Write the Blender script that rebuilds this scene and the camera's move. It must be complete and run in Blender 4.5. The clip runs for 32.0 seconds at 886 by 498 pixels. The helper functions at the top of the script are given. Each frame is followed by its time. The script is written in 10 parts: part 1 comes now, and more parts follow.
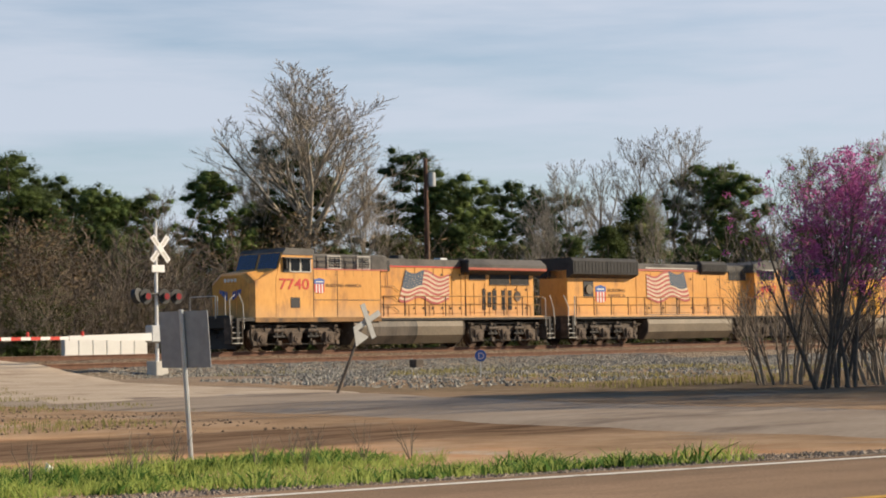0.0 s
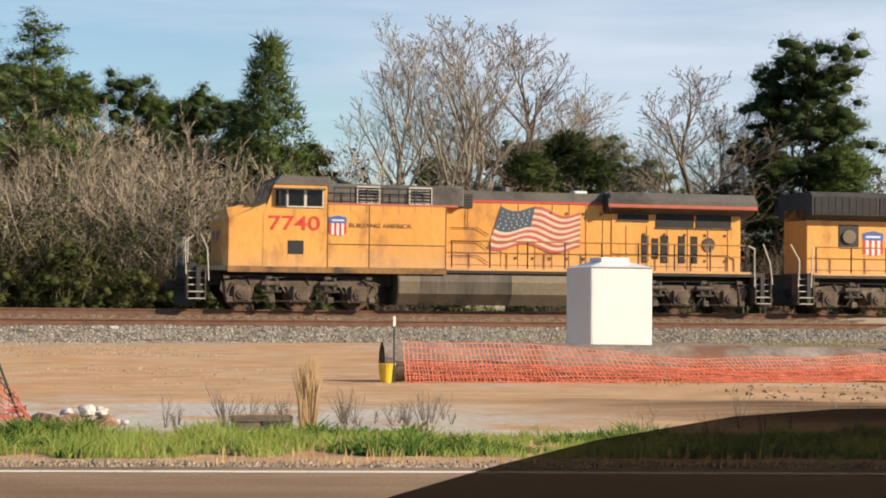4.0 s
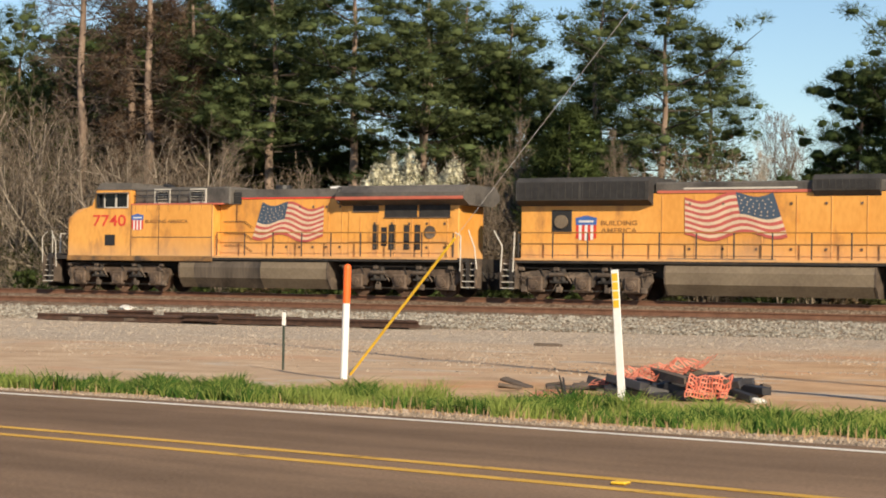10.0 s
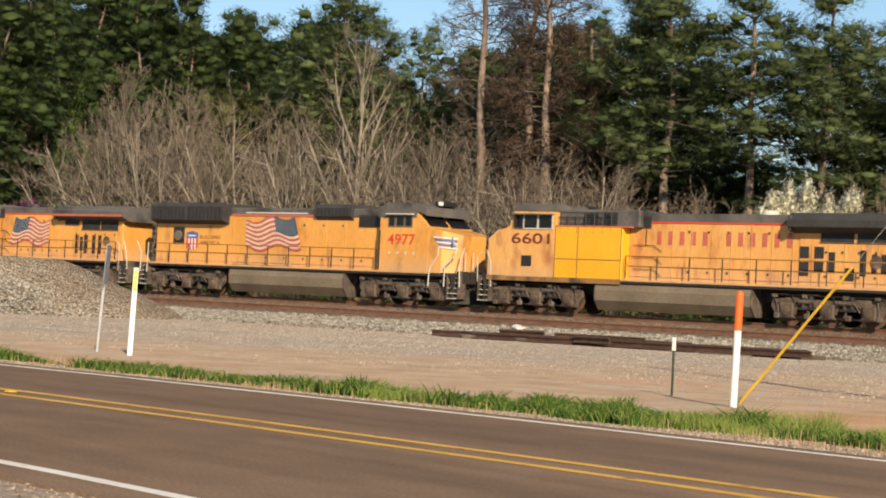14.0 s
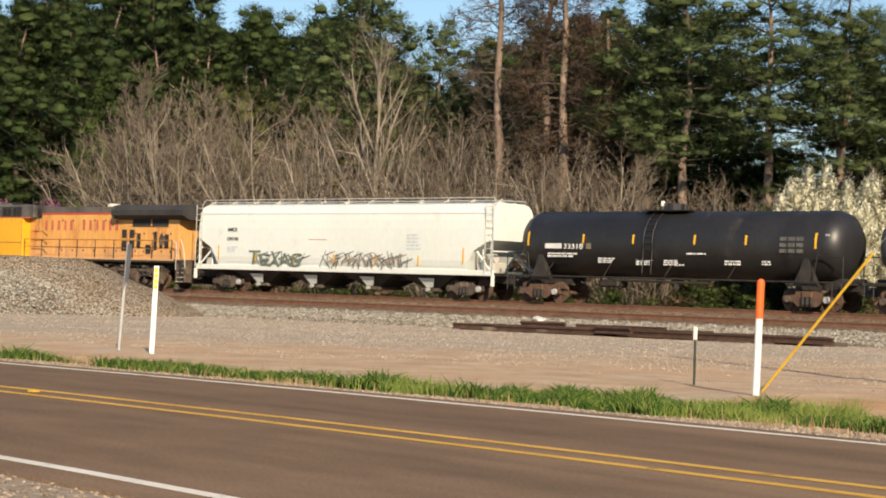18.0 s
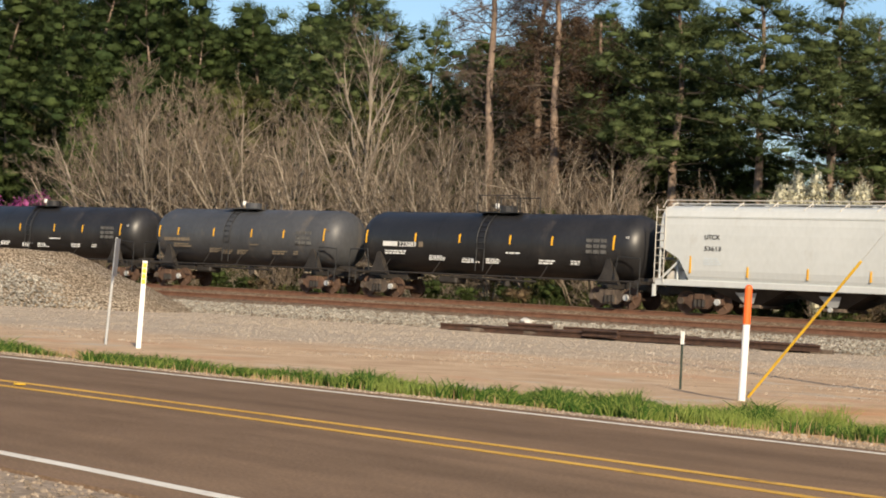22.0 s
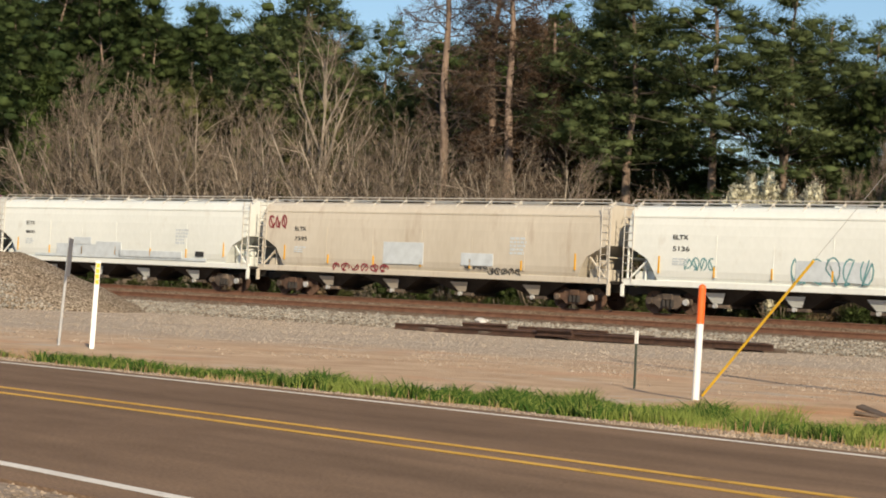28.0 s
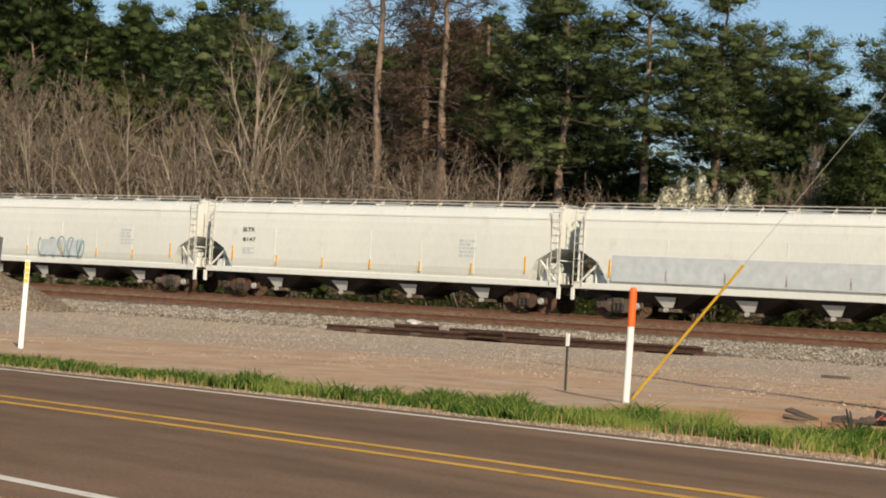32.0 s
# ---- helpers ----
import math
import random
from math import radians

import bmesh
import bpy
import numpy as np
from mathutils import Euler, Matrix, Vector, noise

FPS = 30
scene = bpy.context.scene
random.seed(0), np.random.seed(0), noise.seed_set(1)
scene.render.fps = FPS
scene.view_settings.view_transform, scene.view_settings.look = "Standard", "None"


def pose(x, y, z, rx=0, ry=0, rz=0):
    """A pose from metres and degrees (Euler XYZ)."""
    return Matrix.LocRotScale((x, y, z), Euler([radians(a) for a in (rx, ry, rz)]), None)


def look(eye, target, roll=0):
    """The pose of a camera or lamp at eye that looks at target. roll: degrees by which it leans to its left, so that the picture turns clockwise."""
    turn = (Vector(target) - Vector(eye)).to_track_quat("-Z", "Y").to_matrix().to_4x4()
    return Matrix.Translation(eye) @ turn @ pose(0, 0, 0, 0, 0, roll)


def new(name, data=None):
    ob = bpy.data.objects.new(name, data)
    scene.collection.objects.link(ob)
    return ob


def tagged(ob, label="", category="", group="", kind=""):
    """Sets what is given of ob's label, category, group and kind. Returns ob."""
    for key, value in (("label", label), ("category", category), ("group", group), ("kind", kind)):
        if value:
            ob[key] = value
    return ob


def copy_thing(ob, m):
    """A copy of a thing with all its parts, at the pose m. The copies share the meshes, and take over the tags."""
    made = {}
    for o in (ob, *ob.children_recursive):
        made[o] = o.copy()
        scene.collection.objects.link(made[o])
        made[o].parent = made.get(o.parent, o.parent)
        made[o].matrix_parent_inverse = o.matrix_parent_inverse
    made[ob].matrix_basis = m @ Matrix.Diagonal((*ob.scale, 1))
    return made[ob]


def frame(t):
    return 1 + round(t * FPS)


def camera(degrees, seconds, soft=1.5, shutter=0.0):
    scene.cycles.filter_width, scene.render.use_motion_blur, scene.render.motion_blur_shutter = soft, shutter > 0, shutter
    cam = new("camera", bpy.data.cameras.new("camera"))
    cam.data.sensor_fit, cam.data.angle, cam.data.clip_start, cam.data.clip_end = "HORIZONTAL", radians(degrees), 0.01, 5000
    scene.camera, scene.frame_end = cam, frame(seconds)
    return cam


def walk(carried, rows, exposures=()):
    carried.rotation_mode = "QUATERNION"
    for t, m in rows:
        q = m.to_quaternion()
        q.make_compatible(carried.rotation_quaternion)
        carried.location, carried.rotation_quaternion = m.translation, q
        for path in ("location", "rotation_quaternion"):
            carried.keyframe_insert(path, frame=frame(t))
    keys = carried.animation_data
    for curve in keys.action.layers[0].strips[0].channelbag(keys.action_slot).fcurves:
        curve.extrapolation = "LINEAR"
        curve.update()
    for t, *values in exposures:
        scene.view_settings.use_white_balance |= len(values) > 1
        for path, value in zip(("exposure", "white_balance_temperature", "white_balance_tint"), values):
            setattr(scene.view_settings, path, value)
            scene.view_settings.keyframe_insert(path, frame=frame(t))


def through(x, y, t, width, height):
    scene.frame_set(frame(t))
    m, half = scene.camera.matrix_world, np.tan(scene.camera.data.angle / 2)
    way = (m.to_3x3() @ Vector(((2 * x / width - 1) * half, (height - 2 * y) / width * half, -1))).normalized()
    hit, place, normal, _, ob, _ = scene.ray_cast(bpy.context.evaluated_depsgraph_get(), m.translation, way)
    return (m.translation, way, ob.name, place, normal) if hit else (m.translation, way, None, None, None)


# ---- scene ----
# The camera stands in one spot beside the road and pans with the train.
EYE = (0.0, 0.0, 1.15)
cam = camera(25.83, 32.0, soft=1.9)
walk(cam, [
    (0.0, pose(*EYE, 92.680, 1.212, -46.921)),
    (0.5, pose(*EYE, 92.789, 0.836, -44.821)),
    (1.0, pose(*EYE, 92.954, 0.833, -43.006)),
    (1.5, pose(*EYE, 93.063, 0.639, -40.360)),
    (2.0, pose(*EYE, 93.397, 0.351, -35.689)),
    (2.5, pose(*EYE, 93.104, 0.795, -31.015)),
    (3.0, pose(*EYE, 92.267, 0.484, -27.183)),
    (3.5, pose(*EYE, 91.891, -0.141, -22.123)),
    (4.0, pose(*EYE, 91.622, -0.371, -16.626)),
    (4.5, pose(*EYE, 91.461, -0.686, -11.424)),
    (6.5, pose(*EYE, 91.542, -0.147, 5.629)),
    (7.0, pose(*EYE, 91.781, -0.512, 9.482)),
    (7.5, pose(*EYE, 91.797, -0.404, 14.418)),
    (8.0, pose(*EYE, 91.749, -0.179, 18.309)),
    (8.5, pose(*EYE, 91.070, -0.479, 20.440)),
    (9.0, pose(*EYE, 90.818, -0.828, 23.253)),
    (9.5, pose(*EYE, 91.223, -0.801, 25.991)),
    (10.0, pose(*EYE, 91.319, -0.887, 28.315)),
    (10.5, pose(*EYE, 91.058, -0.982, 30.889)),
    (11.0, pose(*EYE, 90.977, -1.159, 33.338)),
    (11.5, pose(*EYE, 91.001, -1.377, 35.144)),
    (12.0, pose(*EYE, 90.960, -1.515, 36.703)),
    (12.5, pose(*EYE, 90.931, -1.657, 37.878)),
    (13.0, pose(*EYE, 90.966, -2.443, 38.674)),
    (13.5, pose(*EYE, 91.255, -3.029, 39.418)),
    (14.0, pose(*EYE, 91.652, -2.798, 39.869)),
    (14.5, pose(*EYE, 91.887, -1.664, 40.132)),
    (16.5, pose(*EYE, 91.348, -2.127, 40.631)),
    (17.0, pose(*EYE, 91.539, -2.046, 40.701)),
    (17.5, pose(*EYE, 91.529, -1.924, 40.585)),
    (18.0, pose(*EYE, 91.423, -1.841, 40.477)),
    (18.5, pose(*EYE, 91.214, -1.795, 40.591)),
    (19.0, pose(*EYE, 91.103, -1.918, 40.697)),
    (19.5, pose(*EYE, 91.081, -2.029, 40.687)),
    (20.0, pose(*EYE, 90.980, -2.039, 40.511)),
    (20.5, pose(*EYE, 90.893, -2.036, 40.250)),
    (21.0, pose(*EYE, 90.976, -2.254, 40.103)),
    (21.5, pose(*EYE, 91.231, -2.612, 40.107)),
    (22.0, pose(*EYE, 91.445, -2.875, 40.121)),
    (22.5, pose(*EYE, 91.680, -3.057, 40.109)),
    (23.0, pose(*EYE, 91.969, -3.121, 40.005)),
    (23.5, pose(*EYE, 92.118, -2.844, 39.821)),
    (24.0, pose(*EYE, 92.107, -2.490, 39.600)),
    (24.5, pose(*EYE, 91.963, -2.283, 39.514)),
    (25.0, pose(*EYE, 91.819, -2.283, 39.545)),
    (25.5, pose(*EYE, 91.736, -2.555, 39.568)),
    (27.5, pose(*EYE, 91.650, -2.735, 38.831)),
    (28.0, pose(*EYE, 91.506, -2.790, 38.773)),
    (28.5, pose(*EYE, 91.370, -2.940, 38.744)),
    (29.0, pose(*EYE, 91.380, -3.299, 38.636)),
    (29.5, pose(*EYE, 91.524, -3.574, 38.353)),
    (30.0, pose(*EYE, 91.685, -3.643, 38.019)),
    (30.5, pose(*EYE, 91.715, -3.527, 37.752)),
    (31.0, pose(*EYE, 91.613, -3.420, 37.549)),
    (31.5, pose(*EYE, 91.528, -3.151, 37.223)),
    (32.0, pose(*EYE, 91.656, -3.147, 36.752)),
], exposures=[(0.0, 0.31), (2.0, 0.33), (4.0, 0.52), (7.0, 0.40), (9.0, 0.44), (14.0, 0.43), (22.0, 0.44), (25.0, 0.25), (28.0, 0.26), (32.0, 0.11)])


# ---- light: low warm sun from behind on the right-hand side, thin cloud ----
SUN_ELEV, SUN_AZ = radians(27), radians(128)      # azimuth clockwise from +y
scene.view_settings.exposure = 0.44
world = bpy.data.worlds.new("sky")
scene.world = world
world.use_nodes = True
wn, wl = world.node_tree.nodes, world.node_tree.links
sky = wn.new("ShaderNodeTexSky")
sky.sky_type, sky.sun_disc = "NISHITA", False
sky.sun_elevation, sky.sun_rotation = SUN_ELEV, SUN_AZ
sky.air_density, sky.dust_density, sky.ozone_density = 1.1, 0.05, 3.5
wtex = wn.new("ShaderNodeTexCoord")
wmap = wn.new("ShaderNodeMapping")
wmap.inputs["Scale"].default_value = (1.6, 1.6, 14.0)
wnoise = wn.new("ShaderNodeTexNoise")
wnoise.inputs["Scale"].default_value, wnoise.inputs["Detail"].default_value, wnoise.inputs["Roughness"].default_value = 1.7, 7.0, 0.55
wramp = wn.new("ShaderNodeValToRGB")
wramp.color_ramp.elements[0].position, wramp.color_ramp.elements[1].position = 0.44, 0.76
wmix = wn.new("ShaderNodeMix")
wmix.data_type = "RGBA"
wmix.inputs["B"].default_value = (5.7, 6.2, 7.2, 1)
wfade = wn.new("ShaderNodeMath")
wfade.operation = "MULTIPLY"
wl.new(wtex.outputs["Generated"], wmap.inputs["Vector"])
wl.new(wmap.outputs["Vector"], wnoise.inputs["Vector"])
wsep = wn.new("ShaderNodeSeparateXYZ")
wl.new(wtex.outputs["Generated"], wsep.inputs[0])
wmore = wn.new("ShaderNodeMath")                      # thin cloud thickens to the east, thins to the west
wmore.operation, wmore.inputs[1].default_value = "MULTIPLY_ADD", 0.32
wl.new(wsep.outputs["X"], wmore.inputs[0])
wl.new(wnoise.outputs["Fac"], wmore.inputs[2])
wl.new(wmore.outputs[0], wramp.inputs["Fac"])
whigh = wn.new("ShaderNodeMapRange")                  # clear overhead
whigh.inputs["From Min"].default_value, whigh.inputs["From Max"].default_value = 0.17, 0.32
whigh.inputs["To Min"].default_value, whigh.inputs["To Max"].default_value = 0.88, 0.0
wl.new(wsep.outputs["Z"], whigh.inputs["Value"])
wl.new(wramp.outputs["Color"], wfade.inputs[0])
wl.new(whigh.outputs["Result"], wfade.inputs[1])
wl.new(wfade.outputs[0], wmix.inputs["Factor"])
wl.new(sky.outputs["Color"], wmix.inputs["A"])
wl.new(wmix.outputs["Result"], wn["Background"].inputs["Color"])
wn["Background"].inputs["Strength"].default_value = 0.088
sun = new("sun", bpy.data.lights.new("sun", "SUN"))
sun.data.energy, sun.data.angle, sun.data.color = 5.0, radians(0.6), (1.0, 0.83, 0.60)
sun_from = Vector((math.sin(SUN_AZ) * math.cos(SUN_ELEV), math.cos(SUN_AZ) * math.cos(SUN_ELEV), math.sin(SUN_ELEV)))
sun.matrix_world = look(sun_from * 200, (0, 0, 0))


# ---- materials ----
def surface(name, a, b, rough=0.7, metal=0.0, scale=1.0, fine=30.0, bump=0.3, depth=0.01, stain=None, amount=0.5, stain_scale=0.6, per_piece=0.0, stretch=(1, 1, 1), world_space=False, gloss=0.5, island=False, tint=None):
    """Two-scale mottled paint, wood, stone, earth: a and b are the two base colours, stain a third in patches."""
    m = bpy.data.materials.new(name)
    m.use_nodes = True
    n, l = m.node_tree.nodes, m.node_tree.links
    bsdf = n["Principled BSDF"]
    tex = n.new("ShaderNodeTexCoord")
    mapping = n.new("ShaderNodeMapping")
    mapping.inputs["Scale"].default_value = stretch
    if world_space:
        geo = n.new("ShaderNodeNewGeometry")
        l.new(geo.outputs["Position"], mapping.inputs["Vector"])
    else:
        l.new(tex.outputs["Object"], mapping.inputs["Vector"])
    big = n.new("ShaderNodeTexNoise")
    big.inputs["Scale"].default_value, big.inputs["Detail"].default_value = scale, 5.0
    small = n.new("ShaderNodeTexNoise")
    small.inputs["Scale"].default_value, small.inputs["Detail"].default_value = fine, 3.0
    mixf = n.new("ShaderNodeMath")
    mixf.operation = "MULTIPLY_ADD"
    mixf.inputs[1].default_value, mixf.inputs[2].default_value = 0.55, 0.0
    for t_ in (big, small):
        l.new(mapping.outputs["Vector"], t_.inputs["Vector"])
    l.new(small.outputs["Fac"], mixf.inputs[0])
    addn = n.new("ShaderNodeMath")
    addn.operation = "MULTIPLY_ADD"
    addn.inputs[1].default_value = 0.9
    l.new(big.outputs["Fac"], addn.inputs[0])
    l.new(mixf.outputs[0], addn.inputs[2])
    ramp = n.new("ShaderNodeValToRGB")
    ramp.color_ramp.elements[0].position, ramp.color_ramp.elements[1].position = 0.5, 0.95
    ramp.color_ramp.elements[0].color, ramp.color_ramp.elements[1].color = (*a, 1), (*b, 1)
    l.new(addn.outputs[0], ramp.inputs["Fac"])
    colour = ramp.outputs["Color"]
    if stain:
        patch = n.new("ShaderNodeTexNoise")
        patch.inputs["Scale"].default_value, patch.inputs["Detail"].default_value, patch.inputs["Roughness"].default_value = stain_scale, 6.0, 0.62
        l.new(mapping.outputs["Vector"], patch.inputs["Vector"])
        pr = n.new("ShaderNodeValToRGB")
        pr.color_ramp.elements[0].position, pr.color_ramp.elements[1].position = 0.62 - 0.24 * amount, 0.74 - 0.2 * amount
        l.new(patch.outputs["Fac"], pr.inputs["Fac"])
        mx = n.new("ShaderNodeMix")
        mx.data_type = "RGBA"
        mx.inputs["B"].default_value = (*stain, 1)
        l.new(pr.outputs["Color"], mx.inputs["Factor"])
        l.new(colour, mx.inputs["A"])
        colour = mx.outputs["Result"]
    # dust film that thins upwards
    if tint:
        up = n.new("ShaderNodeSeparateXYZ")
        l.new(tex.outputs["Object"], up.inputs[0])
        ragged = n.new("ShaderNodeMath")
        ragged.operation, ragged.inputs[1].default_value = "MULTIPLY_ADD", 1.2
        l.new(big.outputs["Fac"], ragged.inputs[0])
        l.new(up.outputs["Z"], ragged.inputs[2])
        film_ = n.new("ShaderNodeMapRange")
        film_.inputs["From Min"].default_value, film_.inputs["From Max"].default_value = tint[0] + 0.6, tint[1] + 0.6
        film_.inputs["To Min"].default_value, film_.inputs["To Max"].default_value = 0.6, 0.0
        l.new(ragged.outputs[0], film_.inputs["Value"])
        dusty = n.new("ShaderNodeMix")
        dusty.data_type = "RGBA"
        dusty.inputs["B"].default_value = (*tint[2], 1)
        l.new(film_.outputs["Result"], dusty.inputs["Factor"])
        l.new(colour, dusty.inputs["A"])
        colour = dusty.outputs["Result"]
    if per_piece:
        info = n.new("ShaderNodeNewGeometry" if island else "ShaderNodeObjectInfo")
        span = n.new("ShaderNodeMapRange")
        span.inputs["To Min"].default_value, span.inputs["To Max"].default_value = 1 - per_piece, 1 + per_piece
        l.new(info.outputs["Random Per Island" if island else "Random"], span.inputs["Value"])
        hsv = n.new("ShaderNodeHueSaturation")
        l.new(span.outputs["Result"], hsv.inputs["Value"])
        l.new(colour, hsv.inputs["Color"])
        colour = hsv.outputs["Color"]
    l.new(colour, bsdf.inputs["Base Color"])
    bsdf.inputs["Roughness"].default_value, bsdf.inputs["Metallic"].default_value = rough, metal
    bsdf.inputs["Specular IOR Level"].default_value = gloss
    if bump:
        bp = n.new("ShaderNodeBump")
        bp.inputs["Strength"].default_value, bp.inputs["Distance"].default_value = bump, depth
        l.new(addn.outputs[0], bp.inputs["Height"])
        l.new(bp.outputs["Normal"], bsdf.inputs["Normal"])
    return m


def leafy(name, a, b, rough=0.6, through=0.25, grain=0.0):
    """Leaves, needles, blossom: colour varies from piece to piece; some light passes through."""
    m = bpy.data.materials.new(name)
    m.use_nodes = True
    n, l = m.node_tree.nodes, m.node_tree.links
    bsdf = n["Principled BSDF"]
    geo = n.new("ShaderNodeNewGeometry")
    info = n.new("ShaderNodeObjectInfo")
    add = n.new("ShaderNodeMath")
    add.operation, add.inputs[1].default_value = "MULTIPLY_ADD", 0.7
    half = n.new("ShaderNodeMath")
    half.operation, half.inputs[1].default_value = "MULTIPLY", 0.3
    l.new(geo.outputs["Random Per Island"], add.inputs[0])
    l.new(info.outputs["Random"], half.inputs[0])
    l.new(half.outputs[0], add.inputs[2])
    ramp = n.new("ShaderNodeValToRGB")
    ramp.color_ramp.elements[0].color, ramp.color_ramp.elements[1].color = (*a, 1), (*b, 1)
    l.new(add.outputs[0], ramp.inputs["Fac"])
    colour = ramp.outputs["Color"]
    if grain:
        tex = n.new("ShaderNodeTexCoord")
        fine, broad = n.new("ShaderNodeTexNoise"), n.new("ShaderNodeTexNoise")
        fine.inputs["Scale"].default_value, fine.inputs["Detail"].default_value, fine.inputs["Roughness"].default_value = grain, 5.0, 0.7
        broad.inputs["Scale"].default_value, broad.inputs["Detail"].default_value = grain * 0.13, 2.0
        both = n.new("ShaderNodeMath")
        both.operation = "ADD"
        span = n.new("ShaderNodeMapRange")
        span.inputs["From Min"].default_value, span.inputs["From Max"].default_value = 0.75, 1.25
        span.inputs["To Min"].default_value, span.inputs["To Max"].default_value = 0.45, 1.4
        hsv = n.new("ShaderNodeHueSaturation")
        for t_ in (fine, broad):
            l.new(tex.outputs["Object"], t_.inputs["Vector"])
        l.new(fine.outputs["Fac"], both.inputs[0])
        l.new(broad.outputs["Fac"], both.inputs[1])
        l.new(both.outputs[0], span.inputs["Value"])
        l.new(span.outputs["Result"], hsv.inputs["Value"])
        l.new(colour, hsv.inputs["Color"])
        colour = hsv.outputs["Color"]
        bump = n.new("ShaderNodeBump")
        bump.inputs["Strength"].default_value, bump.inputs["Distance"].default_value = 0.7, 0.12
        l.new(fine.outputs["Fac"], bump.inputs["Height"])
        l.new(bump.outputs["Normal"], bsdf.inputs["Normal"])
    l.new(colour, bsdf.inputs["Base Color"])
    bsdf.inputs["Roughness"].default_value = rough
    bsdf.inputs["Specular IOR Level"].default_value = 0.1
    if through:
        tr = n.new("ShaderNodeBsdfTranslucent")
        l.new(colour, tr.inputs["Color"])
        mx = n.new("ShaderNodeMixShader")
        mx.inputs["Fac"].default_value = through
        l.new(bsdf.outputs[0], mx.inputs[1])
        l.new(tr.outputs[0], mx.inputs[2])
        l.new(mx.outputs[0], n["Material Output"].inputs["Surface"])
    return m


def plain(name, c, rough=0.5, metal=0.0):
    return surface(name, tuple(0.82 * v for v in c), tuple(min(1, 1.08 * v) for v in c), rough, metal, scale=2.5, fine=40, bump=0.08, depth=0.004)


YELLOW = surface("armour_yellow_paint", (0.61, 0.272, 0.050), (0.76, 0.380, 0.090), 0.45, scale=0.5, fine=7, bump=0.06, stain=(0.36, 0.16, 0.05), amount=0.36, stain_scale=0.9, stretch=(1, 1, 0.45), tint=(1.45, 2.35, (0.56, 0.36, 0.20)))
YELLOW_FADED = surface("faded_yellow_paint", (0.60, 0.28, 0.065), (0.74, 0.40, 0.13), 0.6, scale=0.6, fine=8, bump=0.06, stain=(0.42, 0.17, 0.06), amount=0.40, stain_scale=1.1, stretch=(1, 1, 0.35), tint=(1.45, 2.35, (0.52, 0.35, 0.20)))
YELLOW_BRIGHT = surface("fresh_yellow_panel_paint", (0.74, 0.35, 0.012), (0.84, 0.43, 0.02), 0.45, scale=0.6, fine=8, bump=0.05)
ROOF_GREY = surface("sooty_grey_roof_paint", (0.065, 0.060, 0.055), (0.135, 0.122, 0.108), 0.7, scale=0.8, fine=10, bump=0.1, stain=(0.035, 0.032, 0.03), amount=0.55, stain_scale=0.5)
ROOF_DARK = surface("soot_black_roof", (0.022, 0.021, 0.021), (0.055, 0.052, 0.05), 0.8, scale=0.9, fine=12, bump=0.1)
UNDER = surface("grimy_underframe_steel", (0.042, 0.032, 0.025), (0.135, 0.102, 0.078), 0.8, scale=2.2, fine=16, bump=0.25, depth=0.012, stain=(0.20, 0.15, 0.11), amount=0.3, stain_scale=2.0)
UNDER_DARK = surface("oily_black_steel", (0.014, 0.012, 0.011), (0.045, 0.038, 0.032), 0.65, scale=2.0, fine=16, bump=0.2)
TRUCK_STEEL = surface("oily_brown_truck_casting", (0.045, 0.031, 0.022), (0.155, 0.108, 0.076), 0.75, scale=2.5, fine=18, bump=0.3, depth=0.012, stain=(0.16, 0.12, 0.09), amount=0.22, stain_scale=2.5)
TANK_GREY = surface("dusty_grey_fuel_tank", (0.045, 0.036, 0.028), (0.15, 0.118, 0.088), 0.65, scale=0.9, fine=10, bump=0.08, stain=(0.022, 0.019, 0.017), amount=0.36, stain_scale=0.7, stretch=(1, 1, 0.12))
TANK_CLEAN = surface("tan_dusted_fuel_tank", (0.13, 0.10, 0.068), (0.22, 0.175, 0.12), 0.65, scale=0.9, fine=10, bump=0.08)
RAIL_RUST = surface("rusty_rail_steel", (0.105, 0.048, 0.027), (0.20, 0.10, 0.06), 0.8, scale=3, fine=24, bump=0.2, world_space=True)
RAIL_TOP = surface("worn_railhead_steel", (0.30, 0.25, 0.22), (0.45, 0.40, 0.36), 0.4, 0.8, scale=3, fine=20, bump=0.03, world_space=True)
TIE = surface("weathered_timber_tie", (0.055, 0.042, 0.032), (0.14, 0.105, 0.08), 0.9, scale=3, fine=18, bump=0.4, stretch=(1, 0.3, 1), per_piece=0.3)
TIE_BLACK = surface("creosoted_black_tie", (0.014, 0.014, 0.016), (0.045, 0.044, 0.048), 0.6, scale=3, fine=22, bump=0.35, stretch=(0.3, 1, 1), per_piece=0.35)
GLASS_DARK = surface("dark_cab_glass", (0.006, 0.007, 0.008), (0.012, 0.012, 0.013), 0.15, scale=1, fine=4, bump=0, gloss=0.3)
BLUE_GLASS = surface("blue_windscreen_glass", (0.006, 0.014, 0.05), (0.012, 0.026, 0.085), 0.12, scale=1, fine=4, bump=0, gloss=0.8)
BLACK = plain("black_paint", (0.02, 0.02, 0.021), 0.55)
DARK_MESH = surface("black_radiator_mesh", (0.012, 0.012, 0.013), (0.032, 0.03, 0.03), 0.8, scale=4, fine=60, bump=0.3)
WHITE = surface("white_paint", (0.70, 0.69, 0.66), (0.82, 0.81, 0.78), 0.5, scale=1.2, fine=14, bump=0.05)
RED = plain("red_paint", (0.62, 0.055, 0.035), 0.5)
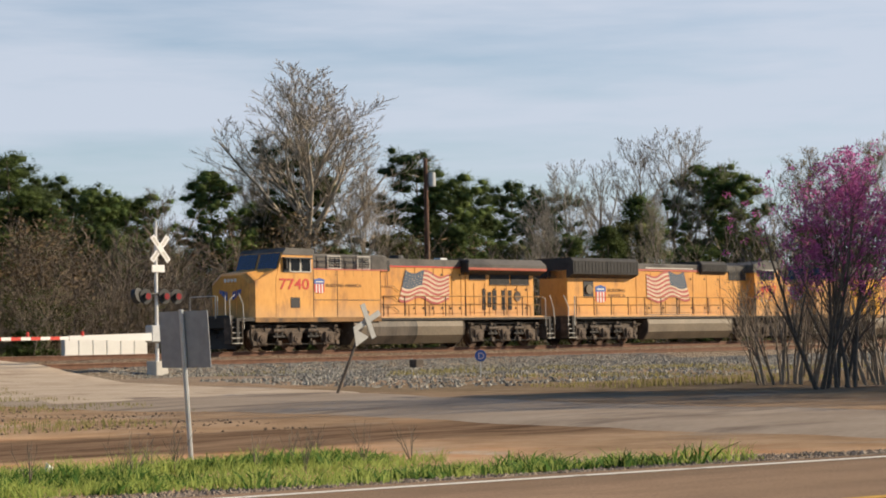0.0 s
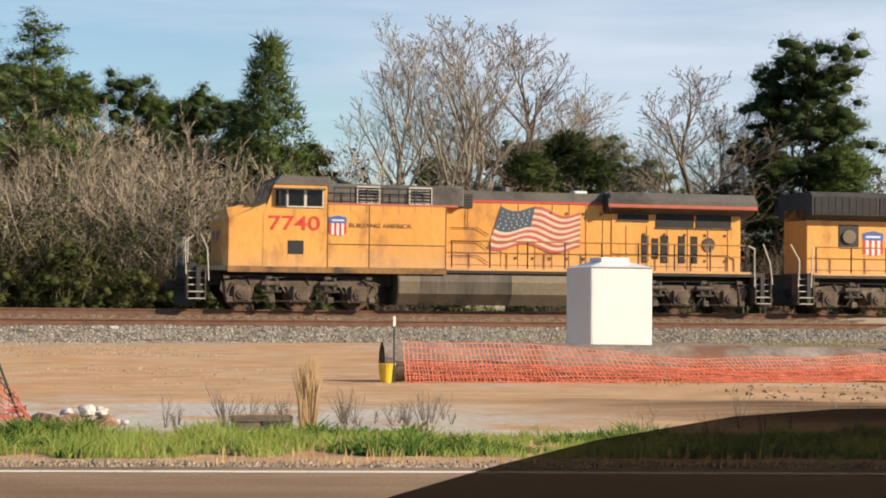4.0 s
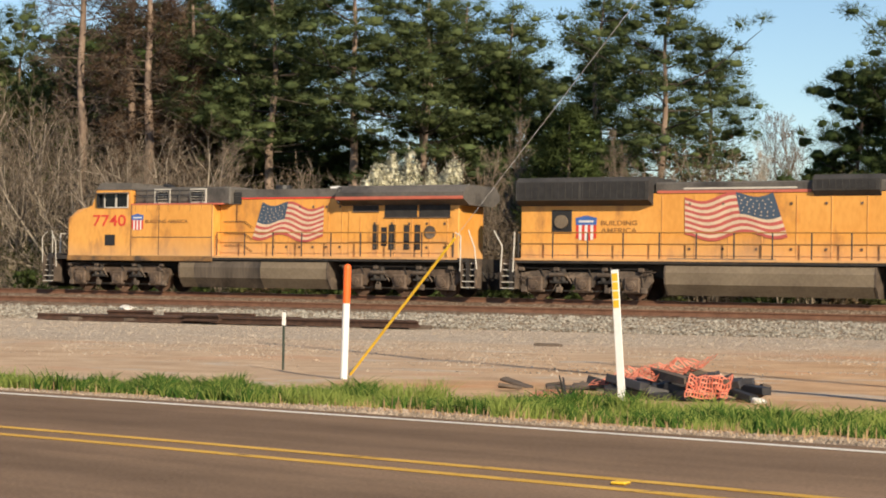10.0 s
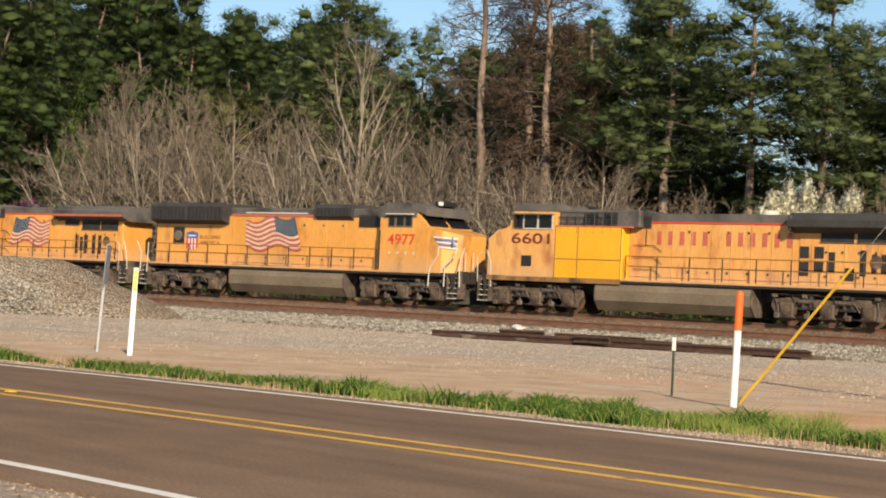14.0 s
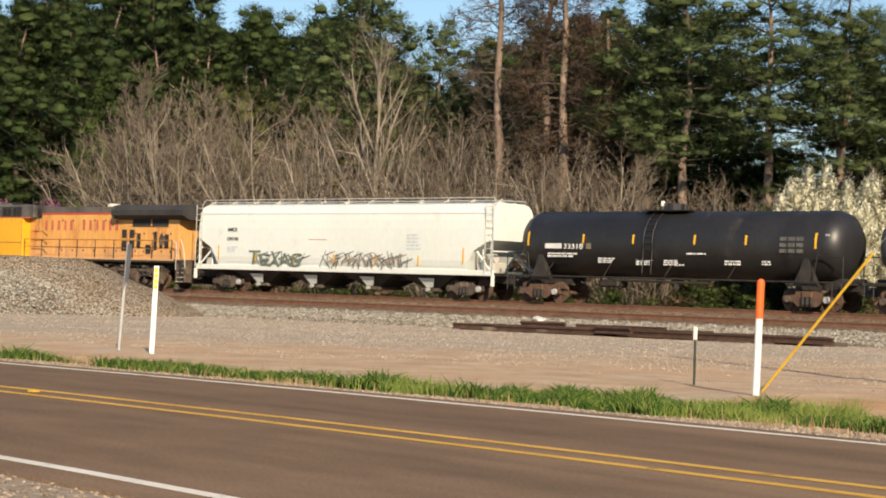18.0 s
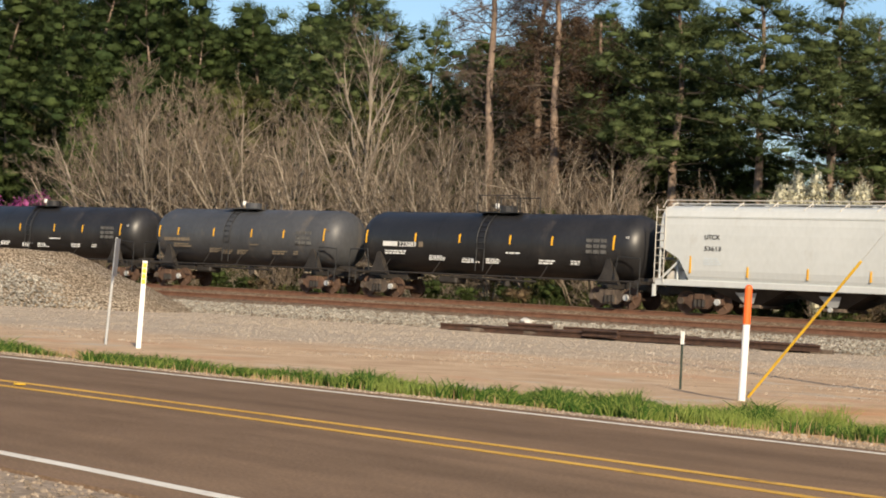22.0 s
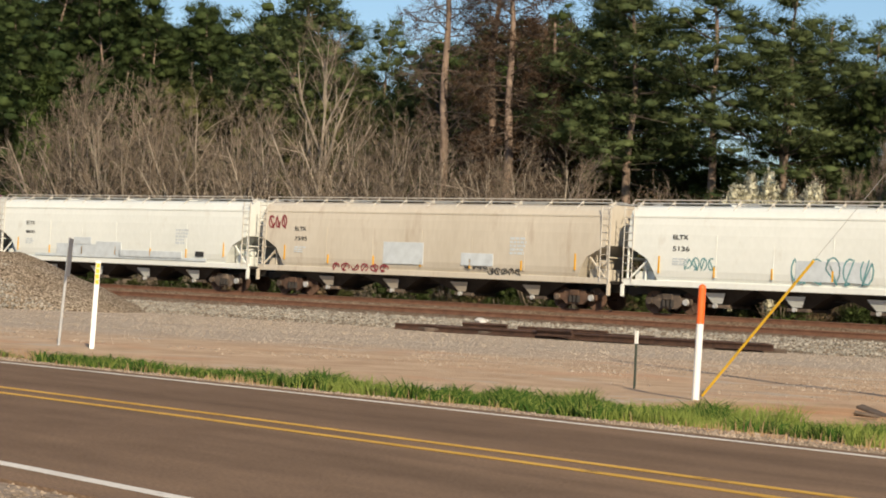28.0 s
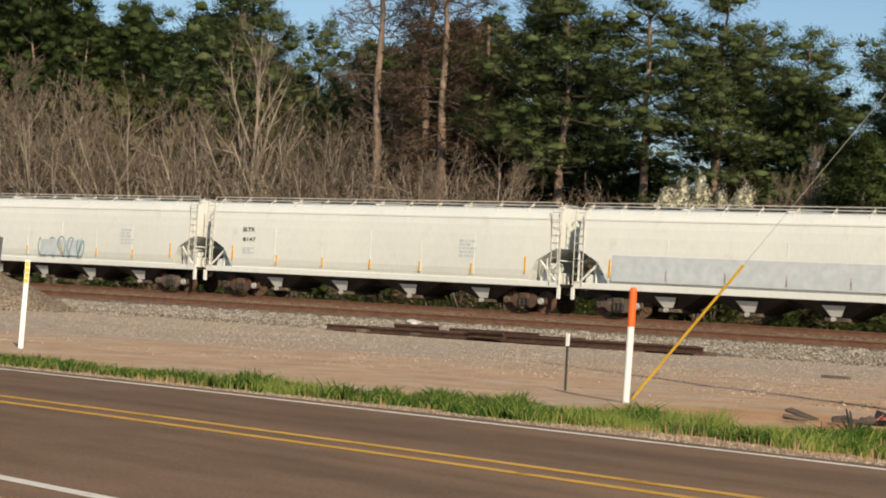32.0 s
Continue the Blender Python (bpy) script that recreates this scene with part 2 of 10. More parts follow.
RED_FADED = plain("sun_faded_red_paint", (0.50, 0.13, 0.085), 0.6)
NUMBER_BROWN = plain("dark_maroon_numerals", (0.17, 0.035, 0.02), 0.6)
FLAG_WHITE = plain("faded_white_stripe_paint", (0.64, 0.50, 0.36), 0.6)
FLAG_RED = plain("faded_flag_red_paint", (0.46, 0.10, 0.085), 0.6)
FLAG_BLUE = plain("faded_flag_blue_paint", (0.055, 0.085, 0.13), 0.6)
BLUE = plain("shield_blue_paint", (0.05, 0.13, 0.42), 0.5)
HANDRAIL = plain("dirty_white_handrail_paint", (0.56, 0.53, 0.47), 0.55)
RAIL_YELLOW = plain("dirty_yellow_handrail_paint", (0.34, 0.16, 0.03), 0.6)
HOPPER_CREAM = surface("cream_hopper_paint", (0.68, 0.705, 0.665), (0.76, 0.785, 0.745), 0.5, scale=0.35, fine=6, bump=0.02, stain=(0.62, 0.62, 0.565), amount=0.10, stain_scale=0.8, stretch=(1, 1, 0.6))
HOPPER_GREY = surface("pale_grey_hopper_paint", (0.48, 0.50, 0.495), (0.56, 0.58, 0.575), 0.5, scale=0.35, fine=6, bump=0.02, stain=(0.46, 0.46, 0.44), amount=0.10, stain_scale=0.8, stretch=(1, 1, 0.6))
HOPPER_TAN = surface("tan_hopper_paint", (0.50, 0.45, 0.365), (0.59, 0.54, 0.45), 0.55, scale=0.4, fine=6, bump=0.03, stain=(0.42, 0.35, 0.27), amount=0.15, stain_scale=0.9, stretch=(1, 1, 0.25))
PATCH_GREY = plain("blue_grey_overpaint", (0.56, 0.61, 0.64), 0.6)
CAR_BLACK = surface("semi_gloss_black_tank_paint", (0.012, 0.012, 0.013), (0.026, 0.025, 0.026), 0.42, scale=0.7, fine=8, bump=0.04, stain=(0.06, 0.052, 0.045), amount=0.12, stain_scale=0.8, stretch=(1, 1, 0.4))
CAR_GREY = surface("charcoal_grey_tank_paint", (0.045, 0.047, 0.052), (0.075, 0.077, 0.082), 0.5, scale=0.7, fine=8, bump=0.04, stain=(0.12, 0.105, 0.09), amount=0.2, stain_scale=0.8, stretch=(1, 1, 0.4))
REFLECT = plain("yellow_reflective_tape", (0.80, 0.42, 0.02), 0.4)
RUST = surface("rusty_brown_steel", (0.055, 0.031, 0.021), (0.135, 0.078, 0.050), 0.85, scale=3, fine=20, bump=0.25, per_piece=0.2)
STENCIL_BLACK = plain("black_stencil_paint", (0.03, 0.03, 0.03), 0.6)
STENCIL_WHITE = plain("white_stencil_paint", (0.72, 0.72, 0.70), 0.6)
SPRAY_GREEN = surface("grey_green_spray_paint", (0.07, 0.11, 0.08), (0.20, 0.23, 0.18), 0.6, scale=2.0, fine=9, bump=0.02)
SPRAY_GREY = plain("dark_grey_spray_paint", (0.13, 0.13, 0.13), 0.6)
SPRAY_TAN = plain("faint_tan_spray_paint", (0.40, 0.33, 0.25), 0.6)
SPRAY_MAROON = plain("maroon_spray_paint", (0.28, 0.035, 0.05), 0.6)
SPRAY_TEAL = plain("teal_spray_paint", (0.12, 0.30, 0.32), 0.6)
GALV = surface("galvanised_steel", (0.42, 0.43, 0.43), (0.58, 0.58, 0.57), 0.45, 0.25, scale=3, fine=20, bump=0.05)
SIGN_BACK = surface("dull_aluminium_sign_back", (0.22, 0.23, 0.25), (0.32, 0.335, 0.35), 0.5, 0.2, scale=2, fine=12, bump=0.05)
CABINET = surface("silver_white_cabinet_paint", (0.74, 0.74, 0.73), (0.83, 0.83, 0.82), 0.25, 0.1, scale=0.8, fine=9, bump=0.04)
ORANGE_NET = leafy("orange_safety_fence_plastic", (0.64, 0.15, 0.09), (0.82, 0.33, 0.23), 0.45, 0.25)
ORANGE_CAP = plain("orange_marker_plastic", (0.85, 0.14, 0.02), 0.5)
MARKER_YELLOW = plain("yellow_marker_plastic", (0.80, 0.50, 0.03), 0.5)
MARKER_WHITE = surface("white_marker_plastic", (0.74, 0.74, 0.72), (0.84, 0.84, 0.82), 0.4, scale=3, fine=20, bump=0.02, stain=(0.5, 0.44, 0.36), amount=0.12, stain_scale=3)
POLE_RED = surface("creosote_brown_pole_timber", (0.045, 0.021, 0.013), (0.25, 0.125, 0.075), 0.85, scale=5.0, fine=30, bump=0.8, depth=0.02, stretch=(3, 3, 0.12), stain=(0.045, 0.024, 0.017), amount=0.62, stain_scale=2.2)
POLE_GREY = surface("sun_bleached_pole_timber", (0.13, 0.10, 0.072), (0.38, 0.31, 0.24), 0.9, scale=5.0, fine=30, bump=0.5, depth=0.02, stretch=(3, 3, 0.12), stain=(0.10, 0.07, 0.05), amount=0.35, stain_scale=2.2)
STAKE_GREEN = plain("dark_green_steel_post", (0.035, 0.05, 0.035), 0.6)
BARK = surface("grey_brown_bark", (0.115, 0.085, 0.06), (0.25, 0.20, 0.15), 0.9, scale=1.4, fine=10, bump=0.4, depth=0.03, stretch=(2, 2, 0.4), per_piece=0.2)
BARK_DARK = surface("dark_brown_bark", (0.045, 0.036, 0.029), (0.105, 0.085, 0.066), 0.9, scale=1.4, fine=10, bump=0.4, depth=0.01, per_piece=0.2)
BARK_PALE = surface("pale_bare_twig_bark", (0.25, 0.208, 0.16), (0.43, 0.37, 0.295), 0.9, scale=1.4, fine=10, bump=0.2, per_piece=0.2)
BARK_BROWN = surface("brown_thicket_twig_bark", (0.14, 0.113, 0.086), (0.275, 0.228, 0.178), 0.9, scale=1.4, fine=10, bump=0.2, per_piece=0.25)
BARK_PINE = surface("reddish_pine_bark", (0.15, 0.104, 0.078), (0.30, 0.225, 0.172), 0.9, scale=1.8, fine=10, bump=0.5, depth=0.03, stretch=(2, 2, 0.5), per_piece=0.2)
NEEDLES = leafy("dark_pine_needles", (0.038, 0.064, 0.023), (0.078, 0.106, 0.034), 0.65, 0.3, 5.0)
# Lighter copy of the pine needles, sunlit brightness put into the colour.
NEEDLES_LIT = leafy("sunlit_grey_green_pine_needles", (0.082, 0.120, 0.050), (0.165, 0.202, 0.082), 0.65, 0.4, 5.0)
NEEDLES_BRIGHT = leafy("mid_green_pine_needles", (0.075, 0.118, 0.034), (0.145, 0.190, 0.056), 0.65, 0.3, 5.0)
CEDAR = leafy("cedar_green_needles", (0.050, 0.077, 0.025), (0.102, 0.134, 0.041), 0.65, 0.3, 6.0)
BRUSH = leafy("olive_undergrowth_leaves", (0.062, 0.076, 0.026), (0.145, 0.150, 0.056), 0.65, 0.3, 6.0)
BRUSH_BROWN = leafy("dry_brown_undergrowth_leaves", (0.085, 0.058, 0.035), (0.205, 0.15, 0.09))
BLOSSOM_WHITE = leafy("cream_white_blossom", (0.62, 0.58, 0.40), (0.84, 0.82, 0.66), 0.7, 0.3)
BLOSSOM_PINK = leafy("magenta_redbud_blossom", (0.38, 0.06, 0.24), (0.66, 0.20, 0.48), 0.7, 0.3)
DEAD_NEEDLES = leafy("rust_brown_dead_needles", (0.072, 0.046, 0.029), (0.15, 0.096, 0.062), 0.7, 0.2)
BUD_HAZE = leafy("yellow_olive_spring_buds", (0.17, 0.12, 0.045), (0.32, 0.24, 0.10), 0.7, 0.3)
GRASS = leafy("fresh_green_grass", (0.150, 0.215, 0.042), (0.46, 0.53, 0.145), 0.6, 0.4)
DRY_GRASS = leafy("dry_tan_grass", (0.36, 0.235, 0.12), (0.58, 0.41, 0.235), 0.7, 0.25)


# ---- mesh helpers ----
def part(name, bm, material, parent=None, label="", smooth=False):
    me = bpy.data.meshes.new(name)
    if smooth:
        for f in bm.faces:
            f.smooth = True
    bm.to_mesh(me)
    bm.free()
    me.materials.append(material)
    ob = new(name, me)
    if parent is not None:
        ob.parent = parent
    if label:
        ob["label"] = label
    return ob


def mesh(name, verts, faces, material, parent=None, smooth=False):
    me = bpy.data.meshes.new(name)
    me.from_pydata(verts, [], faces)
    me.update()
    if smooth:
        me.polygons.foreach_set("use_smooth", [True] * len(me.polygons))
    me.materials.append(material)
    ob = new(name, me)
    if parent is not None:
        ob.parent = parent
    return ob


def box(bm, x0, y0, z0, x1, y1, z1, bevel=0.0):
    r = bmesh.ops.create_cube(bm, size=1.0)
    for v in r["verts"]:
        v.co = Vector((x0 + (v.co.x + 0.5) * (x1 - x0), y0 + (v.co.y + 0.5) * (y1 - y0), z0 + (v.co.z + 0.5) * (z1 - z0)))
    if bevel:
        es = list({e for v in r["verts"] for e in v.link_edges})
        bmesh.ops.bevel(bm, geom=es, offset=bevel, segments=1, affect="EDGES")
    return bm


def rod(bm, a, b, r, r2=None, seg=6):
    a, b = Vector(a), Vector(b)
    d = b - a
    m = Matrix.Translation((a + b) / 2) @ d.to_track_quat("Z", "Y").to_matrix().to_4x4()
    bmesh.ops.create_cone(bm, cap_ends=True, segments=seg, radius1=r, radius2=r if r2 is None else r2, depth=d.length, matrix=m)
    return bm


def prism(bm, outline, y0, y1):
    """A flat outline of (x, z), thickened from y0 to y1."""
    a = [bm.verts.new((x, y0, z)) for x, z in outline]
    b = [bm.verts.new((x, y1, z)) for x, z in outline]
    bm.faces.new(a)
    bm.faces.new(b[::-1])
    for i in range(len(a)):
        j = (i + 1) % len(a)
        bm.faces.new((a[j], a[i], b[i], b[j]))
    bmesh.ops.recalc_face_normals(bm, faces=bm.faces[:])
    return bm


def loft(bm, section, x0, x1):
    """A closed section of (y, z), drawn out from x0 to x1."""
    a = [bm.verts.new((x0, y, z)) for y, z in section]
    b = [bm.verts.new((x1, y, z)) for y, z in section]
    bm.faces.new(a)
    bm.faces.new(b[::-1])
    for i in range(len(a)):
        j = (i + 1) % len(a)
        bm.faces.new((a[j], a[i], b[i], b[j]))
    bmesh.ops.recalc_face_normals(bm, faces=bm.faces[:])
    return bm


def B():
    return bmesh.new()


# ---- the ground: highway in front, cleared strip, track on its ballast, woods behind ----
ROAD_SLOPE, ROAD_Y = 0.21, 13.6
TRACK_Y, RAIL_Z = 67.55, 0.93
SLANT, GRADE = radians(-1.0), 0.0025                 # the track lies a little askew to the x axis and climbs to the left
ROAD_DIR = Vector((1, -ROAD_SLOPE, 0)).normalized()
ROAD_NORM = Vector((ROAD_SLOPE, 1, 0)).normalized()


def bend(x):
    """How far the gently curving highway has swung towards the camera's side."""
    d = abs(x + 3.0)
    return 0.0035 * d * d if d < 30 else 3.15 + 0.21 * (d - 30)


def away(x, y):
    """Distance beyond the highway's far edge line."""
    return (y + ROAD_SLOPE * x - ROAD_Y + bend(x)) / 1.0218


def ramp_(v, *pairs):
    return float(np.interp(v, [p[0] for p in pairs], [p[1] for p in pairs]))


def ground(x, y):
    n = away(x, y)
    z = ramp_(n, (0.4, -0.02), (3, -0.13))
    if n < -8:
        z = ramp_(n, (-12, -0.06), (-8, -0.02))
    z += 0.035 * noise.noise((x * 0.35, y * 0.35, 3)) * (n > 1)
    y -= math.tan(SLANT) * max(-150, min(150, x)) if y > 40 else 0.0
    if y > 40:
        z = ramp_(y, (40, z), (57, -0.05), (60, -0.1), (72, 0.1), (76, -0.35), (90, -0.2), (140, 0.6), (400, 3.0))
    return z


def grid_sheet(name, xs, ys, height, material):
    verts = [(x, y, height(x, y)) for y in ys for x in xs]
    w = len(xs)
    faces = [(i + j * w, i + 1 + j * w, i + 1 + (j + 1) * w, i + (j + 1) * w) for j in range(len(ys) - 1) for i in range(w - 1)]
    return mesh(name, verts, faces, material, smooth=True)


def ground_material():
    m = bpy.data.materials.new("bare_earth_gravel_and_litter")
    m.use_nodes = True
    n, l = m.node_tree.nodes, m.node_tree.links
    geo = n.new("ShaderNodeNewGeometry")
    sep = n.new("ShaderNodeSeparateXYZ")
    l.new(geo.outputs["Position"], sep.inputs[0])

    def noise_(scale, detail=5, rough=0.6, stretch=None):
        t = n.new("ShaderNodeTexNoise")
        t.inputs["Scale"].default_value, t.inputs["Detail"].default_value, t.inputs["Roughness"].default_value = scale, detail, rough
        if stretch:
            mp = n.new("ShaderNodeMapping")
            mp.inputs["Scale"].default_value = stretch
            l.new(geo.outputs["Position"], mp.inputs["Vector"])
            l.new(mp.outputs["Vector"], t.inputs["Vector"])
        else:
            l.new(geo.outputs["Position"], t.inputs["Vector"])
        return t.outputs["Fac"]

    def maths(op, a, b, c=None):
        k = n.new("ShaderNodeMath")
        k.operation = op
        for i, v in enumerate((a, b, c)):
            if v is None:
                continue
            if isinstance(v, (int, float)):
                k.inputs[i].default_value = v
            else:
                l.new(v, k.inputs[i])
        return k.outputs[0]

    def step(v, lo, hi):
        k = n.new("ShaderNodeMapRange")
        k.interpolation_type = "SMOOTHSTEP"
        k.inputs["From Min"].default_value, k.inputs["From Max"].default_value = lo, hi
        l.new(v, k.inputs["Value"])
        return k.outputs["Result"]

    def ramp2(v, a, b, lo=0.3, hi=0.7):
        r = n.new("ShaderNodeValToRGB")
        r.color_ramp.elements[0].position, r.color_ramp.elements[1].position = lo, hi
        r.color_ramp.elements[0].color, r.color_ramp.elements[1].color = (*a, 1), (*b, 1)
        l.new(v, r.inputs["Fac"])
        return r.outputs["Color"]

    def blend(f, a, b):
        k = n.new("ShaderNodeMix")
        k.data_type = "RGBA"
        l.new(f, k.inputs["Factor"])
        l.new(a, k.inputs["A"])
        l.new(b, k.inputs["B"])
        return k.outputs["Result"]

    x, y = sep.outputs["X"], sep.outputs["Y"]
    # distance beyond the highway's edge line
    swing = maths("MINIMUM", maths("ABSOLUTE", maths("ADD", x, 3.0), 0.0), 30.0)
    swing = maths("MULTIPLY", maths("MULTIPLY", swing, swing), 0.0035)
    off = maths("MULTIPLY", maths("ADD", swing, maths("ADD", maths("MULTIPLY_ADD", x, 0.21, -13.6), y)), 0.9787)
    wob = maths("MULTIPLY_ADD", noise_(0.12, 4, 0.6, (0.5, 1.4, 1)), 26.0, -13.0)
    wob_s = maths("MULTIPLY_ADD", noise_(0.7, 4), 1.6, -0.8)
    fine = noise_(9.0, 6, 0.7)
    streak = noise_(0.9, 8, 0.7, (0.8, 0.9, 1))
    dirt = ramp2(streak, (0.41, 0.250, 0.138), (0.63, 0.425, 0.262))
    dirt = blend(step(noise_(0.3, 6, 0.65, (0.7, 0.9, 1)), 0.54, 0.66), dirt, ramp2(fine, (0.47, 0.235, 0.118), (0.62, 0.345, 0.185)))
    vor = n.new("ShaderNodeTexVoronoi")
    vor.inputs["Scale"].default_value = 13.0
    l.new(geo.outputs["Position"], vor.inputs["Vector"])
    grav = ramp2(fine, (0.33, 0.285, 0.23), (0.58, 0.51, 0.43), 0.25, 0.75)
    stones = blend(step(vor.outputs["Distance"], 0.15, 0.6), grav, ramp2(fine, (0.22, 0.185, 0.15), (0.42, 0.36, 0.295)))
    # gravel takes over towards the track, sooner at the far left end
    g = maths("ADD", maths("ADD", y, wob), maths("MULTIPLY", maths("MINIMUM", maths("ADD", x, 8.0), 0.0), -0.55))
    g = maths("ADD", g, maths("MULTIPLY", step(x, 22.0, 30.0), 13.0))
    g = maths("SUBTRACT", g, maths("MULTIPLY", step(x, -4.0, 3.0), 9.0))
    col = blend(step(g, 40.0, 58.0), dirt, stones)
    # dark weedy soil with shade painted in, below the ballast, beyond the lane
    weedy_shade = maths("MULTIPLY", step(x, 30.0, 36.0), step(maths("ADD", y, maths("MULTIPLY", wob, 0.5)), 42.0, 37.0))
    col = blend(weedy_shade, col, ramp2(noise_(0.8, 6, 0.7, (0.5, 1.5, 1)), (0.055, 0.045, 0.028), (0.20, 0.165, 0.095)))
    # pale gravel streaks in the dirt
    col = blend(maths("MULTIPLY", step(noise_(0.5, 8, 0.7, (0.7, 0.9, 1)), 0.54, 0.66), 0.8), col, ramp2(fine, (0.36, 0.31, 0.25), (0.62, 0.56, 0.48)))
    # paler stony earth along the western strip
    col = blend(maths("MULTIPLY", step(maths("ADD", x, wob), -9.0, -18.0), 0.45), col, ramp2(streak, (0.40, 0.315, 0.235), (0.60, 0.50, 0.385)))
    # darker, browner earth by the lane
    col = blend(maths("MULTIPLY", step(maths("ADD", x, wob), 13.0, 21.0), 0.7), col, ramp2(streak, (0.16, 0.108, 0.070), (0.36, 0.265, 0.180)))
    # dark rutted track beside the verge
    rut = maths("ADD", maths("ABSOLUTE", maths("ADD", maths("MULTIPLY_ADD", x, 0.28, -24.6), y), 0.0), maths("MULTIPLY", wob_s, 1.3))
    rutted = maths("MULTIPLY", step(rut, 3.0, 1.8), maths("MULTIPLY", step(x, 6.5, 12.0), step(x, 25.0, 22.0)))
    col = blend(rutted, col, ramp2(noise_(0.9, 8, 0.7, (0.3, 1.6, 1)), (0.10, 0.062, 0.040), (0.30, 0.20, 0.13), 0.36, 0.66))
    # pale grey gravel spread behind the verge
    strewn = maths("MULTIPLY", maths("MULTIPLY", step(maths("ADD", off, maths("MULTIPLY", wob_s, 1.5)), 12.2, 11.0), step(off, 5.3, 6.4)), maths("MULTIPLY", step(x, -3.0, 0.0), step(x, 9.0, 5.5)))
    col = blend(maths("MULTIPLY", strewn, step(noise_(0.6, 6, 0.7), 0.36, 0.52)), col, ramp2(fine, (0.36, 0.33, 0.295), (0.66, 0.62, 0.56)))
    # gravel shoulders
    sh = maths("MULTIPLY", step(maths("ADD", off, wob_s), 2.0, 1.2), 1.0)
    col = blend(sh, col, ramp2(fine, (0.19, 0.148, 0.112), (0.49, 0.40, 0.315), 0.3, 0.72))
    # leaf litter and shade grass beyond the track
    wood = step(y, 73.5, 76.0)
    col = blend(wood, col, ramp2(noise_(1.2, 6), (0.055, 0.045, 0.028), (0.125, 0.105, 0.06)))
    bsdf = n["Principled BSDF"]
    l.new(col, bsdf.inputs["Base Color"])
    bsdf.inputs["Roughness"].default_value = 0.95
    bsdf.inputs["Specular IOR Level"].default_value = 0.0
    bump = n.new("ShaderNodeBump")
    bump.inputs["Strength"].default_value, bump.inputs["Distance"].default_value = 0.6, 0.05
    l.new(maths("ADD", fine, streak), bump.inputs["Height"])
    l.new(bump.outputs["Normal"], bsdf.inputs["Normal"])
    return m


def spread(lo, hi, step, far):
    mid = list(np.arange(lo, hi + 0.01, step))
    return [-far, lo - 260, lo - 80, lo - 25] + mid + [hi + 25, hi + 80, hi + 260, far]


ground_ob = grid_sheet("ground", spread(-130, 130, 1.3, 2200), spread(-18, 140, 1.0, 2200), ground, ground_material())
tagged(ground_ob, "bare reddish earth and pale gravel strip, leaf litter under woods", "ground", kind="structure")

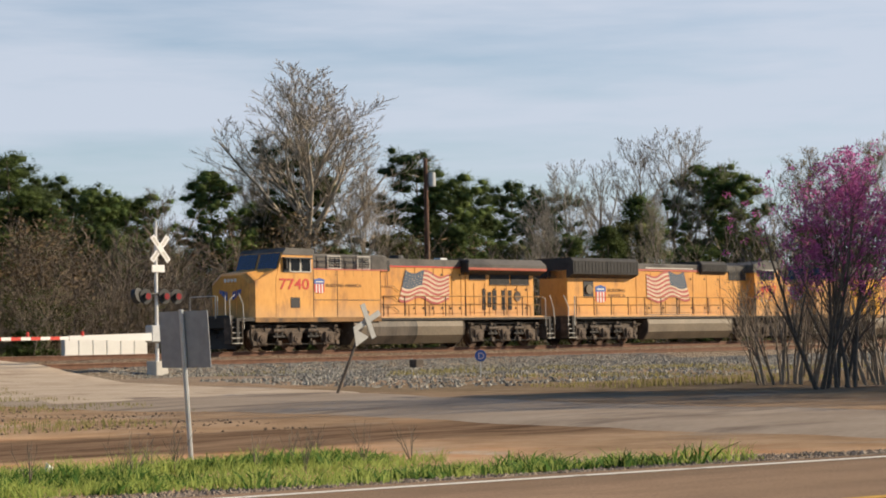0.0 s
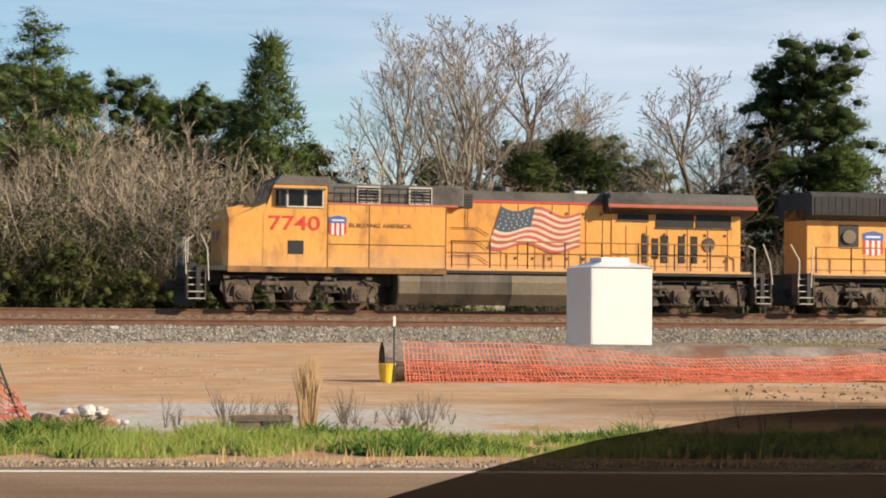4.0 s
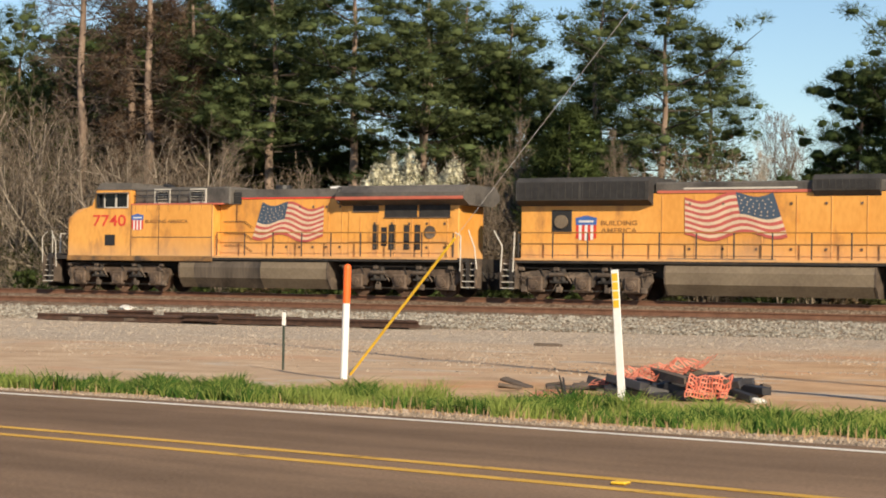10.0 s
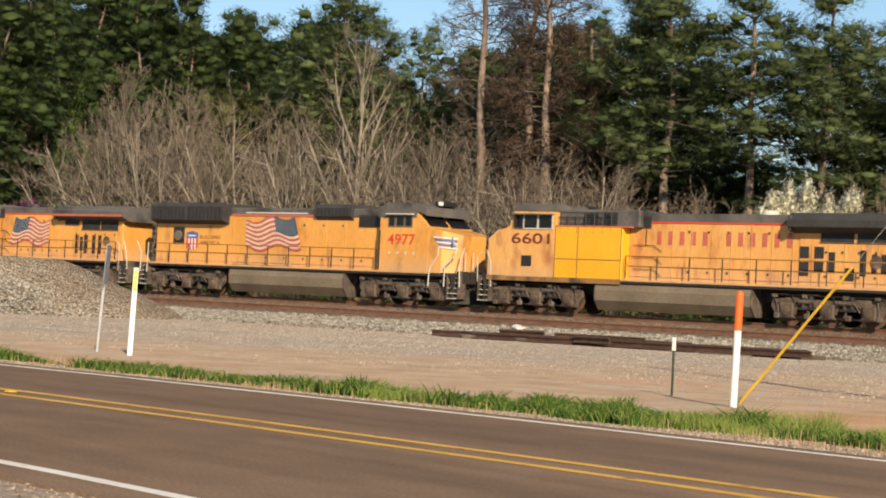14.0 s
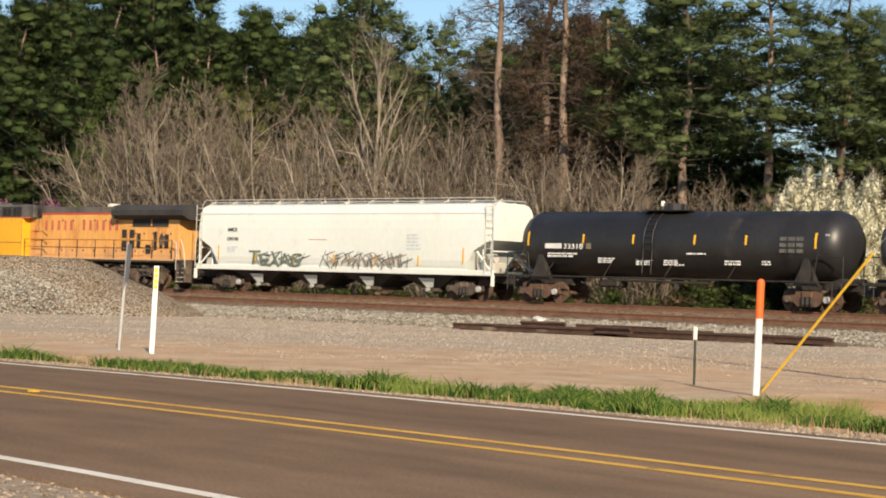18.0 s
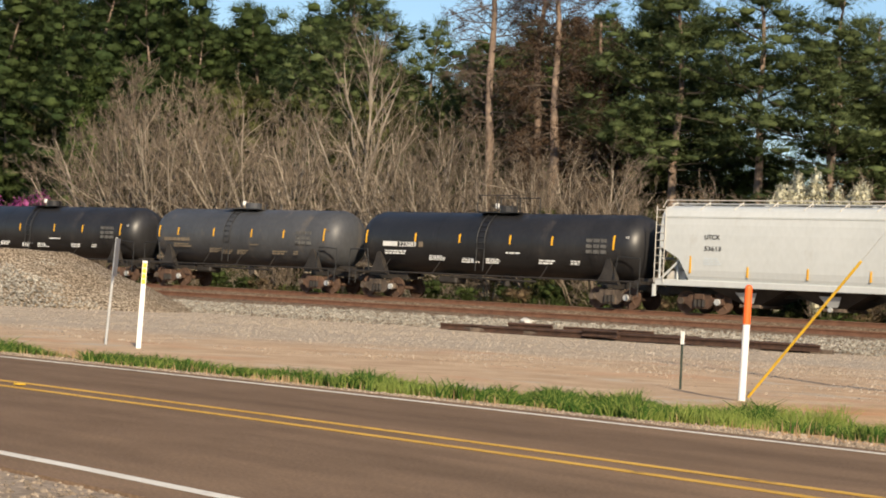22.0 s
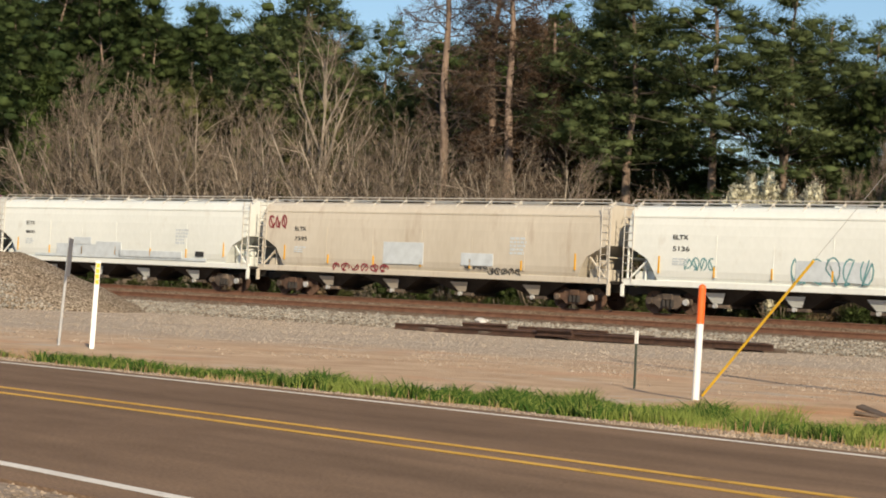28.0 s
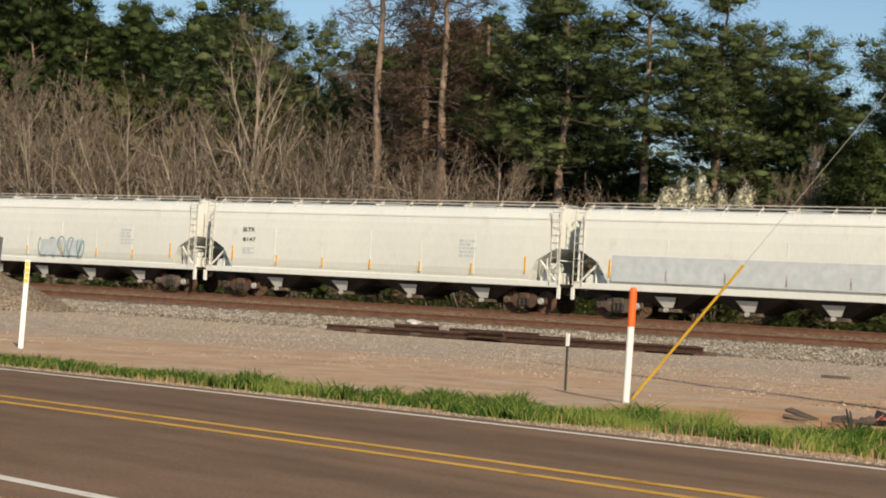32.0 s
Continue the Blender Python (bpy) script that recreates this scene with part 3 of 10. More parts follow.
def asphalt_material():
    """Worn chip-seal: fine light aggregate in brown binder, wheel-polished bands and long stains along the lanes."""
    m = bpy.data.materials.new("worn_brown_grey_asphalt")
    m.use_nodes = True
    n, l = m.node_tree.nodes, m.node_tree.links
    geo = n.new("ShaderNodeNewGeometry")
    turn = n.new("ShaderNodeMapping")
    turn.inputs["Rotation"].default_value = (0, 0, math.atan(ROAD_SLOPE))
    l.new(geo.outputs["Position"], turn.inputs["Vector"])

    def noise_(scale, detail, rough, stretch):
        mp, t = n.new("ShaderNodeMapping"), n.new("ShaderNodeTexNoise")
        mp.inputs["Scale"].default_value = stretch
        t.inputs["Scale"].default_value, t.inputs["Detail"].default_value, t.inputs["Roughness"].default_value = scale, detail, rough
        l.new(turn.outputs["Vector"], mp.inputs["Vector"])
        l.new(mp.outputs["Vector"], t.inputs["Vector"])
        return t.outputs["Fac"]

    def ramp2(v, a, b, lo, hi):
        r = n.new("ShaderNodeValToRGB")
        r.color_ramp.elements[0].position, r.color_ramp.elements[1].position = lo, hi
        r.color_ramp.elements[0].color, r.color_ramp.elements[1].color = (*a, 1), (*b, 1)
        l.new(v, r.inputs["Fac"])
        return r.outputs["Color"]

    def times(a, b):
        k = n.new("ShaderNodeMix")
        k.data_type, k.blend_type = "RGBA", "MULTIPLY"
        k.inputs["Factor"].default_value = 1.0
        l.new(a, k.inputs["A"])
        l.new(b, k.inputs["B"])
        return k.outputs["Result"]

    chips = noise_(38.0, 6.0, 0.8, (1, 1, 1))
    colour = ramp2(chips, (0.122, 0.086, 0.060), (0.265, 0.190, 0.134), 0.34, 0.68)
    # road colour multiplied paler along the middle stretch, full from x = 2 to 8
    tint, along = n.new("ShaderNodeMapRange"), n.new("ShaderNodeSeparateXYZ")
    l.new(turn.outputs["Vector"], along.inputs[0])
    l.new(along.outputs["X"], tint.inputs["Value"])
    tint.inputs["From Min"].default_value, tint.inputs["From Max"].default_value = -14.0, 2.0
    away_ = n.new("ShaderNodeMapRange")
    l.new(along.outputs["X"], away_.inputs["Value"])
    away_.inputs["From Min"].default_value, away_.inputs["From Max"].default_value = 20.0, 8.0
    both = n.new("ShaderNodeMath")
    both.operation = "MULTIPLY"
    l.new(tint.outputs["Result"], both.inputs[0])
    l.new(away_.outputs["Result"], both.inputs[1])
    colour = times(colour, ramp2(both.outputs[0], (1.05, 0.985, 0.925), (1.50, 1.44, 1.34), 0.0, 1.0))
    colour = times(colour, ramp2(noise_(0.45, 5.0, 0.6, (0.10, 1.6, 1)), (0.80, 0.80, 0.80), (1.12, 1.11, 1.10), 0.36, 0.62))
    colour = times(colour, ramp2(noise_(1.3, 6.0, 0.65, (0.5, 1.0, 1)), (0.86, 0.86, 0.86), (1.06, 1.06, 1.06), 0.35, 0.6))
    bsdf = n["Principled BSDF"]
    l.new(colour, bsdf.inputs["Base Color"])
    bsdf.inputs["Roughness"].default_value, bsdf.inputs["Specular IOR Level"].default_value = 0.9, 0.05
    bump = n.new("ShaderNodeBump")
    bump.inputs["Strength"].default_value, bump.inputs["Distance"].default_value = 0.35, 0.008
    l.new(chips, bump.inputs["Height"])
    l.new(bump.outputs["Normal"], bsdf.inputs["Normal"])
    return m


ASPHALT = asphalt_material()
LANE_GREY = surface("dusty_grey_lane_surface", (0.25, 0.195, 0.148), (0.37, 0.305, 0.24), 0.9, scale=0.5, fine=9, bump=0.3, stain=(0.13, 0.10, 0.08), amount=0.35, stain_scale=0.3, stretch=(0.5, 1.4, 1), world_space=True, gloss=0.05)
CROSSING_TAN = surface("pale_tan_compacted_gravel", (0.40, 0.31, 0.225), (0.56, 0.465, 0.36), 0.95, scale=0.6, fine=9, bump=0.3, stain=(0.33, 0.25, 0.18), amount=0.3, stain_scale=0.4, world_space=True, gloss=0.05)
LINE_WHITE = surface("worn_white_road_paint", (0.64, 0.60, 0.53), (0.84, 0.80, 0.72), 0.7, scale=1.2, fine=25, bump=0.1, stain=(0.22, 0.19, 0.165), amount=0.18, stain_scale=3.5, world_space=True, gloss=0.05)
LINE_YELLOW = surface("worn_yellow_road_paint", (0.52, 0.30, 0.055), (0.70, 0.43, 0.10), 0.7, scale=1.2, fine=25, bump=0.1, stain=(0.17, 0.11, 0.06), amount=0.2, stain_scale=3.5, world_space=True, gloss=0.05)


def strip(name, n0, n1, z, material, thick, x0=-260, x1=260, steps=130, wobble=0.0, label="", kind="structure", parent=None):
    """A band along the highway between two distances from its far edge line."""
    verts, faces = [], []
    for i in range(steps + 1):
        x = x0 + (x1 - x0) * i / steps
        for n_, w in ((n0, 1), (n1, 1)):
            nn = n_ + wobble * noise.noise((x * 0.6, n_, 1))
            p = Vector((0, ROAD_Y, 0)) + ROAD_DIR * x + ROAD_NORM * nn
            p.y -= bend(p.x)
            verts += [(p.x, p.y, z - thick), (p.x, p.y, z)]
    for i in range(steps):
        a, b = i * 4, i * 4 + 4
        faces += [(a + 1, b + 1, b + 3, a + 3), (a, a + 1, a + 3, a + 2)[::-1] if i == 0 else (a, b, b + 1, a + 1), (a + 2, a + 3, b + 3, b + 2)]
    ob = mesh(name, verts, faces, material, parent)
    return tagged(ob, label, kind=kind) if parent is None else ob


road = strip("road", -8.05, 0.42, 0.0, ASPHALT, 0.16, wobble=0.10, label="two-lane brown-grey asphalt highway with worn paint lines")
road["category"] = "road"
for n_ in (0.0, -7.60):
    part_ob = strip("edge_line", n_ - 0.06, n_ + 0.06, 0.006, LINE_WHITE, 0.003, parent=road)
for n_ in (-3.82, -3.31):
    part_ob = strip("centre_line", n_ - 0.065, n_ + 0.065, 0.006, LINE_YELLOW, 0.003, parent=road)
for k_ in range(-4, 9):
    p_ = Vector((0, ROAD_Y, 0)) + ROAD_DIR * (-3.99 + 12.2 * k_) + ROAD_NORM * -3.56
    bm = box(B(), -0.05, -0.05, 0, 0.05, 0.05, 0.018, 0.008)
    rm = part("road_reflector", bm, MARKER_YELLOW, road)
    rm.location = (p_.x, p_.y - bend(p_.x), 0.003)

# ballast bank, ties and rails
def stone_material(name, rusty):
    """Crushed stone: every stone its own grey, dark gaps, rust dust along the rails."""
    m = bpy.data.materials.new(name)
    m.use_nodes = True
    n, l = m.node_tree.nodes, m.node_tree.links
    geo = n.new("ShaderNodeNewGeometry")
    vor = n.new("ShaderNodeTexVoronoi")
    vor.inputs["Scale"].default_value = 12.0
    l.new(geo.outputs["Position"], vor.inputs["Vector"])
    sep = n.new("ShaderNodeSeparateColor")
    l.new(vor.outputs["Color"], sep.inputs[0])
    ramp = n.new("ShaderNodeValToRGB")
    ramp.color_ramp.elements[0].color, ramp.color_ramp.elements[1].color = (0.18, 0.152, 0.116, 1), (0.61, 0.54, 0.445, 1)
    l.new(sep.outputs[0], ramp.inputs["Fac"])
    gap = n.new("ShaderNodeValToRGB")
    gap.color_ramp.elements[0].position, gap.color_ramp.elements[1].position = 0.35, 0.75
    gap.color_ramp.elements[0].color, gap.color_ramp.elements[1].color = (1, 1, 1, 1), (0.3, 0.27, 0.24, 1)
    l.new(vor.outputs["Distance"], gap.inputs["Fac"])
    mul = n.new("ShaderNodeMix")
    mul.data_type, mul.blend_type = "RGBA", "MULTIPLY"
    mul.inputs["Factor"].default_value = 1.0
    l.new(ramp.outputs["Color"], mul.inputs["A"])
    l.new(gap.outputs["Color"], mul.inputs["B"])
    big = n.new("ShaderNodeTexNoise")
    big.inputs["Scale"].default_value, big.inputs["Detail"].default_value = 0.35, 5.0
    l.new(geo.outputs["Position"], big.inputs["Vector"])
    tone = n.new("ShaderNodeMix")
    tone.data_type, tone.blend_type = "RGBA", "MULTIPLY"
    tone.inputs["B"].default_value = (0.86, 0.72, 0.56, 1)
    l.new(big.outputs["Fac"], tone.inputs["Factor"])
    l.new(mul.outputs["Result"], tone.inputs["A"])
    colour = tone.outputs["Result"]
    if rusty:
        xyz = n.new("ShaderNodeSeparateXYZ")
        l.new(geo.outputs["Position"], xyz.inputs[0])
        band = n.new("ShaderNodeMapRange")
        band.interpolation_type = "SMOOTHSTEP"
        band.inputs["From Min"].default_value, band.inputs["From Max"].default_value = 61.0, 61.7
        band.inputs["To Max"].default_value = 0.5
        l.new(xyz.outputs["Y"], band.inputs["Value"])
        rust = n.new("ShaderNodeMix")
        rust.data_type = "RGBA"
        rust.inputs["B"].default_value = (0.14, 0.088, 0.060, 1)
        l.new(band.outputs["Result"], rust.inputs["Factor"])
        l.new(colour, rust.inputs["A"])
        colour = rust.outputs["Result"]
    bsdf = n["Principled BSDF"]
    l.new(colour, bsdf.inputs["Base Color"])
    bsdf.inputs["Roughness"].default_value, bsdf.inputs["Specular IOR Level"].default_value = 0.95, 0.05
    bump = n.new("ShaderNodeBump")
    bump.inputs["Strength"].default_value, bump.inputs["Distance"].default_value = 0.8, 0.06
    bump.invert = True
    l.new(vor.outputs["Distance"], bump.inputs["Height"])
    l.new(bump.outputs["Normal"], bsdf.inputs["Normal"])
    return m


BALLAST = stone_material("grey_crushed_stone_with_rust_dust", True)
HEAP_STONE = stone_material("grey_crushed_stone", False)


def bank(x, y):
    z = ramp_(y, (56.6, -0.35), (57.4, -0.06), (61.3, 0.39), (65.0, 0.44), (65.7, 0.72), (69.6, 0.72), (73.2, 0.0), (73.8, -0.35))
    return z + 0.05 * noise.noise((x * 1.7, y * 1.7, 0)) + 0.03 * noise.noise((x * 5, y * 5, 7))


def bank_top(x, y):
    """The bank's height at a place, with the track's slant and grade."""
    return bank(x, y - SLANT * x) - GRADE * x


ballast = grid_sheet("ballast", list(np.arange(-150, 150.1, 0.5)), list(np.arange(56.6, 73.9, 0.35)), bank, BALLAST)
ALONG = Matrix.Translation((0, TRACK_Y, 0)) @ Matrix.Rotation(SLANT, 4, "Z") @ Matrix.Rotation(GRADE, 4, "Y") @ Matrix.Translation((0, -TRACK_Y, 0))
ballast.matrix_basis = ALONG
tagged(ballast, "grey crushed-stone ballast bank under the track", "ballast", kind="structure")

rail_profile = [(-0.07, 0), (0.07, 0), (0.07, 0.02), (0.012, 0.04), (0.012, 0.12), (0.036, 0.135), (0.036, 0.17), (-0.036, 0.17), (-0.036, 0.135), (-0.012, 0.12), (-0.012, 0.04), (-0.07, 0.02)]
SIDING_Y, SIDING_Z = 63.1, 0.62
TRACKS = []
for y_, z_, name_, label_ in ((TRACK_Y, RAIL_Z, "main_track", "main railway track with rusty rails on timber ties"), (SIDING_Y, SIDING_Z, "siding_track", "nearer siding track with dark rusty rails")):
    tr_ = tagged(new(name_), label_, "railway track", kind="structure")
    tr_.matrix_basis = ALONG
    TRACKS.append((tr_, y_, z_))
    for side in (-0.755, 0.755):
        bm = loft(B(), [(y_ + side + 1.25 * y, z_ - 0.205 + 1.2 * z) for y, z in rail_profile], -400, 400)
        part("rail", bm, RAIL_RUST, tr_)
        bm = box(B(), -400, y_ + side - 0.032, z_ - 0.004, 400, y_ + side + 0.032, z_ + 0.001)
        part("railhead", bm, RAIL_TOP if name_ == "main_track" else surface("dull_tan_railhead", (0.24, 0.16, 0.11), (0.36, 0.25, 0.18), 0.6, 0.2, scale=3, fine=20, bump=0.03, world_space=True), tr_)


# ---- the train: every car is a thing of its own; x runs from its left coupler, z from the railhead ----
CARS, WHEELS = [], []


# how far the lead number has come along the track, every half second
WAY = [
    58.78, 53.01, 47.24, 41.57, 35.88, 30.21, 24.59, 18.97, 13.36, 7.75, 2.14, -3.47, -9.07, -14.66, -20.20, -25.70,
    -31.26, -36.82, -42.40, -47.94, -53.46, -58.99, -64.50, -69.97, -75.36, -80.85, -86.28, -91.74, -97.12, -102.55, -107.95, -113.33,
    -118.70, -124.05, -129.37, -134.69, -140.02, -145.32, -150.25, -155.50, -160.75, -166.00, -171.23, -176.46, -181.69, -186.90, -192.05, -197.26,
    -202.42, -207.60, -212.74, -217.84, -222.94, -228.02, -233.10, -238.17, -243.23, -248.31, -253.34, -258.39, -263.43, -268.47, -273.47, -278.48,
    -283.45,
]


def S(t):
    """The train's way along the track at a time, smooth between the half seconds."""
    k = min(int(t * 2), len(WAY) - 2)
    g = t * 2 - k
    b, c = WAY[k], WAY[k + 1]
    a = WAY[k - 1] if k else 2 * b - c
    d = WAY[k + 2] if k + 2 < len(WAY) else 2 * c - b
    return b + 0.5 * g * (c - a + g * (2 * a - 5 * b + 4 * c - d + g * (3 * (b - c) + d - a)))


def lettering(name, body, x, y, z, size, material, parent, width=None, lean=0.0, label=""):
    """Raised letters on a wall that faces -y, from their lower left corner."""
    cu = bpy.data.curves.new(name, "FONT")
    cu.body, cu.size, cu.extrude = body, size * 1.38, 0.006
    cu.offset, cu.shear = 0.012 * size, lean
    tmp = bpy.data.objects.new(name, cu)
    me = bpy.data.meshes.new_from_object(tmp)
    bpy.data.objects.remove(tmp)
    xs = [v.co.x for v in me.vertices]
    k = width / (max(xs) - min(xs)) if width else 1.0
    for v in me.vertices:
        v.co = Vector(((v.co.x - min(xs)) * k, -v.co.z, v.co.y))
    me.materials.clear()
    me.materials.append(material)
    ob = new(name, me)
    ob.parent, ob.location = parent, (x, y - 0.008, z)
    if label:
        ob["label"] = label
    return ob


def bars(name, x0, x1, y, z0, z1, rows, material, parent, seed=0, gap=0.35):
    """Writing too small to read, as rows of plain bars."""
    rng = random.Random(seed)
    bm = B()
    h = (z1 - z0) / rows
    for r in range(rows):
        x = x0
        end = x0 + (x1 - x0) * rng.uniform(0.6, 1.0)
        while x < end - 0.03:
            w = min(rng.uniform(0.1, 0.32) * (1 if x1 - x0 > 0.6 else 0.6), end - x)
            box(bm, x, y - 0.006, z0 + r * h, x + w, y, z0 + (r + 1 - gap) * h)
            x += w + 0.05
    return part(name, bm, material, parent)


def scrawl(name, x0, x1, y, z0, z1, letters, width, material, parent, seed):
    """A spray-painted tag: a run of loops and zigzags, not letters."""
    rng = random.Random(seed)
    bm = B()
    w = (x1 - x0) / letters
    for i in range(letters):
        cx, cz, turns = x0 + (i + 0.5) * w, (z0 + z1) / 2, rng.uniform(0, 6.28)
        ra, rb = w * rng.uniform(0.32, 0.5), (z1 - z0) * rng.uniform(0.36, 0.5)
        span, tail = rng.uniform(3.5, 5.6), rng.choice((-1, 1))
        pts = [(cx + ra * math.cos(turns + span * k / 7), cz + rb * math.sin(turns + span * k / 7)) for k in range(8)]
        pts += [(cx + tail * ra * 0.7, z0), (cx - tail * ra * rng.uniform(0.2, 0.9), z1 - 0.1 * (z1 - z0))]
        for (xa, za), (xb, zb) in zip(pts, pts[1:]):
            d = Vector((xb - xa, 0, zb - za))
            if d.length < 0.05:
                continue
            s = Vector((-d.z, 0, d.x)).normalized() * width * 0.5
            v = [bm.verts.new((xa + k * s.x, y - 0.007 - 0.0015 * i, za + k * s.z)) for k in (1, -1)] + [bm.verts.new((xb + k * s.x, y - 0.007 - 0.0015 * i, zb + k * s.z)) for k in (-1, 1)]
            bm.faces.new(v)
    return part(name, bm, material, parent)


def spiky(name, x0, x1, y, z0, z1, letters, width, material, parent, seed):
    """A spray-painted tag of angular overlapping strokes, not letters."""
    rng = random.Random(seed)
    bm = B()
    w = (x1 - x0) / letters
    for i in range(letters * 4):
        cx = x0 + (i / 4 + 0.5) * w
        za, zb = rng.uniform(z0, z0 + 0.35 * (z1 - z0)), rng.uniform(z1 - 0.4 * (z1 - z0), z1)
        xa, xb = cx + rng.uniform(-0.5, 0.5) * w, cx + rng.uniform(-0.7, 0.7) * w
        if i % 4 == 3:
            za, zb, xa, xb = zb - 0.2, zb, cx - 0.5 * w, cx + 0.5 * w
        d = Vector((xb - xa, 0, zb - za))
        s = Vector((-d.z, 0, d.x)).normalized() * width * 0.5
        h = y - 0.007 - 0.0006 * i
        bm.faces.new([bm.verts.new(p) for p in ((xa + s.x, h, za + s.z), (xa - s.x, h, za - s.z), (xb - s.x * 0.5, h, zb - s.z * 0.5), (xb + s.x * 0.5, h, zb + s.z * 0.5))])
    return part(name, bm, material, parent)


_wheel = {}


def wheelset(parent, x, r):
    """Two spoked-look dished wheels on an axle; it turns as the car rolls."""
    key = round(r, 3)
    if key not in _wheel:
        bm = B()
        for y in (-0.72, 0.72):
            rot_ = Matrix.Translation((0, y, 0)) @ Matrix.Rotation(radians(90), 4, "X")
            bmesh.ops.create_cone(bm, cap_ends=True, segments=28, radius1=r, radius2=r, depth=0.13, matrix=rot_)
            out = -1 if y < 0 else 1
            bmesh.ops.create_cone(bm, cap_ends=True, segments=16, radius1=r * 0.3, radius2=r * 0.3, depth=0.10, matrix=Matrix.Translation((0, y + out * 0.10, 0)) @ Matrix.Rotation(radians(90), 4, "X"))
            for k in range(6):
                a = k * math.pi / 3
                rod(bm, (r * 0.34 * math.cos(a), y + out * 0.07, r * 0.34 * math.sin(a)), (r * 0.8 * math.cos(a), y + out * 0.07, r * 0.8 * math.sin(a)), 0.035, seg=4)
        rod(bm, (0, -0.75, 0), (0, 0.75, 0), 0.08, seg=8)
        ob = part("wheelset", bm, RUST, parent)
        _wheel[key] = ob.data
    else:
        ob = new("wheelset", _wheel[key])
        ob.parent = parent
    ob.location = (x, 0, r)
    WHEELS.append((ob, x, r))
    return ob


def loco_truck(parent, xs, material):
    """Three-axle truck: deep side frames with boxes over each axle, springs, brake gear."""
    c = xs[1]
    half = xs[2] - xs[1]
    outline = [(c - half - 0.75, 0.72), (c - half - 0.55, 0.42), (c - half + 0.36, 0.42), (c - half + 0.46, 0.80), (c - 0.48, 0.80), (c - 0.36, 0.46), (c + 0.36, 0.46), (c + 0.48, 0.80),
               (c + half - 0.46, 0.80), (c + half - 0.36, 0.42), (c + half + 0.55, 0.42), (c + half + 0.75, 0.72), (c + half + 0.7, 0.98), (c + half - 0.2, 1.10), (c + 0.7, 1.02), (c - 0.7, 1.02), (c - half + 0.2, 1.10), (c - half - 0.7, 0.98)]
    bm = B()
    prism(bm, outline, -1.20, -1.06)
    frame_ob = part("truck_frame", bm, material, parent, "dusty brown cast-steel truck side frame")
    bm = B()
    prism(bm, outline, 1.06, 1.20)
    box(bm, c - 0.5, -1.05, 0.55, c + 0.5, 1.05, 0.95)
    part("far_side_frame", bm, UNDER_DARK, frame_ob)
    for x in xs:
        bm = B()
        box(bm, x - 0.30, -1.32, 0.28, x + 0.30, -1.16, 0.86, 0.05)
        box(bm, x - 0.38, -1.28, 0.26, x + 0.38, -1.2, 0.36, 0.02)
        rod(bm, (x, -1.38, 0.55), (x, -1.30, 0.55), 0.16, 0.18, seg=12)
        rod(bm, (x, -1.41, 0.55), (x, -1.37, 0.55), 0.07, seg=8)
        part("axle_box", bm, TRUCK_STEEL, frame_ob)
    for x in (c - half * 0.5, c + half * 0.5):
        bm = B()
        for k in (-0.16, 0.16):
            rod(bm, (x + k, -1.24, 0.68), (x + k, -1.24, 1.15), 0.10, seg=8)
        box(bm, x - 0.36, -1.31, 0.60, x + 0.36, -1.18, 0.70, 0.02)
        part("spring_pack", bm, UNDER_DARK, frame_ob)
        bm = B()
        rod(bm, (x - 0.35, -1.30, 0.92), (x + 0.30, -1.30, 0.92), 0.085, seg=8)
        rod(bm, (x + 0.30, -1.30, 0.92), (x + 0.52, -1.28, 0.58), 0.03, seg=5)
        part("brake_cylinder", bm, UNDER, frame_ob)
    bm = B()
    rod(bm, (xs[0] - 0.6, -1.26, 1.18), (xs[2] + 0.6, -1.26, 1.16), 0.028, seg=5)
    rod(bm, (xs[0] - 0.4, -1.24, 0.32), (xs[2] + 0.4, -1.24, 0.30), 0.022, seg=5)
    for k in range(5):
        x = xs[0] + (xs[2] - xs[0]) * k / 4 + 0.2
        rod(bm, (x, -1.26, 1.17), (x + 0.12, -1.2, 0.85), 0.022, seg=5)
    part("pipework", bm, UNDER_DARK, frame_ob)
    rng = random.Random(int(xs[0] * 100))
    for side_x in (xs[0] - 0.45, (xs[0] + xs[1]) / 2, (xs[1] + xs[2]) / 2, xs[2] + 0.45):
        bm = B()
        rod(bm, (side_x - 0.12, -1.24, 1.05), (side_x + rng.uniform(-0.1, 0.2), -1.22, 0.25), 0.035, seg=5)
        rod(bm, (side_x + 0.15, -1.26, 0.95), (side_x - rng.uniform(0.0, 0.3), -1.24, 0.35), 0.022, seg=5)
        box(bm, side_x - 0.10, -1.34, 0.24, side_x + 0.14, -1.18, 0.46, 0.03)
        for k in range(3):
            x, z = side_x + rng.uniform(-0.35, 0.35), rng.uniform(0.85, 1.25)
            rod(bm, (x, -1.33, z), (x + rng.uniform(0.2, 0.5), -1.31, z + rng.uniform(-0.3, 0.1)), 0.018, seg=4)
        box(bm, side_x - 0.2, -1.36, 1.06, side_x + 0.02, -1.22, 1.2, 0.02)
        part("brake_rigging", bm, UNDER, frame_ob)
    for x in xs:
        wheelset(frame_ob, x, 0.53)
    return frame_ob


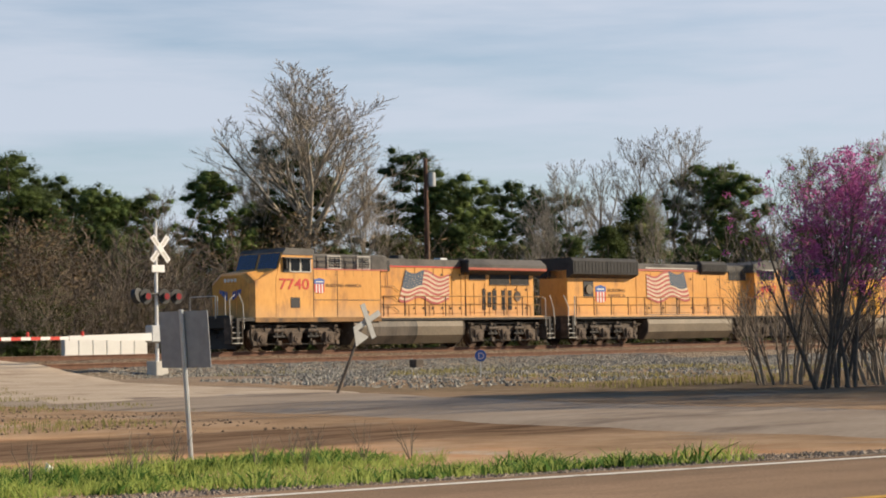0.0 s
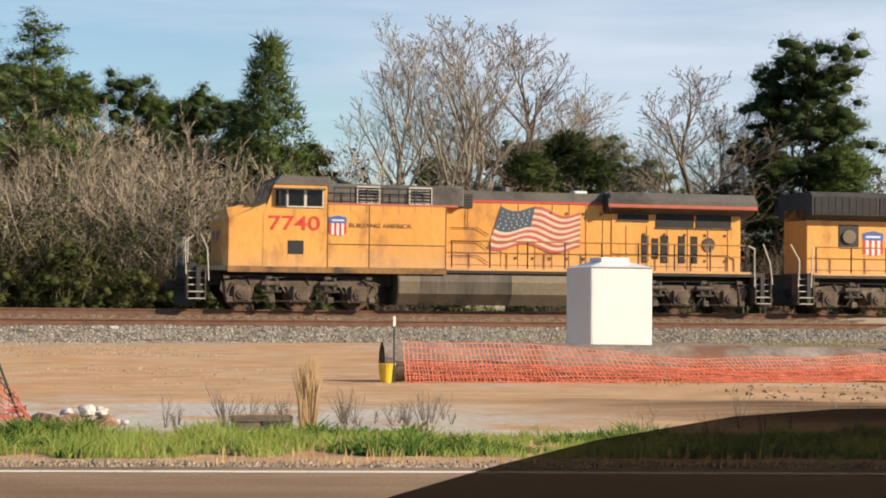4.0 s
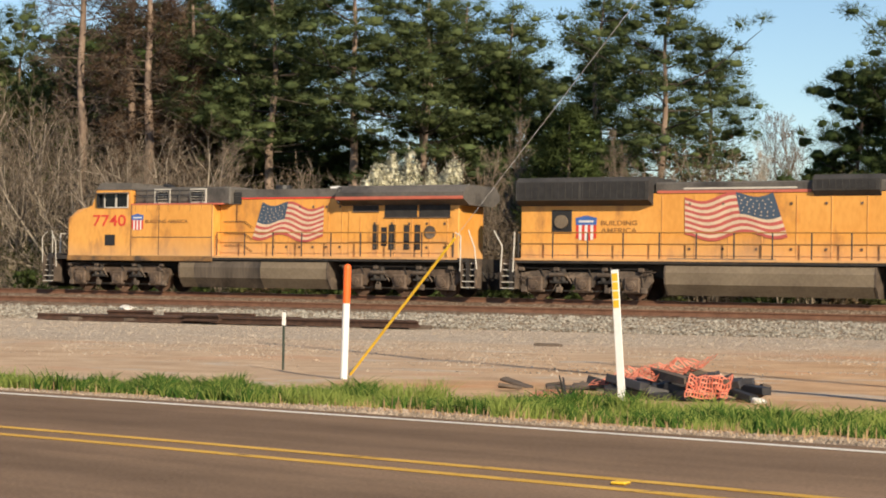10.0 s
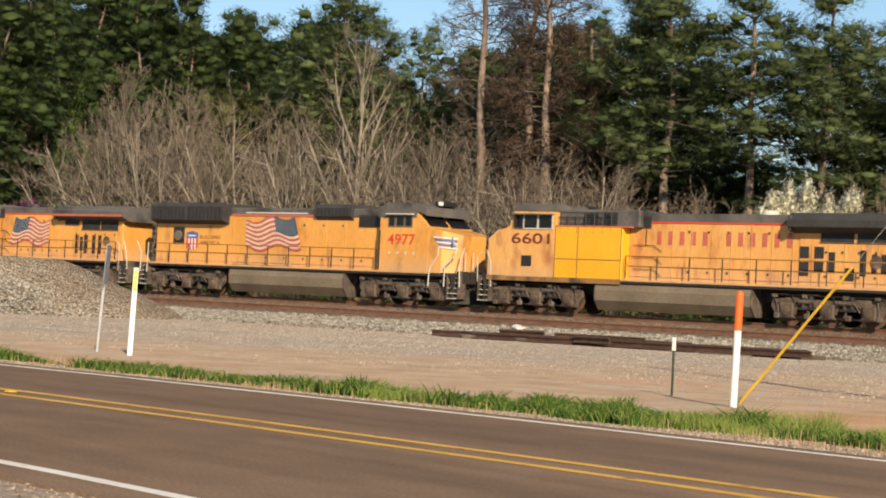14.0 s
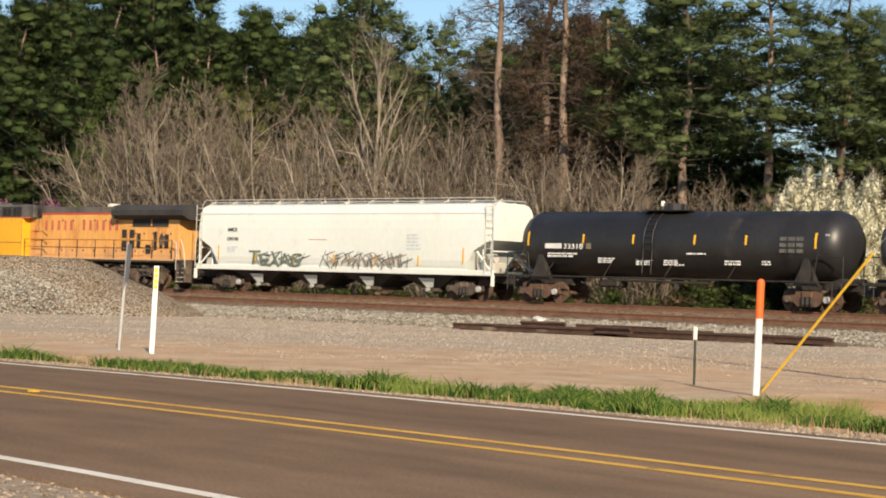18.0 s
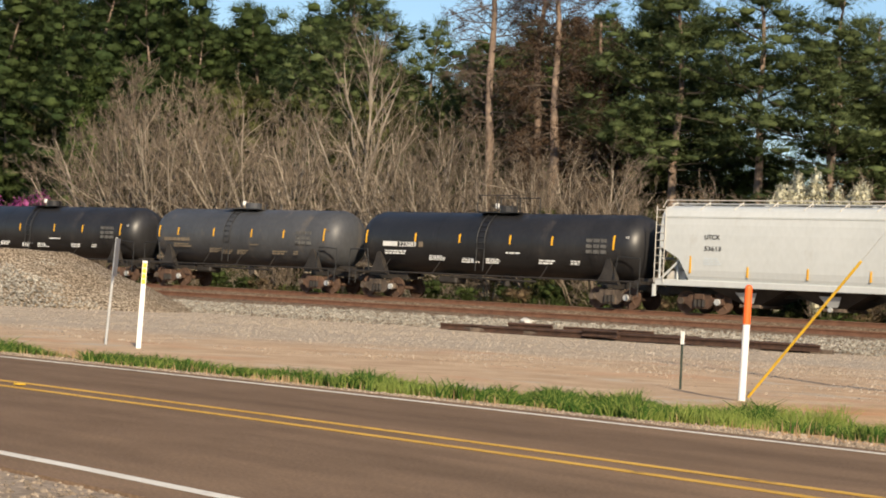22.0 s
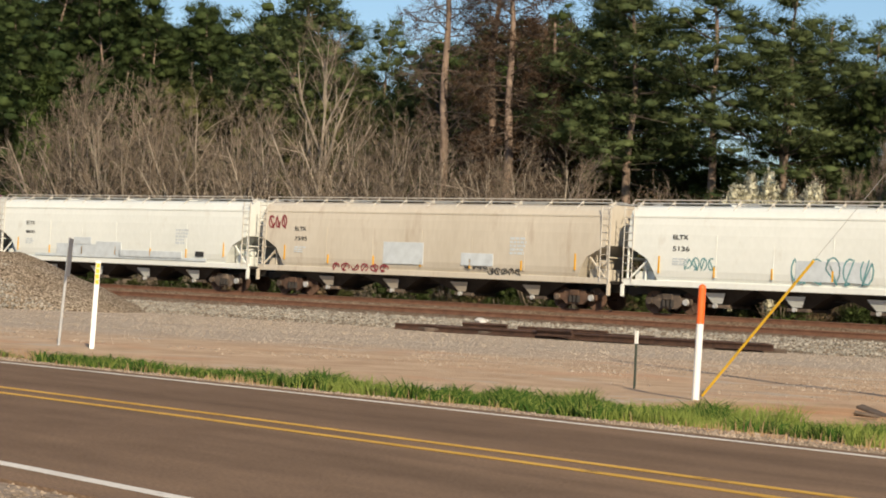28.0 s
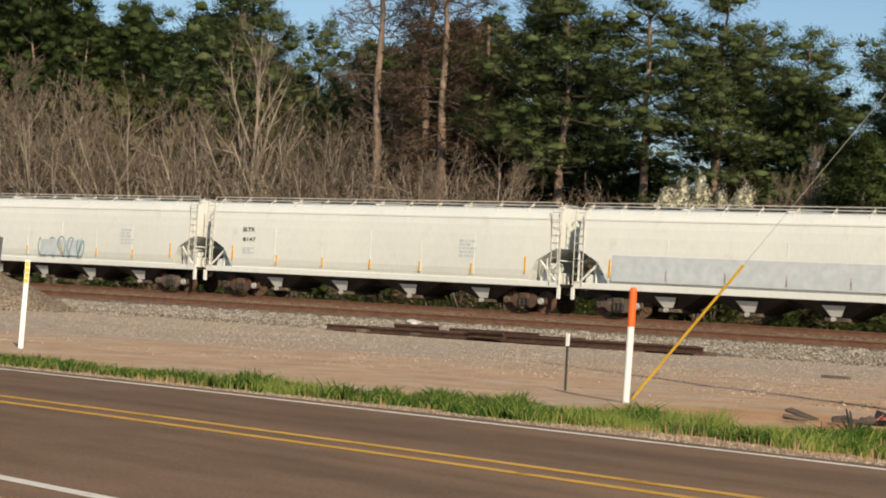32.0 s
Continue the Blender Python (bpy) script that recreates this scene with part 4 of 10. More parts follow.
def step_well(parent, x, w, name="steps"):
    """Five open treads between two side plates at a corner of the deck."""
    ob = None
    for k in (0, 1):
        bm = box(B(), x + k * w - 0.02, -1.52, 0.36, x + k * w + 0.02, -1.0, 1.5)
        ob = part("step_side_plate", bm, UNDER, parent)
    for k in range(5):
        bm = box(B(), x + 0.03, -1.56 + 0.05 * k, 0.36 + 0.235 * k, x + w - 0.03, -1.16, 0.395 + 0.235 * k, 0.008)
        part("step_tread", bm, HANDRAIL, ob, "worn pale-edged steel tread")
    return ob


def bent_rail(parent, pts, r=0.026, material=None, name="grab_rail"):
    bm = B()
    for a, b in zip(pts, pts[1:]):
        rod(bm, a, b, r, seg=6)
    return part(name, bm, material or HANDRAIL, parent)


def walkway_rail(parent, x0, x1, posts, z0=1.56, z1=2.52, y=-1.47):
    ob = bent_rail(parent, [(x0, y, z1), (x1, y, z1)], 0.024, RAIL_YELLOW, "handrail")
    bent_rail(ob, [(x0, y, (z0 + z1) / 2 + 0.05), (x1, y, (z0 + z1) / 2 + 0.05)], 0.014, RAIL_YELLOW, "middle_rail")
    for k in range(posts):
        x = x0 + (x1 - x0) * k / (posts - 1)
        bm = rod(B(), (x, y, z0), (x, y, z1), 0.028, seg=6)
        part("handrail_post", bm, BLACK, ob)
    return ob


def flag(parent, x0, x1, z0, z1, y, mirrored=False):
    """A painted waving flag: canton and wavy stripes, thin raised paint."""
    holder = None
    n = 13

    def wave(s, k):
        sl = 1 - s if mirrored else s
        top = z1 + 0.10 - 0.13 * math.sin(sl * 10.0) - 0.22 * sl
        bot = z0 + 0.26 - 0.15 * math.sin(sl * 10.0 + 0.6) - 0.12 * sl
        return bot + (top - bot) * k

    def px(s, k):
        lean = 0.16 * (x1 - x0) * (1 - k)
        s = 0.04 + 0.92 * s
        return x0 + (x1 - x0) * s + (lean * (s if mirrored else -(1 - s)) * 1.0)

    for i in range(n):
        bm = B()
        cells = 16
        lo, hi = i / n, (i + 1) / n
        vs = []
        for c in range(cells + 1):
            s = c / cells
            vs.append((bm.verts.new((px(s, lo), y, wave(s, lo))), bm.verts.new((px(s, hi), y, wave(s, hi)))))
        for a, b in zip(vs, vs[1:]):
            bm.faces.new((a[0], b[0], b[1], a[1]))
        ob = part("flag_stripe", bm, FLAG_RED if i % 2 == 0 else FLAG_WHITE, holder if holder else parent)
        holder = holder or ob
    bm = B()
    s0, s1 = (0.58, 1.0) if mirrored else (0.0, 0.42)
    vs = []
    for c in range(7):
        s = s0 + (s1 - s0) * c / 6
        vs.append((bm.verts.new((px(s, 0.46), y - 0.004, wave(s, 0.46))), bm.verts.new((px(s, 1.0), y - 0.004, wave(s, 1.0)))))
    for a, b in zip(vs, vs[1:]):
        bm.faces.new((a[0], b[0], b[1], a[1]))
    canton = part("flag_canton", bm, FLAG_BLUE, holder)
    bm = B()
    for r in range(5):
        for c in range(6):
            s = s0 + (s1 - s0) * (c + 0.5 + 0.25 * (r % 2)) / 6.5
            k = 0.5 + 0.09 * (r + 0.5)
            x, z = px(s, k), wave(s, k)
            d = 0.03
            bm.faces.new([bm.verts.new(p) for p in ((x - d, y - 0.008, z), (x, y - 0.008, z - d), (x + d, y - 0.008, z), (x, y - 0.008, z + d))])
    part("flag_stars", bm, FLAG_WHITE, holder)
    return holder


def shield(parent, x, z, w, h, y):
    """The emblem as a plain striped shield."""
    top = [(x, z + h * 0.62), (x + w, z + h * 0.62), (x + w * 1.02, z + h * 0.9), (x + w * 0.5, z + h), (x - w * 0.02, z + h * 0.9)]
    bm = prism(B(), top, y - 0.012, y)
    ob = part("emblem", bm, BLUE, parent, "blue and striped shield emblem")
    for i in range(7):
        a, b = x + w * i / 7, x + w * (i + 1) / 7
        lo = z + (0.08 * h if i in (0, 6) else 0.03 * h if i in (1, 5) else 0)
        bm = box(B(), a, y - 0.010, lo, b, y, z + h * 0.62)
        part("emblem_stripe", bm, RED if i % 2 == 0 else STENCIL_WHITE, ob)
    bm = box(B(), x + w * 0.14, y - 0.016, z + h * 0.72, x + w * 0.86, y - 0.012, z + h * 0.80)
    part("emblem_bar", bm, STENCIL_WHITE, ob)
    return ob


def window(parent, x0, x1, z0, z1, y, frame_mat, name="cab_window"):
    bm = box(B(), x0, y - 0.02, z0, x1, y, z1)
    ob = part(name, bm, GLASS_DARK, parent, "dark glass in a pale frame")
    t = 0.05
    bm = B()
    for a in ((x0 - t, z0 - t, x1 + t, z0), (x0 - t, z1, x1 + t, z1 + t), (x0 - t, z0, x0, z1), (x1, z0, x1 + t, z1)):
        box(bm, a[0], y - 0.035, a[1], a[2], y - 0.001, a[3])
    part("window_frame", bm, frame_mat, ob)
    return ob


def louvre(parent, x0, x1, z0, z1, y, n, name="louvre", frame_mat=None):
    bm = box(B(), x0, y - 0.012, z0, x1, y, z1)
    ob = part(name, bm, BLACK, parent, "black louvred grille")
    for k in range(n):
        z = z0 + (z1 - z0) * (k + 0.5) / n
        bm = B()
        prism(bm, [(x0 + 0.02, z - 0.03), (x1 - 0.02, z - 0.03), (x1 - 0.02, z - 0.012), (x0 + 0.02, z - 0.012)], y - 0.045, y - 0.012)
        part("slat", bm, frame_mat or ROOF_GREY, ob)
    if frame_mat:
        bm = B()
        for a in ((x0 - 0.05, z0 - 0.05, x1 + 0.05, z0), (x0 - 0.05, z1, x1 + 0.05, z1 + 0.05), (x0 - 0.05, z0, x0, z1), (x1, z0, x1 + 0.05, z1)):
            box(bm, a[0], y - 0.05, a[1], a[2], y - 0.001, a[3])
        part("grille_frame", bm, frame_mat, ob)
    return ob


def doors_row(parent, x0, x1, z0, z1, y, n, mat_line):
    """Hood doors told apart by raised battens, hinges and latches."""
    for k in range(n + 1):
        x = x0 + (x1 - x0) * k / n
        bm = box(B(), x - 0.016, y - 0.02, z0, x + 0.016, y, z1)
        part("door_batten", bm, mat_line, parent)
    for k in range(n):
        x = x0 + (x1 - x0) * (k + 0.85) / n
        for z in (z0 + 0.3, z1 - 0.35):
            part("door_latch", box(B(), x - 0.05, y - 0.03, z, x + 0.03, y, z + 0.09), UNDER, parent)


def underframe(parent, length, tank, tank_mat, split=None):
    bm = B()
    box(bm, 1.0, -1.50, 1.36, length - 1.0, 1.50, 1.52)
    box(bm, 0.9, -0.55, 0.85, length - 0.9, 0.55, 1.4)
    part("deck", bm, UNDER_DARK, parent)
    bm = B()
    sec = [(-1.42, 1.32), (-1.50, 1.05), (-1.46, 0.62), (-1.15, 0.22), (1.15, 0.22), (1.46, 0.62), (1.50, 1.05), (1.42, 1.32)]
    loft(bm, sec, tank[0], tank[1])
    t = part("fuel_tank", bm, tank_mat, parent, "dusty brown-grey steel fuel tank")
    for x in (tank[0] + 0.02, tank[1] - 0.02):
        bm = loft(B(), [(y * 1.012, z * 1.012 - 0.01) for y, z in sec], x - 0.03, x + 0.03)
        part("tank_end_band", bm, UNDER, t)
    if split:
        bm = loft(B(), [(y * 1.004, z) for y, z in sec], split[0], split[1])
        part("soot_streaked_tank_section", bm, TANK_GREY, t)
        for k in range(3):
            x = tank[0] + 1.0 + 1.1 * k
            bm = rod(B(), (x, -1.1, 1.3), (x, -1.1, 1.48), 0.14, seg=10)
            part("air_valve", bm, UNDER, t)
    for x, sgn in ((0.0, 1), (length, -1)):
        bm = B()
        box(bm, min(x, x + sgn * 0.95), -0.16, 0.72, max(x, x + sgn * 0.95), 0.16, 0.98, 0.03)
        box(bm, min(x - sgn * 0.02, x + sgn * 0.28), -0.20, 0.66, max(x - sgn * 0.02, x + sgn * 0.28), 0.20, 1.02, 0.05)
        part("coupler", bm, UNDER_DARK, parent)
        for y in (-0.6, 0.55, 0.8):
            bm = B()
            for k in range(4):
                a = (x + sgn * (0.75 - 0.14 * k), y, 1.0 - 0.35 * math.sin(k * 0.7))
                b = (x + sgn * (0.75 - 0.14 * (k + 1)), y, 1.0 - 0.35 * math.sin((k + 1) * 0.7))
                rod(bm, a, b, 0.03, seg=5)
            part("air_hose", bm, BLACK, parent)


def pilot(parent, x, sgn, plow=True):
    bm = B()
    box(bm, min(x + sgn * 0.85, x + sgn * 1.0), -1.5, 0.3, max(x + sgn * 0.85, x + sgn * 1.0), 1.5, 1.5)
    if plow:
        for y in (-1, 1):
            v = [bm.verts.new(p) for p in ((x + sgn * 0.85, y * 1.45, 0.14), (x + sgn * 0.85, y * 1.45, 0.8), (x + sgn * 0.35, 0, 0.8), (x + sgn * 0.25, 0, 0.14))]
            bm.faces.new(v)
    bmesh.ops.recalc_face_normals(bm, faces=bm.faces[:])
    p = part("pilot", bm, UNDER_DARK, parent, "black end plate with snow plough")
    if plow:
        for y in (-1.15, -0.75, 0.75, 1.15):
            bm = B()
            for k in range(5):
                rod(bm, (x + sgn * (0.84 - 0.09 * math.sin(k * 0.6)), y, 1.62 - 0.24 * k), (x + sgn * (0.84 - 0.09 * math.sin((k + 1) * 0.6)), y, 1.62 - 0.24 * (k + 1)), 0.045, seg=6)
            part("air_hose", bm, BLACK, parent)
        bm = box(B(), min(x + sgn * 0.55, x + sgn * 0.9), -1.3, 1.02, max(x + sgn * 0.55, x + sgn * 0.9), 1.3, 1.62, 0.06)
        part("anticlimber", bm, UNDER_DARK, parent)
        for y in (-1.0, -0.45):
            bm = rod(B(), (x + sgn * 0.62, y, 1.6), (x + sgn * 0.62, y, 2.5), 0.02, seg=6)
            part("front_post", bm, HANDRAIL, parent)
    return p


def gevo_loco(name, label, length, number, num_mat, paint, cab_paint, with_flag, spec):
    """Wide-cab freight locomotive with the cab at its left end and a winged radiator at the other."""
    e = tagged(new(name), label, "locomotive", "locomotives at the head of the train")
    L = length
    underframe(e, L, spec["tank"], TANK_CLEAN, spec.get("soot"))
    pilot(e, 0.0, 1)
    pilot(e, L, -1, False)
    n0, c0, c1, f1 = spec["nose"], spec["cab0"], spec["cab1"], spec["flush"]
    # nose with chamfered front edges
    bm = B()
    vs = []
    for x, w, zs, zr in ((n0 - 0.14, 1.28, 3.02, 3.44), (n0 + 0.05, 1.50, 3.13, 3.54), (c0 + 0.1, 1.52, 3.70, 3.76)):
        vs.append([bm.verts.new(p) for p in ((x, -w, 1.5), (x, -w, zs), (x, 0.6 - w, zr), (x, w - 0.6, zr), (x, w, zs), (x, w, 1.5))])
    for a, b in zip(vs, vs[1:]):
        for i in range(6):
            j = (i + 1) % 6
            bm.faces.new((a[i], a[j], b[j], b[i]))
    bm.faces.new(vs[0])
    bm.faces.new(vs[-1][::-1])
    bmesh.ops.recalc_face_normals(bm, faces=bm.faces[:])
    nose = part("nose", bm, cab_paint, e)
    bm = box(B(), n0 - 0.17, -0.42, 1.6, n0 - 0.12, 0.42, 3.05, 0.01)
    part("nose_door", bm, cab_paint, nose)
    bm = B()
    for y in (-0.35, -0.12, 0.12, 0.35):
        rod(bm, (n0 - 0.16, y, 3.22), (n0 - 0.12, y, 3.22), 0.09, seg=10)
    part("headlamp_bar", bm, STENCIL_WHITE, nose)
    for s in (-1, 1):
        for k in range(4):
            bm = B()
            y = s * (0.18 + 0.15 * k)
            bm.faces.new([bm.verts.new(p) for p in ((n0 - 0.157 if abs(y) > 0.45 else n0 - 0.177, y, 2.30 + 0.10 * k), (n0 - 0.157 if abs(y) > 0.45 else n0 - 0.177, y + s * 0.12, 2.36 + 0.10 * k), (n0 - 0.157 if abs(y) > 0.45 else n0 - 0.177, y + s * 0.12, 2.72 + 0.03 * k), (n0 - 0.157 if abs(y) > 0.45 else n0 - 0.177, y, 2.70 + 0.03 * k))])
            part("nose_wing_stripe", bm, BLUE, nose, "blue painted wing stripe")
    # cab, slanted windscreen
    bm = B()
    prism(bm, [(c0, 3.3), (c0 + 0.42, 4.48), (c1, 4.48), (c1, 1.5), (c0, 1.5)], -1.53, 1.53)
    cab = part("cab", bm, cab_paint, e)
    bm = B()
    prism(bm, [(c0 + 0.40, 4.44), (c0 + 0.62, 4.68), (c1 + 0.05, 4.66), (c1 + 0.05, 4.36), (c0 + 0.40, 4.36)], -1.56, 1.56)
    part("cab_roof", bm, ROOF_GREY, cab, "sooty grey cab roof")
    bm = B()
    for y0, y1 in ((-1.42, -0.08), (0.08, 1.42)):
        v = [bm.verts.new(p) for p in ((c0 + 0.08, y0, 3.56), (c0 + 0.08, y1, 3.56), (c0 + 0.40, y1, 4.44), (c0 + 0.40, y0, 4.44))]
        bm.faces.new(v)
        for k in v:
            k.co.x -= 0.03
    part("windscreen", bm, BLUE_GLASS, cab, "blue-tinted sloping windscreen")
    ww = (c1 - c0 - 0.55) / 2.6
    for k in range(3):
        a, b = c0 + 0.42 + (0, 0.6, 1.6)[k] * ww, c0 + 0.42 + (0.6, 1.6, 2.6)[k] * ww
        window(cab, a + 0.05, b - 0.05, 3.62, 4.20, -1.532, HANDRAIL if k else ROOF_GREY)
    bm = box(B(), c0 + 0.35, -1.78, 4.18, c1 - 0.1, -1.5, 4.24, 0.01)
    part("sunshade", bm, ROOF_GREY, cab)
    bm = box(B(), c0 + 0.5, -1.70, 3.70, c0 + 0.56, -1.55, 4.15)
    part("side_mirror", bm, BLACK, cab)
    # flush equipment cabinet behind the cab
    bm = B()
    box(bm, c1, -1.52, 1.45, f1, 1.52, 3.72, 0.03)
    cabinet = part("equipment_cabinet", bm, spec.get("cabinet_paint", paint), e)
    bm = box(B(), c1, -1.28, 3.70, f1 + 0.7, 1.28, 4.46, 0.06)
    upper = part("upper_hood", bm, ROOF_GREY, e, "sooty grey upper hood")
    bm = box(B(), c1 + 0.02, -1.535, 3.70, f1 + 0.4, -1.25, 3.76)
    part("red_stripe", bm, RED_FADED, upper)
    for a in spec["grilles"]:
        louvre(upper, a, a + 0.75, 3.80, 4.34, -1.285, 5, "intake_grille", HANDRAIL if with_flag else None)
    bm = B()
    rod(bm, (c1 + 0.25, -1.5, 4.30), (f1 - 0.6, -1.5, 4.30), 0.022, seg=5)
    rod(bm, (c1 + 0.25, -1.5, 4.02), (f1 - 0.6, -1.5, 4.02), 0.018, seg=5)
    for k in range(7):
        x = c1 + 0.25 + (f1 - 0.85 - c1) * k / 6
        rod(bm, (x, -1.5, 3.42), (x, -1.5, 4.32), 0.024, seg=5)
    part("roof_walk_rail", bm, BLACK, upper)
    bm = box(B(), c1 + 0.05, -1.532, 2.30, f1 - 0.05, -1.52, 2.33)
    part("panel_seam", bm, UNDER, cabinet)
    for x in (c1 + 0.03, f1 - 0.03, c1 + 0.35 * (f1 - c1)):
        bm = box(B(), x - 0.012, -1.532, 1.5, x + 0.012, -1.52, 3.7)
        part("panel_seam", bm, UNDER, cabinet)
    bm = box(B(), n0 + 0.02, -1.53, 1.30, f1, -1.50, 1.52, 0.01)
    part("skirt", bm, surface_skirt, cabinet, "grime-darkened lower skirt")
    bm = box(B(), c0 + 0.87, -1.545, 1.95, c0 + 1.42, -1.53, 2.42)
    part("side_hatch", bm, BLACK, cab, "square black vent hatch")
    # main hood with walkway
    h0, h1 = f1, spec["hood1"]
    bm = B()
    box(bm, h0, -0.98, 1.52, h1 - 0.06, 0.98, 3.94, 0.03)
    hood = part("hood", bm, paint, e)
    bm = B()
    prism(bm, [(h0 + 0.4, 3.96), (h0 + 0.4, 4.34), (spec["wing0"], 4.34), (spec["wing0"], 3.96)], -1.0, 1.0)
    part("hood_roof", bm, ROOF_GREY, hood, "sooty grey hood roof")
    bm = box(B(), h0 + 0.5, -1.005, 3.93, spec["wing0"], -0.98, 4.0)
    part("red_stripe", bm, RED, hood)
    bm = B()
    prism(bm, [(h0 + 0.1, 3.75), (h0 + 0.55, 3.95), (h0 + 0.42, 4.05), (h0 + 0.75, 4.2), (h0 + 0.55, 3.98), (h0 + 0.72, 3.9)], -1.0, -0.97)
    part("red_flash", bm, RED, hood)
    louvre(hood, h0 + 0.55, h0 + 1.1, 3.72, 4.22, -1.005, 5, "square_vent")
    doors_row(hood, h0 + 2.2, spec["wing0"], 1.6, 3.9, -0.985, 6, YELLOW_FADED)
    bm = B()
    for k in range(3):
        rod(bm, (h0 + 0.25, -1.04, 3.0 - 0.5 * k), (h0 + 1.3, -1.04, 3.0 - 0.5 * k), 0.013, seg=5)
        rod(bm, (h0 + 1.3, -1.04, 3.0 - 0.5 * k), (h0 + 1.7, -1.04, 2.75 - 0.5 * k), 0.013, seg=5)
    rod(bm, (h0 + 0.9, -1.04, 3.7), (h0 + 0.9, -1.04, 3.0), 0.013, seg=5)
    part("side_piping", bm, BLACK, hood)
    # exhaust, horn and roof gear
    bm = B()
    rod(bm, (spec["stack"], 0, 4.3), (spec["stack"], 0, 4.55), 0.38, 0.34, seg=14)
    part("exhaust_stack", bm, HANDRAIL if not with_flag else BLACK, hood)
    bm = box(B(), spec["stack"] + 2.6, -0.5, 4.34, spec["stack"] + 3.1, 0.0, 4.46, 0.03)
    part("roof_beacon", bm, STENCIL_WHITE, hood)
    bm = B()
    for k in range(5):
        rod(bm, (c1 + 1.2, -0.2 + 0.1 * k, 4.5), (c1 + 0.75, -0.2 + 0.1 * k, 4.62), 0.03, 0.07, seg=6)
    part("air_horn", bm, BLACK, upper)
    # radiator wing
    w0, w1 = spec["wing0"], spec["wing1"]
    bm = B()
    loft(bm, [(-1.0, 3.62), (-1.52, 3.86), (-1.54, 4.12), (-1.15, 4.42), (1.15, 4.42), (1.54, 4.12), (1.52, 3.86), (1.0, 3.62)], w0, w1)
    wing = part("radiator_wing", bm, ROOF_DARK if not with_flag else ROOF_GREY, e, "sooty overhanging radiator cab roof")
    bm = loft(B(), [(-1.53, 3.83), (-1.55, 3.86), (-1.56, 3.96), (-1.53, 3.96)], w0, w1)
    part("wing_stripe", bm, RED_FADED if with_flag else ROOF_DARK, wing)
    bm = box(B(), w0 - 0.02, -1.50, 3.66, w0 + 0.16, -0.9, 4.38, 0.08)
    part("wing_end_cap", bm, BLACK, wing)
    bm = box(B(), w0 + 0.3, -1.02, 1.525, h1, 1.02, 3.645, 0.03)
    rad = part("radiator_body", bm, paint, e)
    for a, b, z0, z1 in spec["screens"]:
        bm = box(B(), a, -1.05, z0, b, -1.02, z1)
        s = part("radiator_screen", bm, DARK_MESH, rad, "black mesh radiator screen")
        bm = B()
        box(bm, a - 0.03, -1.07, z0 - 0.04, b + 0.03, -1.03, z0)
        box(bm, a - 0.03, -1.07, z1, b + 0.03, -1.03, z1 + 0.04)
        part("screen_frame", bm, UNDER, s)
    for a, b, z0, z1 in spec["slots"]:
        bm = box(B(), a, -1.045, z0, b, -1.02, z1)
        s = part("door_slot", bm, DARK_MESH, rad, "tall black ventilation slot")
    doors_row(rad, w0 + 0.9, h1 - 0.5, 1.6, 3.2, -1.025, 5, YELLOW_FADED)
    bm = B()
    rod(bm, (h1 - 1.3, -1.06, 2.55), (h1 - 1.3, -1.02, 2.55), 0.26, seg=14)
    part("round_cover", bm, UNDER, rad)
    # walkway edge, rails, steps
    bm = box(B(), f1, -1.52, 1.46, h1 + 0.2, -0.95, 1.54)
    part("walkway", bm, YELLOW_FADED if not with_flag else YELLOW, e)
    walkway_rail(e, f1 + 0.2, h1, 9)
    step_well(e, 0.55, 0.62)
    step_well(e, L - 1.2, 0.62)
    bent_rail(e, [(0.5, -1.5, 1.2), (0.45, -1.5, 2.3), (0.75, -1.5, 2.55)], 0.021)
    bent_rail(e, [(1.28, -1.5, 1.0), (1.22, -1.5, 2.1), (0.98, -1.5, 2.6)], 0.021)
    bent_rail(e, [(L - 1.25, -1.5, 1.0), (L - 1.25, -1.5, 2.4), (L - 1.5, -1.5, 2.52)], 0.028)
    bent_rail(e, [(L - 0.52, -1.5, 1.1), (L - 0.62, -1.5, 1.9), (L - 0.9, -1.5, 2.6)], 0.028)
    bent_rail(e, [(0.55, 1.4, 1.5), (0.55, 1.4, 2.5), (0.55, -0.4, 2.5), (0.55, -0.4, 1.5)], 0.024)
    loco_truck(e, spec["axles"][0], TRUCK_STEEL)
    loco_truck(e, spec["axles"][1], TRUCK_STEEL)
    bm = B()
    for k in range(9):
        x = spec["tank"][1] + 0.35 + 0.06 * k
        rod(bm, (x, -1.1 + 0.02 * k, 1.35), (x + 0.7, -1.15, 0.75 - 0.03 * k), 0.022, seg=5)
    part("traction_cables", bm, BLACK, e)
    z = spec["num_z"]
    lettering("road_number", number, spec["num_x"][0], -1.535, z, spec["num_h"], num_mat, cab, spec["num_x"][1] - spec["num_x"][0])
    return e


surface_skirt = surface("grime_brown_skirt", (0.16, 0.085, 0.035), (0.34, 0.18, 0.06), 0.75, scale=0.9, fine=9, bump=0.1, stain=(0.07, 0.05, 0.035), amount=0.5, stain_scale=1.1)

